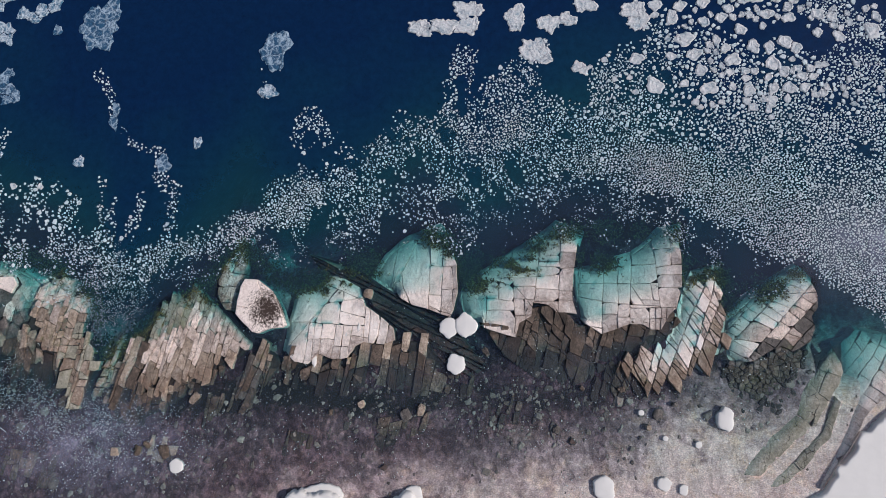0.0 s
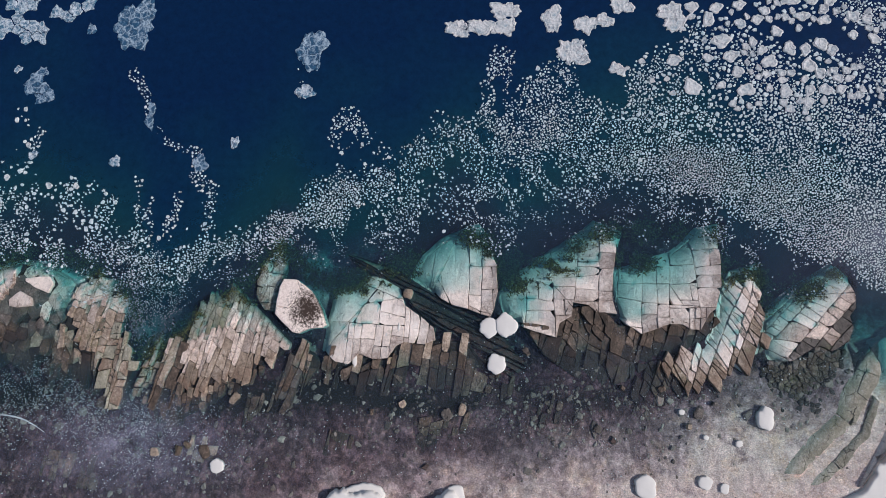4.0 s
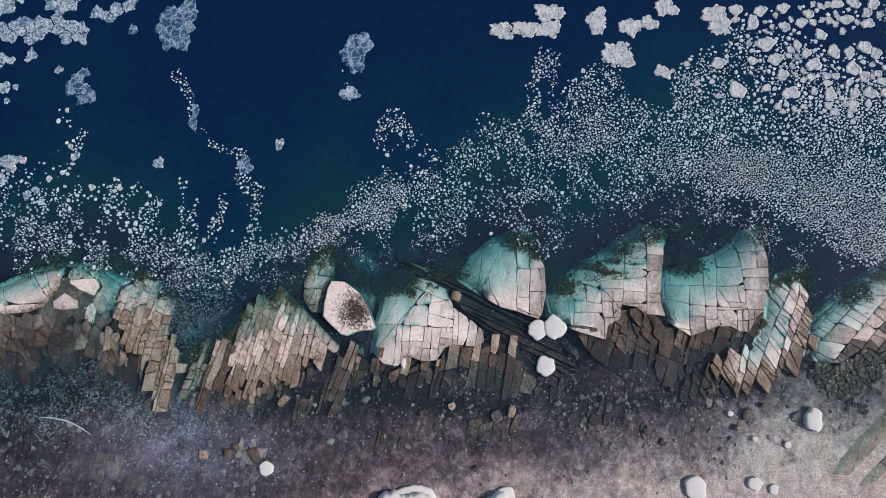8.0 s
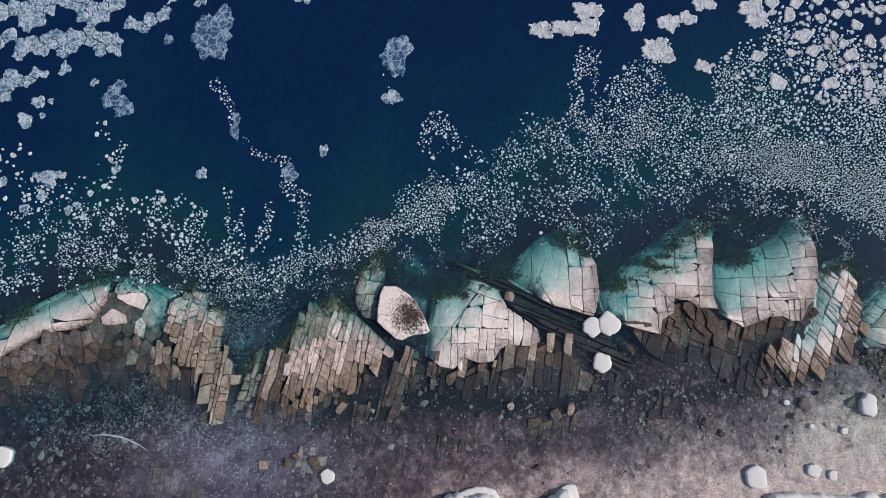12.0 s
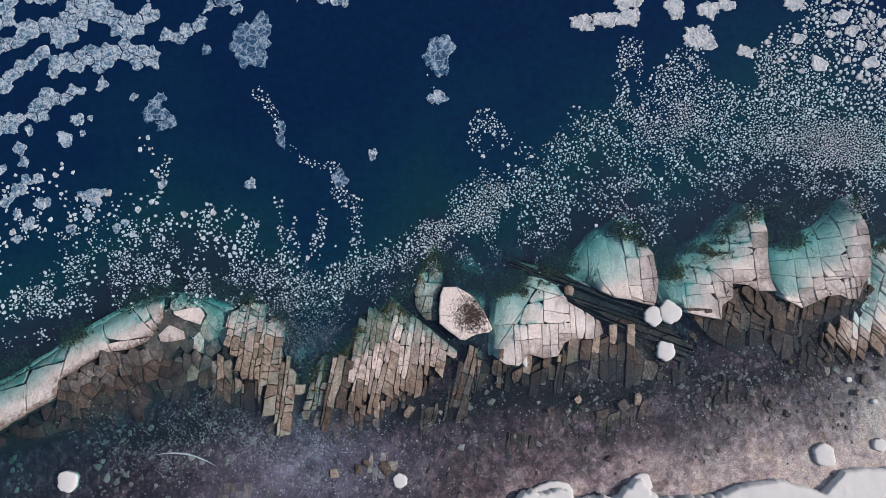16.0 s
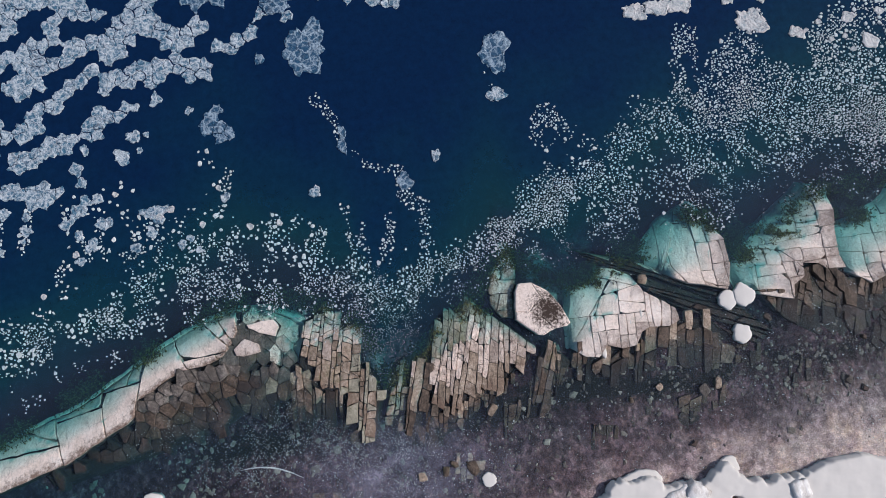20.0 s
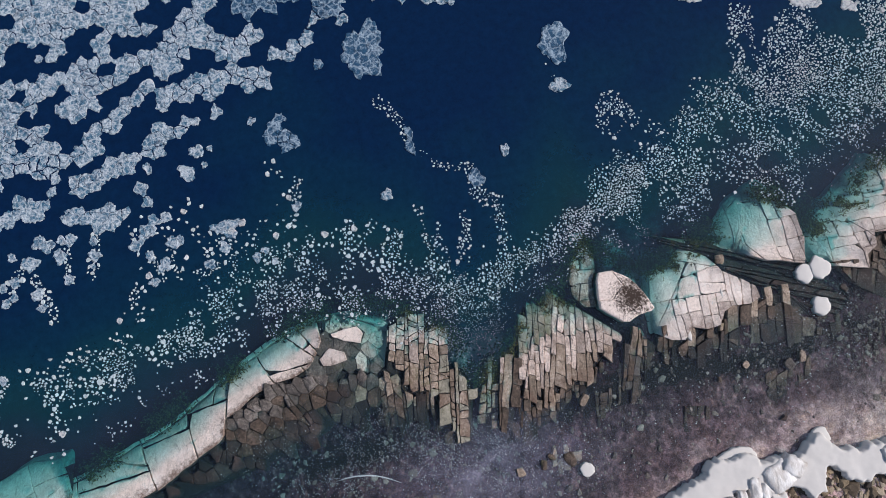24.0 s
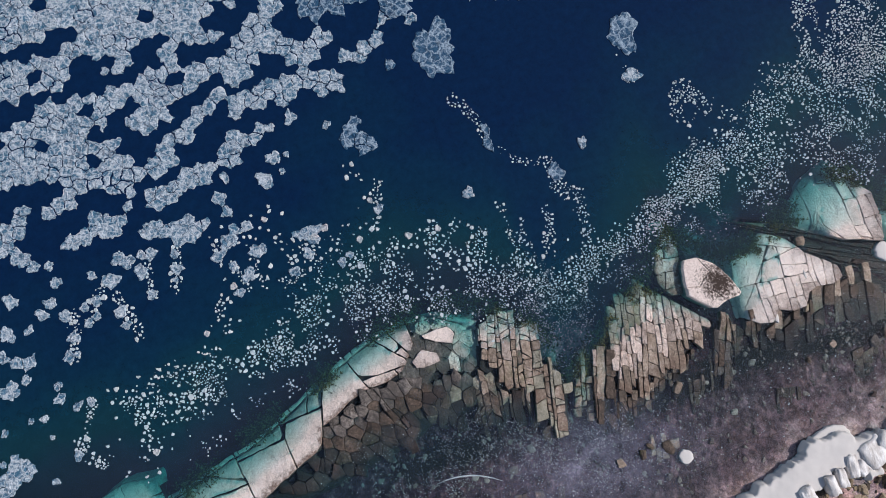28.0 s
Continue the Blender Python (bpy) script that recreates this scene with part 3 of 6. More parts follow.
    for poly in pieces + flank:
        wet_foot = poly in flank
        px, py = sum(p[0] for p in poly) / len(poly), sum(p[1] for p in poly) / len(poly)
        if ragged and not inside(px, py, ring):
            continue
        place = share(px, py)
        if rng.random() < holes or rng.random() < fray * max(0.0, place - 0.55) / 0.45:
            continue
        if chips:
            poly = chipped(rng, poly, chips)
        fine = []
        for p, q in zip(poly, poly[1:] + poly[:1]):
            long = math.hypot(q[0] - p[0], q[1] - p[1])
            if long < 0.03:
                continue
            steps = max(1, round(long / 0.5))
            fine += [bent(p[0] + (q[0] - p[0]) * k / steps, p[1] + (q[1] - p[1]) * k / steps, warp) for k in range(steps)]
        if len(fine) < 3:
            continue
        if area_of(fine) < 0:
            fine.reverse()
        out = inset(fine, lambda: gap * rng.uniform(0.4, 1.6))
        cx, cy = sum(p[0] for p in out) / len(out), sum(p[1] for p in out) / len(out)
        tx, ty, lift = rng.uniform(-tilt, tilt), rng.uniform(-tilt, tilt), rng.uniform(-rough, rough)
        slope = (min(z0, z1) - 0.9 - z0 + 0.12) / skirt if wet_foot else 0.0
        top = lambda x, y: plane(x, y) + slope * line_off(x, y, off_sea) + lift + (x - cx) * tx + (y - cy) * ty + 0.05 * noise.noise(Vector((x * 1.1, y * 1.1, seed)))
        at = place + rng.gauss(0, 0.07)
        mat = next((mm for mm, upto in kinds if at < upto), kinds[-1][0])
        me = mesh_of("block", *crag(out, top, plane(cx, cy) - 0.7, 0.03 + 0.6 * dome, 0.03 + dome, dome), mat)
        inland = me.attributes.new("inland", "FLOAT", "POINT")
        inland.data.foreach_set("value", [share(v.co.x, v.co.y) for v in me.vertices])
        ROCKS.append(part("block", me, body))
    return body


L_PALE = "pale pinkish jointed rock slab dipping under turquoise water"
L_BROWN = "brown stepped rock blocks awash at the waterline"
L_TAN = "tan rock columns standing in tight rows"
# slabs of the eastern bay
jointed([3.24, -6.63, 1.96, -6.04, 1.56, -3.95, 2.46, -2.85, 4.97, -1.04, 7.99, 0.67, 10.21, 2.29, 12.07, 1.46, 11.5, -0.59, 11.32, -1.83, 11.14, -4.52, 11.53, -5.78, 9.72, -5.64, 9.02, -4.81, 7.81, -4.81, 7.59, -6.08, 6.24, -6.08, 6.27, -7.81, 4.15, -7.2, 3.52, -6.96], 8, -1.25, 0.42, [(PALE, 8), (SPECK, 2)], L_PALE, 20, gap=0.018, skirt=0.55, bow=0.8,
        cuts=[3.96, -1.54, 3.62, -7.43, 6.09, -0.55, 6.17, -8, 8.56, 0.44, 7.82, -5, 10.37, 2.25, 9.87, -5.78, 3.85, -2.49, 6.29, -3.43, 6.29, -3.43, 7.24, -4.61, 6.69, -2.54, 8.06, -2.5, 6.29, -3.38, 7.94, -3.39, 6.27, -4.46, 7.82, -4.56, 8.13, -1.56, 9.98, -1.66, 8.06, -2.45, 9.96, -2.4, 7.94, -3.58, 9.93, -3.68] + [7.82, -4.71, 9.85, -4.71, 10.16, -0.32, 11.52, -0.47, 10.02, -1.81, 11.33, -1.77, 9.92, -3.73, 11.22, -3.83, 9.9, -4.56, 11.15, -4.61, 4.81, -4.51, 6.17, -4.66, 3.63, -5.44, 6.26, -5.44, 6.25, -5.93, 7.7, -5.92, 7.05, -4.76, 7.07, -5.97, 8.63, -0.66, 10.1, -0.67, 8.14, -1.16, 10.04, -1.21, 4.87, -3.28, 4.76, -4.66])
jointed([11.84, -5.92, 11.52, -3.96, 11.58, -1.87, 12.47, -1.67, 14.09, -1.38, 15.33, -0.78, 16.61, -0.49, 18.06, 0.41, 19.2, 1.72, 20.61, 1.86, 20.4, -1.12, 20.36, -3.51, 19.84, -5.29, 19.1, -5.96, 18.48, -7.1, 17.59, -7.11, 16.91, -6.63, 15.87, -6.64, 14.77, -7.02, 13.47, -7.5, 12.08, -6.55], 10, -1.25, 0.42, [(PALE, 14), (SPECK, 5)], L_PALE, 21, gap=0.018, skirt=0.55, bow=0.8,
        cuts=[12.07, -1.57, 11.53, -6.45, 14.11, -1.08, 13.49, -7.69, 15.38, -0.59, 14.78, -7.21, 16.55, -0.35, 15.79, -6.82, 18.84, 1.38, 18.51, -1.35, 18.51, -1.35, 17.86, -3.06, 18.41, -1.44, 18.5, -5.28, 11.92, -3.05, 16.33, -3.06, 11.89, -4.22, 13.97, -4.76, 13.97, -4.76, 17.67, -5.04, 16.41, -1.44, 18.51, -1.4, 18.5, -1.69, 20.41, -1.5, 18.46, -2.38, 20.45, -2.43, 16.28, -3.15, 17.86, -3.11] + [17.86, -3.11, 18.41, -3.45, 18.41, -3.45, 20.48, -3.55, 16.32, -3.4, 16.93, -4.51, 16.93, -4.51, 18.16, -4.61, 17.86, -3.11, 17.97, -4.61, 17.52, -5.24, 19.92, -5.23, 13.94, -5.77, 14.98, -5.77, 14.92, -6.01, 15.97, -6.06, 17.61, -5.24, 17.42, -7.29, 18.55, -5.24, 18.36, -7.2, 18.08, -5.28, 17.89, -7.2, 19.03, -5.24, 18.88, -6.19, 17.47, -6.2, 18.75, -6.1, 19.76, 1.47, 19.6, -1.5, 18.72, -0.11, 20.4, -0.02])
jointed([18.76, -8.42, 19.5, -7.84, 20.42, -5.73, 20.82, -3.59, 21.22, -2.52, 23.68, -1.93, 23.83, -3.25, 23.33, -4.04, 24.15, -5.76, 23.78, -7.84, 23.28, -9.15, 22.52, -9.44, 21.89, -10.74, 21.18, -10.28, 20.58, -11.03, 19.96, -10.66, 19.12, -11.78, 18.26, -11.41, 17.76, -12.06, 16.58, -11.71, 14.78, -10.14, 16.7, -9], 7, -0.75, 0.26, [(PALE, 8), (CREAM, 4), (TAN, 3)], "pale rock cut into diamonds by crossing joints", 25, cols=(22, 0.75), cross=(-57, 0.85), ragged=True, gap=0.03, rough=0.06, bow=0.45, warp=0.05, skirt=0.6,
        cuts=[20.47, -4.66, 23.23, -4.66, 20.19, -7.05, 24.1, -7.04])
jointed([24.79, -9.71, 24, -9.15, 24.27, -6.48, 26.58, -4.32, 29.04, -2.81, 30.51, -1.94, 31.2, -2.62, 31.47, -4.05, 31.41, -5.23, 30.85, -5.94, 31.04, -6.88, 30.57, -8.09, 29.15, -8.84, 28.05, -8.38, 25.89, -9.69], 7, -0.95, 0.22, [(PALE, 7), (CREAM, 4), (GREY, 2)], "greenish rock slab with a net of fine joints", 28, cols=(42, 1.15), cross=(-34, 1.3), gap=0.02, rough=0.04, bow=0.5, warp=0.07, skirt=0.6,
        cuts=[23.82, -7.04, 26.61, -6.84, 23.75, -8.12, 25.14, -7.97, 28.44, -4.04, 31.67, -3.94])
jointed([-4.31, -3.75, -6.11, -2.33, -5.12, -0.64, -3.11, 1.05, -2.09, 1.4, -0.56, 2.06, 0.05, 1.13, 0.76, 0.2, 1.19, -1.55, 1.29, -4.03, 0.89, -5.6, 0.6, -6.09, -1.56, -5.31, -2.7, -4.97, -3.7, -4.42], 8, -1.25, 0.42, [(PALE, 8), (SPECK, 2)], L_PALE, 16, gap=0.02, skirt=0.65, bow=0.8,
        cuts=[-2.18, 1.52, -3.75, -2.12, -3.75, -2.12, -3.58, -3.42, -3.58, -3.42, -2.66, -5.11, -3.74, -2.32, -4.97, -3.72, -4.23, 0.01, -4.59, -2.77, -1.13, 1.77, -1.32, -5.5, 0.03, 1.77, -0.19, -6.08, -1.35, -1.52, 1.09, -1.63, -1.38, -4.07, -0.15, -4.17, -0.15, -3.57, 0.79, -3.62, 0.79, -1.53, 0.89, -5.79, -1.38, -5.06, 0.69, -5.89, -3.03, 0.66, -0.01, 0.49])
jointed([-14.04, -8.96, -13.51, -5.96, -12.98, -3.94, -10.68, -3.44, -9.7, -2.01, -7.36, -3.44, -6.83, -5.02, -5.41, -6, -4.31, -6.98, -4.14, -8.05, -5.27, -8.49, -6.85, -8.2, -7.59, -8.55, -8.3, -9.61, -9.54, -9.72, -10.8, -9.24, -11.76, -10.12, -13.01, -9.93], 6, -0.8, 0.4, [(PALE, 9), (SPECK, 2)], L_PALE, 213, gap=0.018, skirt=0.5,
        cuts=[-10.83, -3.26, -10.47, -4.86, -10.47, -4.86, -13.12, -7.98, -8.92, -4.41, -9.08, -6, -10.47, -4.86, -6.96, -4.36, -10.02, -3.26, -7.36, -4.56, -6.8, -5.01, -6.92, -8.25, -11.89, -7.49, -12.08, -10.22, -11.67, -6.55, -7.85, -6.79, -10.58, -6.15, -10.82, -9.34, -9.43, -7.38, -9.71, -9.72, -7.87, -6.2, -8.22, -9.61, -6.34, -5.26, -6.47, -8.35, -5.43, -6.09, -5.78, -8.34, -4.62, -6.73, -4.99, -8.34, -9.09, -5.51, -6.67, -6.15, -10.47, -4.86, -11.42, -6.55, -12.12, -7.98, -9.27, -7.97, -7.88, -7.67, -6.48, -7.86, -11.28, -6.3, -11.49, -9.92, -8.7, -6.74, -8.92, -9.42, -9.25, -8.55, -8.05, -8.64])
# the dike of dark planks between them
jointed([-12.32, -0.27, -10.23, -1, -7.9, -1.72, -5.51, -3.3, -2.73, -5.04, -0, -6.27, 1.47, -7.43, 3.89, -10.31, 2.44, -11.17, 0.01, -9.95, -1.47, -8.22, -4.2, -6.77, -5.97, -5.29, -7.53, -3.29, -10.1, -2.07, -11.67, -1.2], 3, -1.1, -0.14, [(GREEN, 3), (DARK, 7)], "long dark planks of rock along a crevice", 18, cols=(-63, 0.42), cross=(25, 3.4), gap=0.06, rough=0.16, tilt=0.05, bow=0.4, holes=0.2)
# brown scarp and low rocks behind the slabs
jointed([3.33, -6.47, 6.23, -6.85, 7.32, -5.25, 9.73, -5.01, 11.6, -6.69, 13.49, -6.93, 15.89, -6.06, 17.52, -6.54, 19.46, -5.39, 20.2, -6.43, 18.73, -7.94, 16.8, -9.09, 14.16, -10.05, 12.47, -11.29, 9.6, -12.25, 7.72, -11.04, 5.11, -9.25], 10, 0.26, -0.3, [(BROWN, 6), (DARK, 5)], "broad brown slabs at the waterline", 24, gap=0.012, rough=0.13, tilt=0.2, bow=0.8, cols=(14, 1.1), cross=(-30, 1.5), skew=0.4,
        cuts=[6.27, -7.86, 9.64, -9.23, 9.64, -9.23, 9.19, -12.24, 11.6, -7.41, 9.64, -9.23, 9.64, -9.23, 14.1, -10.05, 9.01, -5.78, 9.64, -9.23, 13.49, -7.59, 12.41, -11.37, 15.89, -6.73, 14.72, -9.95, 10.67, -6.35, 10.72, -8.18, 7.79, -6.17, 7.65, -8.48, 17.52, -7.2, 16.72, -9.09])
jointed([-7.84, -8.45, -6.85, -8.25, -5.27, -8.54, -4.09, -8.1, -1.44, -8.23, 0.03, -9.95, 0.6, -12.24, -0.46, -13.66, -2.16, -13.3, -3.15, -12.27, -4.86, -12.28, -6.35, -11.44, -7.81, -12.31], 6, 0.3, -0.3, [(TAN, 2), (BROWN, 4), (DARK, 3)], "grey-brown rock columns at the waterline", 14, cols=(10, 0.85), cross=(-4, 2.0), skew=0.3, ragged=True, gap=0.02, rough=0.1, tilt=0.06, fray=0.3)
jointed([-13.83, -9.06, -11.78, -10.22, -10.81, -9.44, -9.51, -9.82, -8.22, -9.71, -7.55, -8.64, -7.32, -12.31, -9.31, -11.84, -11.28, -12.34, -13.32, -11.3, -14.59, -10.92], 6, 0.22, -0.22, [(TAN, 1), (BROWN, 4), (DARK, 4)], L_BROWN, 15, cols=(14, 0.5), cross=(0, 1.6), skew=0.4, ragged=True, gap=0.02, rough=0.12, tilt=0.08, fray=0.4)
jointed([-16.31, -8.58, -14.59, -9.55, -14.21, -10.18, -14.83, -11.31, -15.62, -11.51, -15.87, -12.62, -16.66, -12.87, -16.96, -13.74, -18.48, -13.66, -18.96, -13.13, -17.87, -10.94], 3, 0.25, -0.1, [(TAN, 3), (GREY, 4), (BROWN, 2)], "fan of grey pointed columns in shallow water", 215, cols=(18, 0.5), cross=(-8, 1.9), skew=0.5, ragged=True, gap=0.025, rough=0.1, tilt=0.08)
jointed([15.8, -9.19, 14.59, -10.05, 16.65, -11.81, 17.84, -12.17, 16.59, -13.11, 13.55, -13.28, 12.67, -11.89, 13.89, -10.48], 2, 0.05, -0.15, [(BROWN, 5), (DARK, 2)], L_BROWN, 27, cols=(22, 0.75), cross=(-57, 0.9), ragged=True, gap=0.04, rough=0.06, tilt=0.08, fray=0.5)
jointed([23.86, -9.71, 25.97, -9.79, 28.13, -8.47, 29.22, -9.03, 30.65, -8.28, 30.4, -9.67, 29.3, -11.98, 27.57, -13.82, 25.28, -14.07, 23.57, -12.49, 23.22, -10.88], 5, -0.06, -0.36, [(GREY, 1), (BROWN, 6), (DARK, 3)], "low bed of dark brown rubble blocks", 29, cells=0.36, dome=0.03, ragged=True, gap=0.0, rough=0.08, tilt=0.2, fray=0.6, chips=0.4)
# the eastern ridges
jointed([23.88, -19.01, 25.59, -16.99, 27.39, -15.26, 29.1, -14.02, 29.69, -12.34, 30.59, -11.28, 31.74, -9.56, 32.58, -8.72, 32.97, -9.74, 33, -10.47, 32.41, -11.94, 31.21, -13.4, 30.62, -14.57, 28.23, -16.57, 25.83, -18.81], 8, -0.4, 0.1, [(GREEN, 1)], "weed-grown ridge of rock just under water", 30, gap=0.012, warp=0.2, rough=0.04, tilt=0.04, skirt=0.35,
        cuts=[29.95, -10.81, 31.45, -12.62, 30.68, -10.12, 32.85, -10.93, 28.58, -13.77, 30.27, -14.87, 26.16, -16.26, 27.17, -17.57, 32.07, -9.65, 30.31, -14.42])
jointed([26.03, -19.7, 28.63, -17.59, 30.91, -15.34, 31.48, -13.99, 32.33, -12.4, 32.59, -12.93, 32.14, -14.42, 31.39, -15.9, 29.69, -17.69, 27.54, -19.66], 5, -0.25, 0.12, [(GREEN, 3), (GREY, 1)], "narrow weed-grown ridge of rock beside a dark cleft", 302, gap=0.02, warp=0.2, rough=0.05, tilt=0.04, cross=(-50, 3.0))
jointed([30.16, -20.14, 31.5, -16.5, 32.44, -14.46, 32.99, -12.42, 33.52, -10.57, 33.65, -8.15, 35.03, -7.02, 37.19, -7.3, 40.29, -7.75, 39.45, -10.74, 36.11, -12.34, 34.35, -14.15, 33.05, -16.28, 31.7, -18.05, 30.33, -19.72], 9, -1.3, 0.35, [(PALE, 7), (SPECK, 3)], "pale blocky rock slope under turquoise water", 31, cols=(38, 1.5), cross=(-50, 2.0), gap=0.016, warp=0.14, skirt=0.4, bow=0.75)
# the main columns and their neighbours
jointed([-26.16, -6.52, -25.46, -4.8, -24.36, -4.09, -23.11, -3.99, -22.41, -3.68, -21.11, -4.39, -18.5, -6.5, -17.13, -8.09, -17.82, -9.38, -19.1, -9.97, -20.26, -10.76, -21.86, -11.16, -23.26, -11.56, -24.46, -12.44, -25.94, -12.45, -26.75, -11.39], 8, -0.4, 0.35, [(GREEN, 3), (CREAM, 5), (TAN, 3)], L_TAN, 10, cols=(14, 0.5), cross=(-27, 1.8), skew=0.2, ragged=True, gap=0.02, rough=0.09, bow=0.6,
        cuts=[-21.13, -4.31, -17.16, -8.2, -22.62, -5.27, -20.8, -7.02, -25.31, -5.42, -22.73, -5.27])
jointed([-26.72, -11.39, -25.92, -12.45, -24.44, -12.44, -23.23, -11.55, -21.84, -11.16, -20.14, -10.8, -19.08, -10.02, -19.83, -11.54, -21.01, -12.91, -22.77, -13.16, -24.7, -14.63, -26.95, -15.13, -28.97, -15.4, -28.77, -13.71, -27.82, -11.01], 7, 0.3, -0.22, [(TAN, 2), (BROWN, 5), (DARK, 2)], L_BROWN, 11, cols=(12, 0.45), cross=(-18, 1.3), skew=0.4, ragged=True, gap=0.02, rough=0.12, tilt=0.1, fray=0.5)
jointed([-28.23, -8.64, -27.69, -7.64, -26.87, -7.43, -26.15, -6.63, -26.85, -11.39, -27.85, -12.96, -28.92, -14.81, -29.51, -13.95, -28.79, -10.52], 3, -0.1, 0.1, [(CREAM, 3), (TAN, 4), (BROWN, 3)], "narrow tan rock columns beside a water-filled notch", 9, cols=(16, 0.55), cross=(-10, 2.4), ragged=True, gap=0.03, rough=0.12)
jointed([-30.14, -9.04, -29.41, -7.83, -28.59, -7.53, -28.28, -8.64, -28.84, -10.53, -29.6, -13.57, -30.38, -14.06, -30.84, -12.51, -30.41, -10.54], 3, -0.55, -0.1, [(GREEN, 6), (TAN, 3)], "weedy green rocks beside a water-filled notch", 209, cols=(14, 0.6), cross=(-5, 1.3), ragged=True, gap=0.05, rough=0.15, fray=0.3)
jointed([-18.73, 0.17, -18.62, 1, -17.99, 0.89, -17.62, -0.1, -17.69, -1.96, -17.94, -2.98, -18.32, -3.59, -18.41, -5.61, -19.55, -5.41, -20.37, -4, -20.34, -2.72, -19.8, -1.45], 4, -0.9, -0.22, [(PALE, 3), (CREAM, 3)], "rounded grey rocks in a half-submerged finger", 12, gap=0.03, rough=0.06, tilt=0.06, warp=0.16, skirt=0.4,
        cuts=[-19.15, -0.28, -17.08, -0.08, -19.1, -1.05, -17.57, -0.54, -20.08, -2.07, -17.48, -2.28, -20.37, -3.25, -18.19, -3.4, -19.25, -2.99, -20.04, -5.27, -19.76, -4.76, -18.37, -4.81, -18.87, -0.54, -19.05, -1.97])
# the western ridge
jointed([-69.2, -10.46, -66.76, -10.13, -64.23, -9.49, -60.57, -8.18, -58.94, -7.85, -56.06, -6.58, -53.24, -5.06, -51.35, -3.97, -52.02, -7.73, -52.47, -9.29, -54.82, -10.27, -58.46, -12.09, -60.53, -12.5, -65.01, -13.8, -70.08, -13.75], 8, -1.6, 0.36, [(RIDGE, 1)], L_PALE, 1, gap=0.075, warp=0.06, skirt=0.6, bow=0.5, tilt=0.02,
        cuts=[-60.16, -7.71, -58.55, -12.21, -55.77, -6.5, -54.51, -11.25, -59.25, -8.34, -55.64, -7.69, -59.34, -9.92, -57.54, -9.75, -57.54, -9.75, -57.39, -10.83, -55.88, -6.57, -51.45, -5.93, -57.34, -8.38, -57.56, -9.84, -63.92, -9.14, -63.47, -10.86, -61.55, -10.26, -61.19, -12.14, -63.44, -10.68, -59.44, -10.37, -61.8, -9.16, -59.34, -9.92, -68.17, -10.45, -67.31, -13.22, -65.77, -10.13, -64.62, -13.74, -52.92, -4.85, -53.01, -5.9])
jointed([-51.3, -3.97, -48.97, -2.99, -47.26, -2.19, -45.07, -1.5, -42.93, -1.14, -42.84, -2.19, -42.8, -3.01, -43.38, -3.95, -44.3, -5.04, -45.93, -5.63, -47.83, -5.71, -49.45, -6.35, -50.81, -7.14, -51.99, -7.6], 5, -1.3, 0.36, [(RIDGE, 1)], L_PALE, 2, gap=0.065, warp=0.06, skirt=0.65, bow=0.5, tilt=0.02,
        cuts=[-48.8, -3, -46.22, -7.92, -51.4, -4.86, -49.51, -5.18, -49.51, -5.18, -49.58, -6.33, -49.51, -5.18, -50.49, -7.69, -49.15, -3.65, -49.51, -5.18, -46.25, -1.69, -43.42, -4.44, -44.91, -1.34, -43.75, -3.15, -45.53, -3.88, -44.59, -5.32, -45.53, -3.88, -43.92, -3.01, -47.4, -3.37, -45.53, -3.88, -47.25, -4.8, -44.47, -4.65])
jointed([-41.95, -2.53, -40.64, -2.37, -39.52, -2.37, -39.15, -3.08, -39.53, -3.98, -40.91, -3.41, -41.78, -2.88], 3, -0.05, 0.15, [(PALE, 1)], L_PALE, 3, gap=0.03, tilt=0.02)
jointed([-43.38, -4.45, -42.28, -3.65, -41.03, -4.33, -40.98, -5.09, -42.48, -5.29, -43.09, -5.12], 2, -0.05, 0.2, [(SPECK, 1)], L_PALE, 301, gap=0.03, tilt=0.02)
jointed([-42.9, -1.16, -40.37, -1.22, -38.09, -2.33, -37.02, -3.13, -37.84, -6.44, -39.11, -7.2, -41.23, -6.63, -43.11, -6.12, -43.97, -5.55, -43.23, -4.6, -41.32, -5.01, -40.87, -4.03, -42.71, -3.54, -42.68, -2.39], 4, -0.9, -0.1, [(PALE, 3), (CREAM, 4), (GREY, 3)], "grey-green rock blocks half under water", 6, cells=0.9, cols=(12, 1.3), ragged=True, gap=0.01, skirt=0.5, rough=0.08, bow=0.5,
        cuts=[-40.48, -3.73, -37.78, -6.95, -39.33, -5.14, -39.57, -7.06])
jointed([-52.09, -7.58, -50.9, -7.08, -49.54, -6.28, -47.92, -5.64, -45.93, -5.59, -44.2, -5.02, -41.26, -6.73, -40.53, -8.22, -42.57, -9.89, -45.42, -11.31, -49.55, -12.11, -53.64, -12.91, -57.61, -13.46, -60.06, -13.73, -60.82, -12.82, -58.6, -12.3, -55.01, -10.43, -52.76, -9.51], 6, 0.3, -0.28, [(GREY, 5), (BROWN, 4), (DARK, 5)], "brown stepped rock blocks awash at the waterline", 4, cells=0.72, cols=(-40, 1.35), dome=0.04, ragged=True, gap=0.0, rough=0.17, tilt=0.28, warp=0.1, fray=0.12, bow=0.8, chips=0.12,
        cuts=[-47.5, -5.03, -45.05, -9.99, -52.01, -7.52, -52.85, -11.13])
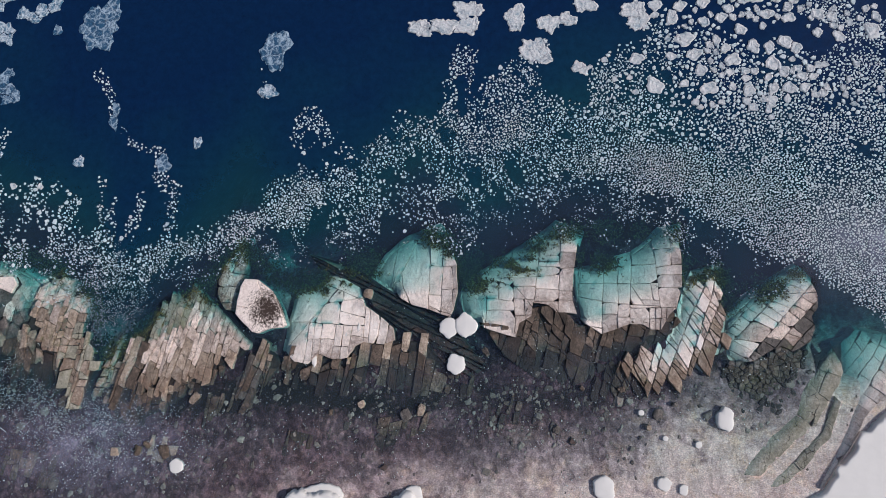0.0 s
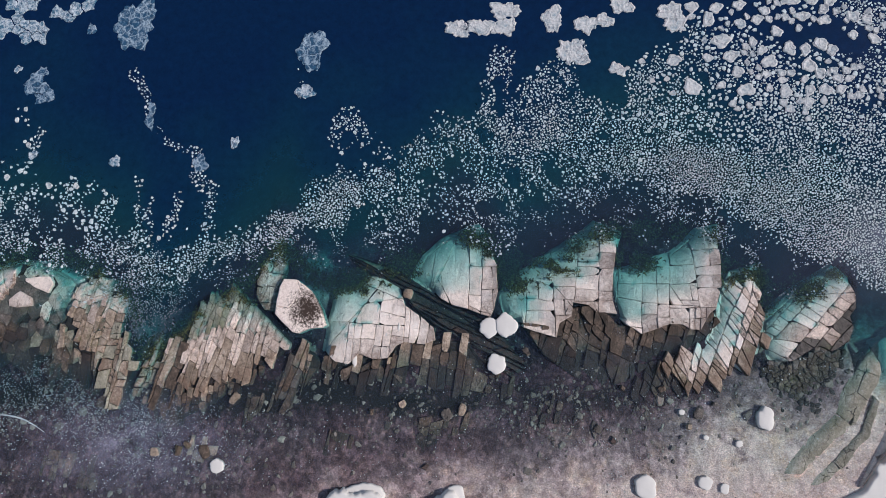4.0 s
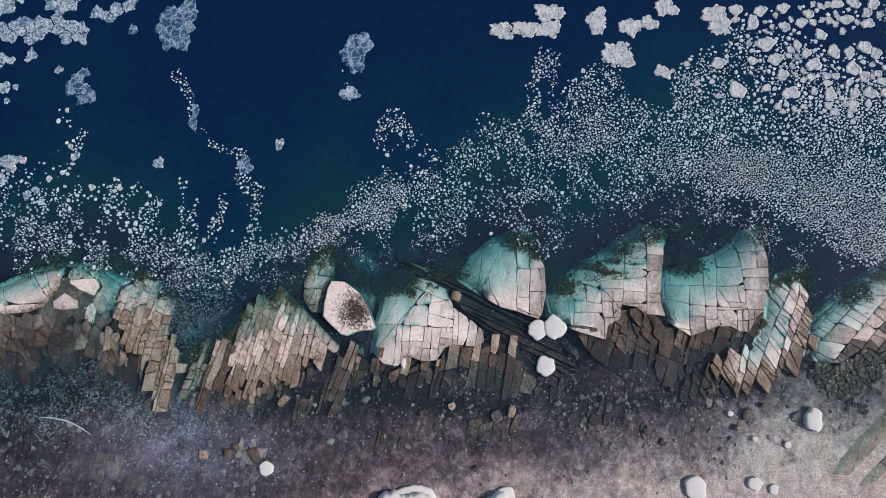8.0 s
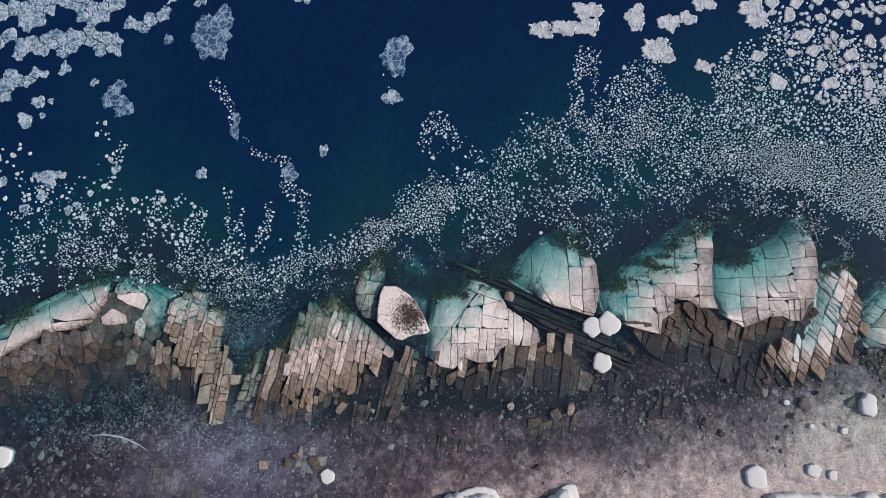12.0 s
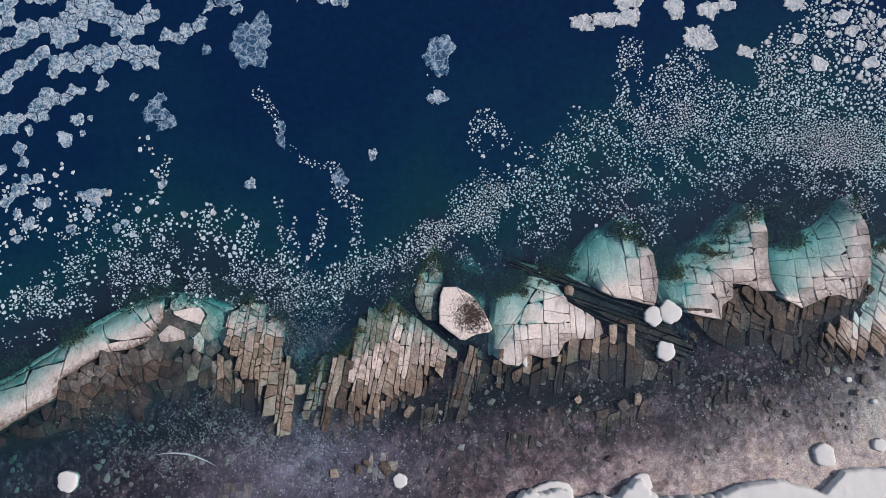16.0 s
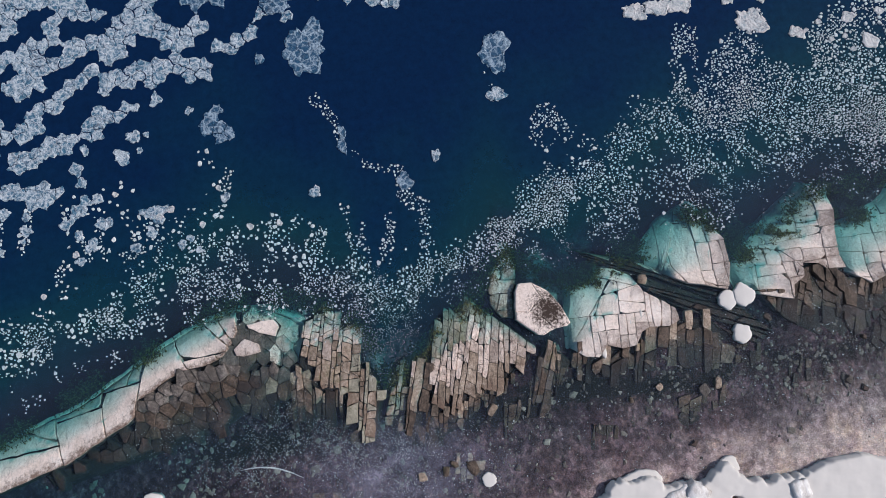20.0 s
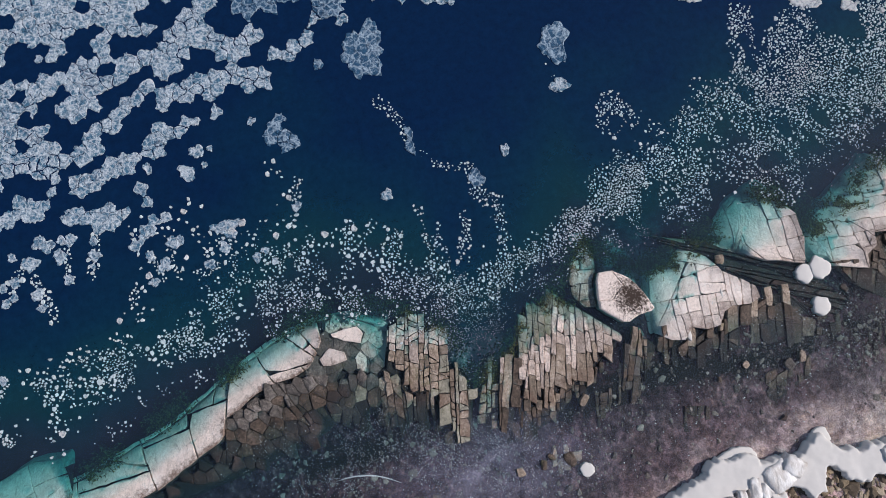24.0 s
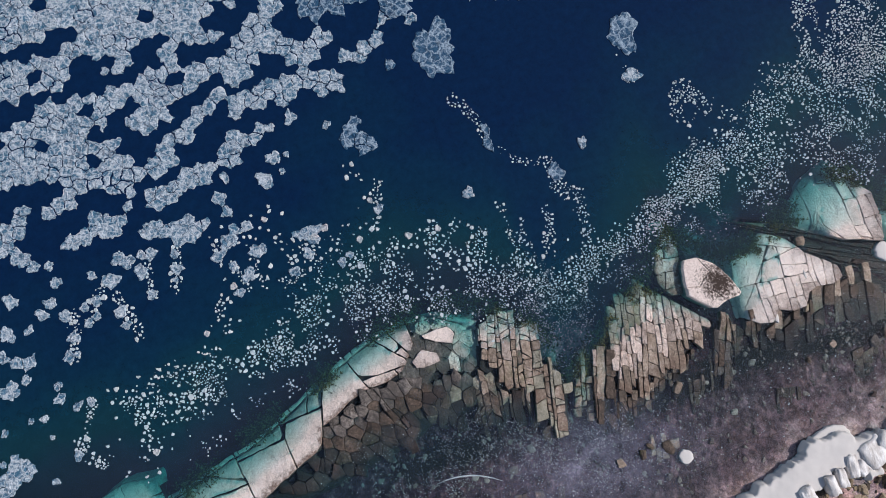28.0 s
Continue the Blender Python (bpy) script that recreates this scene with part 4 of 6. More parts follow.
jointed([-44.12, -5.44, -41.07, -6.06, -38.98, -6.72, -37.78, -6.55, -35.03, -8.1, -34.36, -9.38, -36.37, -10.23, -38.42, -9.38, -40.16, -10.28, -40.81, -11.82, -42.74, -10.57, -44.89, -9.25, -45.22, -6.95], 4, 0.12, -0.4, [(GREY, 4), (TAN, 3), (BROWN, 4), (DARK, 2)], "brown stepped rock blocks awash at the waterline", 5, cells=0.66, cols=(10, 1.7), dome=0.04, ragged=True, gap=0.0, rough=0.14, tilt=0.15, warp=0.1, fray=0.3, chips=0.15)
jointed([-36.97, -3.15, -35.81, -2.44, -34.9, -1.91, -33.92, -3.04, -32.09, -4.44, -32.79, -7.28, -31.56, -8.36, -30.97, -10.27, -31.91, -13.95, -32.96, -14.25, -33.66, -12.25, -34.4, -9.44, -36.15, -9.37, -37.81, -6.69], 5, -0.35, 0.22, [(CREAM, 5), (TAN, 4), (GREEN, 1)], L_TAN, 7, cols=(12, 0.55), cross=(-14, 1.3), skew=0.3, ragged=True, gap=0.035, rough=0.1, bow=0.6,
        cuts=[-36.81, -5.21, -34.94, -7.71, -33.68, -6.8, -31.45, -8.89])
jointed([-37.78, -6.95, -36.15, -9.37, -34.4, -9.44, -33.61, -12.41, -32.96, -14.4, -34.68, -14.22, -34.99, -11.69, -36.34, -11.07, -37.84, -12.87, -39.47, -11.45, -40.04, -9.83], 4, 0.15, -0.35, [(TAN, 3), (BROWN, 4), (DARK, 3)], L_BROWN, 8, cols=(6, 0.5), cross=(-8, 1.5), skew=0.4, ragged=True, gap=0.025, rough=0.13, tilt=0.08, fray=0.5)
jointed([-72.32, -8.32, -69.6, -7.43, -66.8, -7.58, -65.96, -10.8, -67.18, -13.73, -72.95, -12.23], 3, -1.7, -0.15, [(RIDGE, 1)], L_PALE, 101, cols=(-25, 2.6), cross=(25, 2.2), skirt=0.5, bow=0.5)
# low rows of blocks in the shallows
jointed([-13.58, -15.84, -10.67, -16.45, -10.9, -17.87, -13.62, -17.64], 2, -0.06, -0.2, [(BROWN, 3), (DARK, 1)], "low row of brown blocks in shallow water", 32, cols=(13, 0.55), cross=(-14, 1.1), skew=0.3, ragged=True, gap=0.03, rough=0.08, tilt=0.1, holes=0.25)
jointed([-5.87, -15.03, -1.39, -14.44, -1.66, -16.33, -4.5, -17.32, -6.03, -16.92], 2, -0.06, -0.2, [(BROWN, 3), (DARK, 1)], "low row of brown blocks in shallow water", 33, cols=(13, 0.55), cross=(-14, 1.1), skew=0.3, ragged=True, gap=0.03, rough=0.08, tilt=0.1, holes=0.25)
jointed([-20.66, -12.38, -19.17, -13.17, -20.27, -15.55, -21.26, -15.25], 2, -0.06, -0.2, [(BROWN, 3), (DARK, 1)], "low row of brown blocks in shallow water", 34, cols=(13, 0.55), cross=(-14, 1.1), skew=0.3, ragged=True, gap=0.03, rough=0.08, tilt=0.1, holes=0.25)
jointed([-25.47, -16.6, -23.1, -16.92, -23.69, -18.99, -25.66, -18.77], 2, -0.06, -0.2, [(TAN, 3), (BROWN, 1)], "low row of brown blocks in shallow water", 35, cols=(13, 0.55), cross=(-14, 1.1), skew=0.3, ragged=True, gap=0.03, rough=0.08, tilt=0.1, holes=0.25)
jointed([-38.68, -17.93, -34.27, -18.43, -33.78, -20.8, -36.49, -20.38, -38.75, -19.66], 2, -0.06, -0.2, [(BROWN, 1)], "low row of brown blocks in shallow water", 36, cols=(13, 0.55), cross=(-14, 1.1), skew=0.3, ragged=True, gap=0.03, rough=0.08, tilt=0.1, holes=0.25)
jointed([-0.35, -11.12, 2.1, -10.78, 2.77, -12.24, 1.03, -12.97, -0.32, -12.66], 2, -0.06, -0.2, [(BROWN, 3), (DARK, 1)], "low row of brown blocks in shallow water", 37, cols=(13, 0.55), cross=(-14, 1.1), skew=0.3, ragged=True, gap=0.03, rough=0.08, tilt=0.1, holes=0.25)
jointed([4.41, -12.74, 7.76, -13.04, 7.65, -14.94, 4.55, -14.65], 2, -0.06, -0.2, [(BROWN, 2), (DARK, 1)], "low row of brown blocks in shallow water", 39, cols=(13, 0.55), cross=(-14, 1.1), skew=0.3, ragged=True, gap=0.03, rough=0.08, tilt=0.1, holes=0.25)


# the fan-shaped boulder: three fitted pieces with a weathered dark heart
def fan_boulder(cx, cy, turn):
    fb = Nodes("fan_rock")
    f_fine = fb.noise(6.0, 7, 0.75)
    here = fb.add("VectorMath")
    here.operation = "DISTANCE"
    geo = fb.t.nodes.new("ShaderNodeNewGeometry")
    fb.put(here.inputs[0], geo.outputs["Position"])
    here.inputs[1].default_value = (cx + 0.75, cy - 0.25, 0.5)
    spot = fb.math("ADD", fb.math("MULTIPLY", here.outputs["Value"], 0.40), fb.math("MULTIPLY", fb.math("SUBTRACT", fb.noise(1.6, 7, 0.85), 0.5), 2.0))
    crust = fb.ramp(fb.math("ADD", spot, fb.math("MULTIPLY", fb.math("SUBTRACT", f_fine, 0.5), 2.2)), (0.34, 1.0), (0.80, 0.0))
    tone = fb.ramp(f_fine, (0.3, (0.56, 0.43, 0.37)), (0.6, (0.84, 0.71, 0.65)))
    fb.bump(f_fine, 0.5, 0.12)
    mat = fb.done(fb.mix(crust, tone, (0.045, 0.028, 0.022)), 0.8, 0.3)
    base = new("fan_boulder")
    base.location, base.rotation_euler = (cx, cy, 0), (0, 0, radians(turn))
    rim = [(-1.61, 2.45), (-0.43, 2.40), (0.89, 1.39), (1.71, 0.10), (2.35, -1.63), (2.01, -1.87), (-0.18, -2.37), (-0.64, -2.22), (-1.44, -1.49), (-2.30, -0.65), (-2.22, 0.59), (-1.93, 1.79)]
    fork, low = (-1.06, -0.15), (-2.25, 0.05)
    pieces = [[fork, low] + rim[9:5:-1] + [(0.9, -1.95), (0.1, -0.9)], [fork, (0.1, -0.9), (0.9, -1.95), rim[5], rim[4], rim[3], rim[2], rim[1], (0.2, 0.9)], [fork, (0.2, 0.9), rim[1], rim[0], rim[11], rim[10], low]]
    for k, poly in enumerate(pieces):
        if area_of(poly) < 0:
            poly = poly[::-1]
        mx, my = sum(p[0] for p in poly) / len(poly), sum(p[1] for p in poly) / len(poly)
        poly = [(mx + (x - mx) * 0.994, my + (y - my) * 0.994) for x, y in poly]
        fine = [bent(p[0] + (q[0] - p[0]) * i / 4, p[1] + (q[1] - p[1]) * i / 4, 0.07) for p, q in zip(poly, poly[1:] + poly[:1]) for i in range(4)]
        me = mesh_of("rock_piece", *crag(fine, lambda x, y: 0.62 + 0.05 * x - 0.04 * y - 0.02 * k, -1.0, 0.08, 0.07), mat)
        part("rock_piece", me, base)
    return tagged(base, "fan-shaped pale boulder with a dark brown weathered heart", "boulder")


fan_boulder(-16.08, -5.15, 0)


# ---- water ----
from mathutils.bvhtree import BVHTree


def water_depth(gx, gy):
    verts, polys = [], []
    for ob in ROCKS:
        off = len(verts)
        verts += [v.co.copy() for v in ob.data.vertices]
        polys += [[off + i for i in p.vertices] for p in ob.data.polygons]
    tree = BVHTree.FromPolygons(verts, polys)
    down = Vector((0, 0, -1))
    out = np.zeros(gx.size)
    for i, (x, y) in enumerate(zip(gx.ravel().tolist(), gy.ravel().tolist())):
        hit = tree.ray_cast(Vector((x, y, 6)), down)
        out[i] = min(max(-hit[0].z, 0.0), 30.0) if hit[0] else 30.0
    return out.reshape(gx.shape)


def slush_and_haze(x, y):
    """Where grease ice greys the surface: a haze in the south-west, and along the eastern slush belt. The shallows get
    a faint painted haze.
    """
    west = 0.5 * np.exp(-(((x + 31) / 8.5) ** 2 + ((y + 17.3) / 3.6) ** 2))
    ex_, ey_ = 37.14, 0.28
    east = 0.6 * np.exp(-(((x - ex_) / 5.5) ** 2 + ((y - ey_) / 3.5) ** 2))
    north = 0.03 * np.exp(-(((x - 37) / 5.0) ** 2 + ((y - 20) / 5.0) ** 2))
    shore = 0.12 * np.clip(1 - (y - np.interp(x, SX, SY)) / 4.5, 0, 1) * np.clip((x + 20) / 30, 0, 1)
    # no ice here: a faint bluish haze painted on through the film's colour
    shallows = 0.035 * np.clip((np.interp(x, EX, EY) - y - 7) / 4, 0, 1)
    return np.maximum(west + east + north, np.maximum(shore, shallows))


water = sheet("water", spread(-82, 44, 0.32), spread(-30, 16, 0.32), 0.0, WATER, [("depth", water_depth), ("slush", slush_and_haze)])
tagged(water, "clear sea water, turquoise over shallow rock and navy over depth", "water", kind="structure")

# ---- floating ice ----
# drifts of ice: usual distance between pieces, cover, half width, points along the middle, size against the distance
DRIFTS = []


def drift(gap, cover, half, flat, size=1.0):
    DRIFTS.append((gap, cover, half, pairs(flat), size))


# broad plates in the north-east: place, width and height
PLATES = [(20.88, 21.35, 1.16, 1.96), (21.9, 19.21, 2.08, 1.62), (26.03, 17.09, 1.62, 1.5), (23.8, 14.41, 1.85, 1.44), (23.18, 16.15, 1.39, 1.16), (29.29, 21.44, 1.62, 1.16), (31.17, 21.01, 1.44, 1.16), (29.49, 16.64, 1.5, 1.62), (30.76, 14.29, 1.5, 1.27), (26.88, 19.99, 1.39, 1.16), (23.7, 20.84, 1.27, 1.16), (19.05, 14.76, 1.96, 1.73), (17.55, 17.41, 1.73, 1.16), (23.69, 22.69, 1.39, 1.16), (25.94, 22.08, 1.27, 1.04), (21.62, 22.46, 1.39, 1.27), (19.42, 22.62, 1.39, 1.39), (31.63, 18.07, 1.27, 1.16), (20.61, 17.57, 1.16, 0.92), (22.65, 17.7, 1.62, 1.39), (27.89, 18.31, 1.39, 1.5), (28.57, 22.97, 1.5, 1.04), (31.86, 22.9, 1.39, 1.16)]
# loose company in the north-east, between the plates
drift(0.92, 0.8, 1.78, [20.24, 22.34, 23.76, 21.67, 27.29, 21.84, 31.73, 21.15, 35.59, 20.21, 37.87, 20.96])
drift(0.8, 0.85, 1.89, [21.8, 18.4, 22.96, 16.73, 26.56, 18.55, 29.67, 17.1, 25.32, 14.78, 32.74, 15.68])
drift(0.6, 0.8, 2.1, [21.07, 14.34, 24.72, 13.19, 28.67, 13.64, 32.6, 14.08, 36.35, 12.95])
drift(0.496, 0.75, 2.89, [20.11, 19.83, 22.54, 18.11, 25.95, 16.93, 30.35, 16.28, 34.1, 14.58, 37.46, 14.5])
drift(0.341, 0.75, 1.89, [14.6, 15.57, 15.92, 16.91, 17.45, 17.14, 18.58, 14.39])
drift(0.31, 0.75, 2.36, [15.26, 12.85, 19.2, 11.71, 23.62, 11.36, 27.52, 11.28, 31.45, 12, 36.12, 10.6])
drift(0.26, 0.6, 2.89, [20.56, 18.71, 23.44, 16.45, 28.26, 14.71, 32.02, 13.04, 35.21, 16.16])
# the belt of grains that bends round the bay
drift(0.205, 1.0, 2.94, [18.47, 7, 22.3, 5.82, 26.48, 3.59, 30.53, 1.07, 33.59, -1.15, 36.49, -3.32, 40.31, -6.38], 1.12)
drift(0.248, 1.0, 3.25, [29.07, 6.35, 32.69, 4.28, 36.91, 0.78, 40.85, -1.65], 1.12)
drift(0.285, 1.0, 2.62, [33.62, 9.36, 35.74, 6.77, 38.65, 3.23, 42.04, 0.75], 1.1)
drift(0.273, 1.0, 2.21, [37.43, 16.64, 37.54, 12.92, 38.3, 8.77, 39.95, 6.71], 1.1)
drift(0.285, 0.95, 1.78, [34.27, 21.9, 36.05, 19.92, 38.38, 18.77, 42.29, 19.2])
drift(0.223, 0.68, 2.89, [16.07, 8.33, 20.96, 7.74, 25.75, 6.9, 29.67, 7.87, 33.24, 10.4], 1.1)
drift(0.205, 0.64, 2.1, [7.58, 8.2, 11.57, 7.62, 15.52, 7.04, 19.4, 5.96])
drift(0.223, 0.68, 2.1, [3.03, 10.4, 6.61, 11.14, 10.18, 11.61, 13.18, 11.02, 16.64, 10.16], 1.08)
drift(0.223, 0.56, 2.42, [-0.56, 8.32, 3.53, 8.52, 7.6, 9.52, 11.64, 9.98])
drift(0.223, 0.36, 2.31, [-2.08, 6.22, 1.49, 5.65, 5.03, 6.13, 8.54, 6.09])
drift(0.186, 0.34, 1.78, [1.49, 4.87, 6.52, 4.82, 11.49, 4.76, 15.89, 3.95, 19.69, 2.4, 23.88, 0.37], 0.8)
drift(0.198, 0.28, 2.42, [-0.53, 2.56, 4.99, 2.77, 9.95, 2.73, 14.84, 2.18, 19.6, 0.64, 25.63, -1.6, 30.56, -4.03], 0.6)
drift(0.223, 0.45, 1.05, [1.89, 18.82, 1.43, 16.99, 0.76, 14.78, 0.55, 12.05], 1.1)
drift(0.198, 0.5, 0.47, [2.77, 18.64, 2.45, 16.13, 1.98, 13.39])
drift(0.223, 0.5, 1.05, [8.76, 18.52, 7.25, 16.88, 5.55, 15.53, 3.93, 13.09], 1.1)
drift(0.236, 0.55, 1.16, [7.87, 15.49, 6.62, 13.59, 5.95, 11.98])
drift(0.223, 0.42, 2.36, [5.46, 12.8, 2.89, 12.83, 0.81, 11.78])
drift(0.26, 0.5, 1.05, [5.34, 10.89, 7.66, 13.01, 9.46, 13.51, 10.71, 12.67])
drift(0.223, 0.6, 1.26, [16.14, 16.99, 15.03, 15.37, 13.63, 12.95], 1.15)
drift(0.223, 0.6, 1.26, [19.01, 14.21, 17.65, 12.62, 15.57, 11.57], 1.1)
drift(0.273, 0.97, 2.1, [24.58, 11.71, 28.43, 10.6, 31.79, 10.82, 35.24, 10.25], 1.15)
drift(0.31, 0.95, 2.36, [25.82, 14.64, 28.68, 13.25, 32.01, 12.94], 1.1)
drift(0.236, 0.42, 1.57, [-5.23, 10, -3.69, 11.6, -1.61, 11.29, -0.05, 10.45])
drift(0.223, 0.52, 2.1, [-8.26, 5.77, -5.2, 8.39, -2.63, 9.96, -0.57, 9.92])
drift(0.211, 0.56, 2.52, [-15.49, 4, -12.38, 4.76, -9.28, 5.25, -7.69, 3.66])
drift(0.223, 0.39, 2.89, [-9.22, 3.15, -5.64, 4.16, -2.06, 3.61, 1.48, 2.03])
drift(0.273, 0.25, 1.78, [-12.51, 7.96, -10.46, 9.54, -8.31, 7.9, -10.88, 6.33])
drift(0.26, 0.56, 0.94, [-13.66, 10.41, -13.09, 12.05, -12.27, 12.86, -11.32, 11.46])
drift(0.211, 0.59, 1.47, [-24.19, -0.13, -21.09, 0.89, -18.54, 2.18, -15.45, 3.21, -12.33, 3.44])
drift(0.174, 0.34, 1.99, [-25.15, -1.43, -21.5, -0.92, -17.92, 0.35, -13.82, 1.63, -9.17, 1.59], 0.75)
drift(0.186, 0.17, 2.1, [-33.51, -2.96, -24.02, -2.46, -16.32, -0.43, -9.13, 0.05, -4.05, 0.53], 0.6)
# strings of pieces in the north, and the streamers that hang from them
drift(0.248, 0.56, 0.47, [-33.04, 17.55, -32.14, 15.81, -31.59, 14.08])
drift(0.26, 0.56, 0.42, [-30.65, 11.65, -29.31, 10.12, -27.6, 9.27])
drift(0.248, 0.66, 0.73, [-26.76, 9.69, -26.54, 7.61, -25.71, 5.97])
drift(0.248, 0.62, 0.79, [-24.9, 5.96, -24.9, 3.82, -25.42, 2.23, -25.69, 0.13])
drift(0.26, 0.38, 0.68, [-28.24, 5.19, -28.08, 3.32, -28.55, 1.2])
drift(0.285, 0.38, 0.58, [-32.01, 6.59, -31.8, 4.42, -32.36, 1.75], 1.1)
drift(0.298, 0.36, 0.63, [-38.6, 6.4, -37.55, 4.48, -35.95, 2.31], 1.15)
drift(0.285, 0.32, 0.63, [-34.89, 5.26, -35.49, 3.11, -36.05, 0.72], 1.1)
drift(0.223, 0.55, 1.36, [-35.45, 0.19, -32.11, -0.88, -29.43, -0.89, -26.24, -0.9, -24.73, 0.13])
drift(0.248, 0.22, 1.89, [-38.78, 0.73, -33.94, 1.23, -29.04, 0.68, -25.34, 1.18])
drift(0.223, 0.45, 1.47, [-35.26, -1.65, -29.87, -1.93, -24.58, -1.94], 0.85)
drift(0.236, 0.42, 0.47, [-17.3, 16.89, -16.59, 15.74, -16.8, 14.62])
drift(0.31, 0.5, 0.47, [-33.63, 17.37, -32.2, 15.34, -31.59, 13.09])
drift(0.236, 0.9, 1.36, [-18.5, 2.15, -15.96, 3.38, -13.73, 4.43, -12.15, 5.11])
# short streamers in the west, drawn out by the current
drift(0.273, 0.62, 0.58, [-38.06, 6.68, -38.97, 4.97], 1.2)
drift(0.273, 0.62, 0.58, [-34.19, 4.68, -35.8, 0.66], 1.2)
drift(0.273, 0.62, 0.58, [-35.47, 3.69, -36.14, 1.78], 1.2)
drift(0.273, 0.62, 0.58, [-31.95, 6.78, -31.93, 3.34], 1.2)
drift(0.273, 0.62, 0.58, [-27.98, 4.48, -29.49, 1.07], 1.2)
drift(0.273, 0.62, 0.58, [-36.39, 6.28, -37.34, 4.93], 1.2)
drift(0.273, 0.62, 0.58, [-42.4, 5.66, -43.06, 4.11], 1.2)
drift(0.273, 0.62, 0.58, [-45.34, 5.71, -46.43, 4.22], 1.2)
drift(0.273, 0.62, 0.58, [-41.98, 11.62, -42.62, 8.33], 1.2)
drift(0.273, 0.62, 0.58, [-54.08, 8.54, -53.9, 5.16], 1.2)
drift(0.273, 0.62, 0.58, [-57.22, 5.22, -58.06, 4.16], 1.2)
drift(0.273, 0.62, 0.58, [-57.14, 10.85, -57.04, 8.75], 1.2)
drift(0.273, 0.62, 0.58, [-65.92, 7.89, -64.89, 4.26], 1.2)
drift(0.273, 0.62, 0.58, [-69.71, 7.32, -70.49, 3.68], 1.2)
drift(0.273, 0.62, 0.58, [-69.81, -0.06, -71.17, -3.43], 1.2)
drift(0.273, 0.62, 0.58, [-64.35, -1.69, -60.35, -2.22], 1.2)
drift(0.273, 0.62, 0.58, [-60.21, 10.41, -61.02, 7.33], 1.2)
drift(0.273, 0.62, 0.58, [-63.05, 9.73, -63.07, 7.43], 1.2)
drift(0.273, 0.62, 0.58, [-46.7, 6.46, -45.1, 4.51], 1.2)
drift(0.273, 0.62, 0.58, [-41.36, 3.07, -42.28, 1.25], 1.2)
drift(0.273, 0.62, 0.58, [-30.67, 4.61, -32.03, 1.28], 1.2)
drift(0.273, 0.62, 0.58, [-55.94, 7.97, -54.95, 5.42], 1.2)
drift(0.273, 0.62, 0.58, [-67.11, 8.94, -68.49, 6.51], 1.2)
drift(0.273, 0.62, 0.58, [-53.16, 1.93, -54.02, -0.36], 1.2)
drift(0.273, 0.62, 0.58, [-66.42, -1.17, -65.91, -3.72], 1.2)
drift(0.273, 0.62, 0.58, [-71.59, -3.71, -70.01, -5.54], 1.2)
drift(0.273, 0.62, 0.58, [-55.9, 0.61, -57.67, -0.93], 1.2)
drift(0.211, 0.34, 3.15, [-40.14, 1.74, -43.87, 3.18, -47.92, 3.16, -51.27, 1.46, -55.62, -0.45, -59.71, -1.4], 0.95)
drift(0.273, 0.6, 0.94, [1.7, 18.51, 0.84, 15.8, 0.77, 12.95], 1.2)
drift(0.273, 0.6, 1.05, [5.78, 16.97, 3.22, 13.51, 1.74, 11.57], 1.2)
drift(0.26, 0.46, 2.1, [5.94, 12.29, 8.93, 11.01, 12.54, 10.15], 1.2)
drift(0.211, 0.6, 3.67, [-42.03, -13.63, -37.96, -13.29, -33.28, -14.57, -28.85, -16.75], 0.24)
# the western cloud
drift(0.248, 0.3, 3.04, [-35.22, 0.02, -38.43, 0.3, -41.72, 1.42, -44.69, 1.69, -47.29, 1.36])
drift(0.211, 0.36, 2.42, [-36.64, -0.69, -40.11, -0.28, -43.44, 0.6, -46.51, 0.4], 0.85)
drift(0.285, 0.33, 2.68, [-44.4, 2.9, -47.12, 2.08, -49.65, 1.99, -52.03, 1.36, -54.32, -0.04])
drift(0.273, 0.31, 2.57, [-54.45, 0.5, -56.72, -0.89, -58.3, -1.45, -59.97, -2.47])
drift(0.285, 0.36, 2.42, [-60.27, -0.43, -62.48, -0.57, -64.4, -1.76, -65.26, -2.5])
drift(0.248, 0.24, 3.62, [-51.08, 0.1, -54.4, -1.51, -57.68, -3.09, -60.71, -3.73], 0.85)
drift(0.341, 0.29, 3.52, [-57.9, 0.42, -62.16, -1.39, -66.34, -3.17, -69.03, -4.83])
drift(0.31, 0.3, 2.83, [-50.13, 6.46, -47.39, 5.22, -43.93, 4.83, -40.81, 2.98], 1.1)
drift(0.322, 0.24, 2.83, [-39.25, 3.09, -35.87, 2.21, -32.57, 2.91, -31.16, 0.45], 1.05)
drift(0.6, 0.21, 2.83, [-56.49, 7.1, -54.34, 5.51, -52.14, 6.47], 1.15)
drift(0.223, 0.24, 3.04, [-46.51, 0.4, -42.73, -0.61, -39.05, -2.09, -35.1, -2.63, -31.47, -2.56], 0.75)
drift(0.48, 0.26, 1.57, [-57.08, 11.38, -54.92, 9.78, -52.11, 11.13, -50.23, 12.75], 1.1)
drift(0.48, 0.23, 2.1, [-48.73, 8.17, -44.66, 8.15, -42.13, 10.13, -43.47, 13.14])
drift(0.347, 0.32, 2.62, [-51.44, 7.32, -48.23, 5.96, -44.17, 5.94, -41.53, 4.21, -38.39, 4.43, -35.13, 3.05], 1.1)
drift(0.248, 0.22, 2.05, [-62.91, -5.06, -58.89, -4.22, -54.14, -2.56, -49.78, -0.75], 0.8)
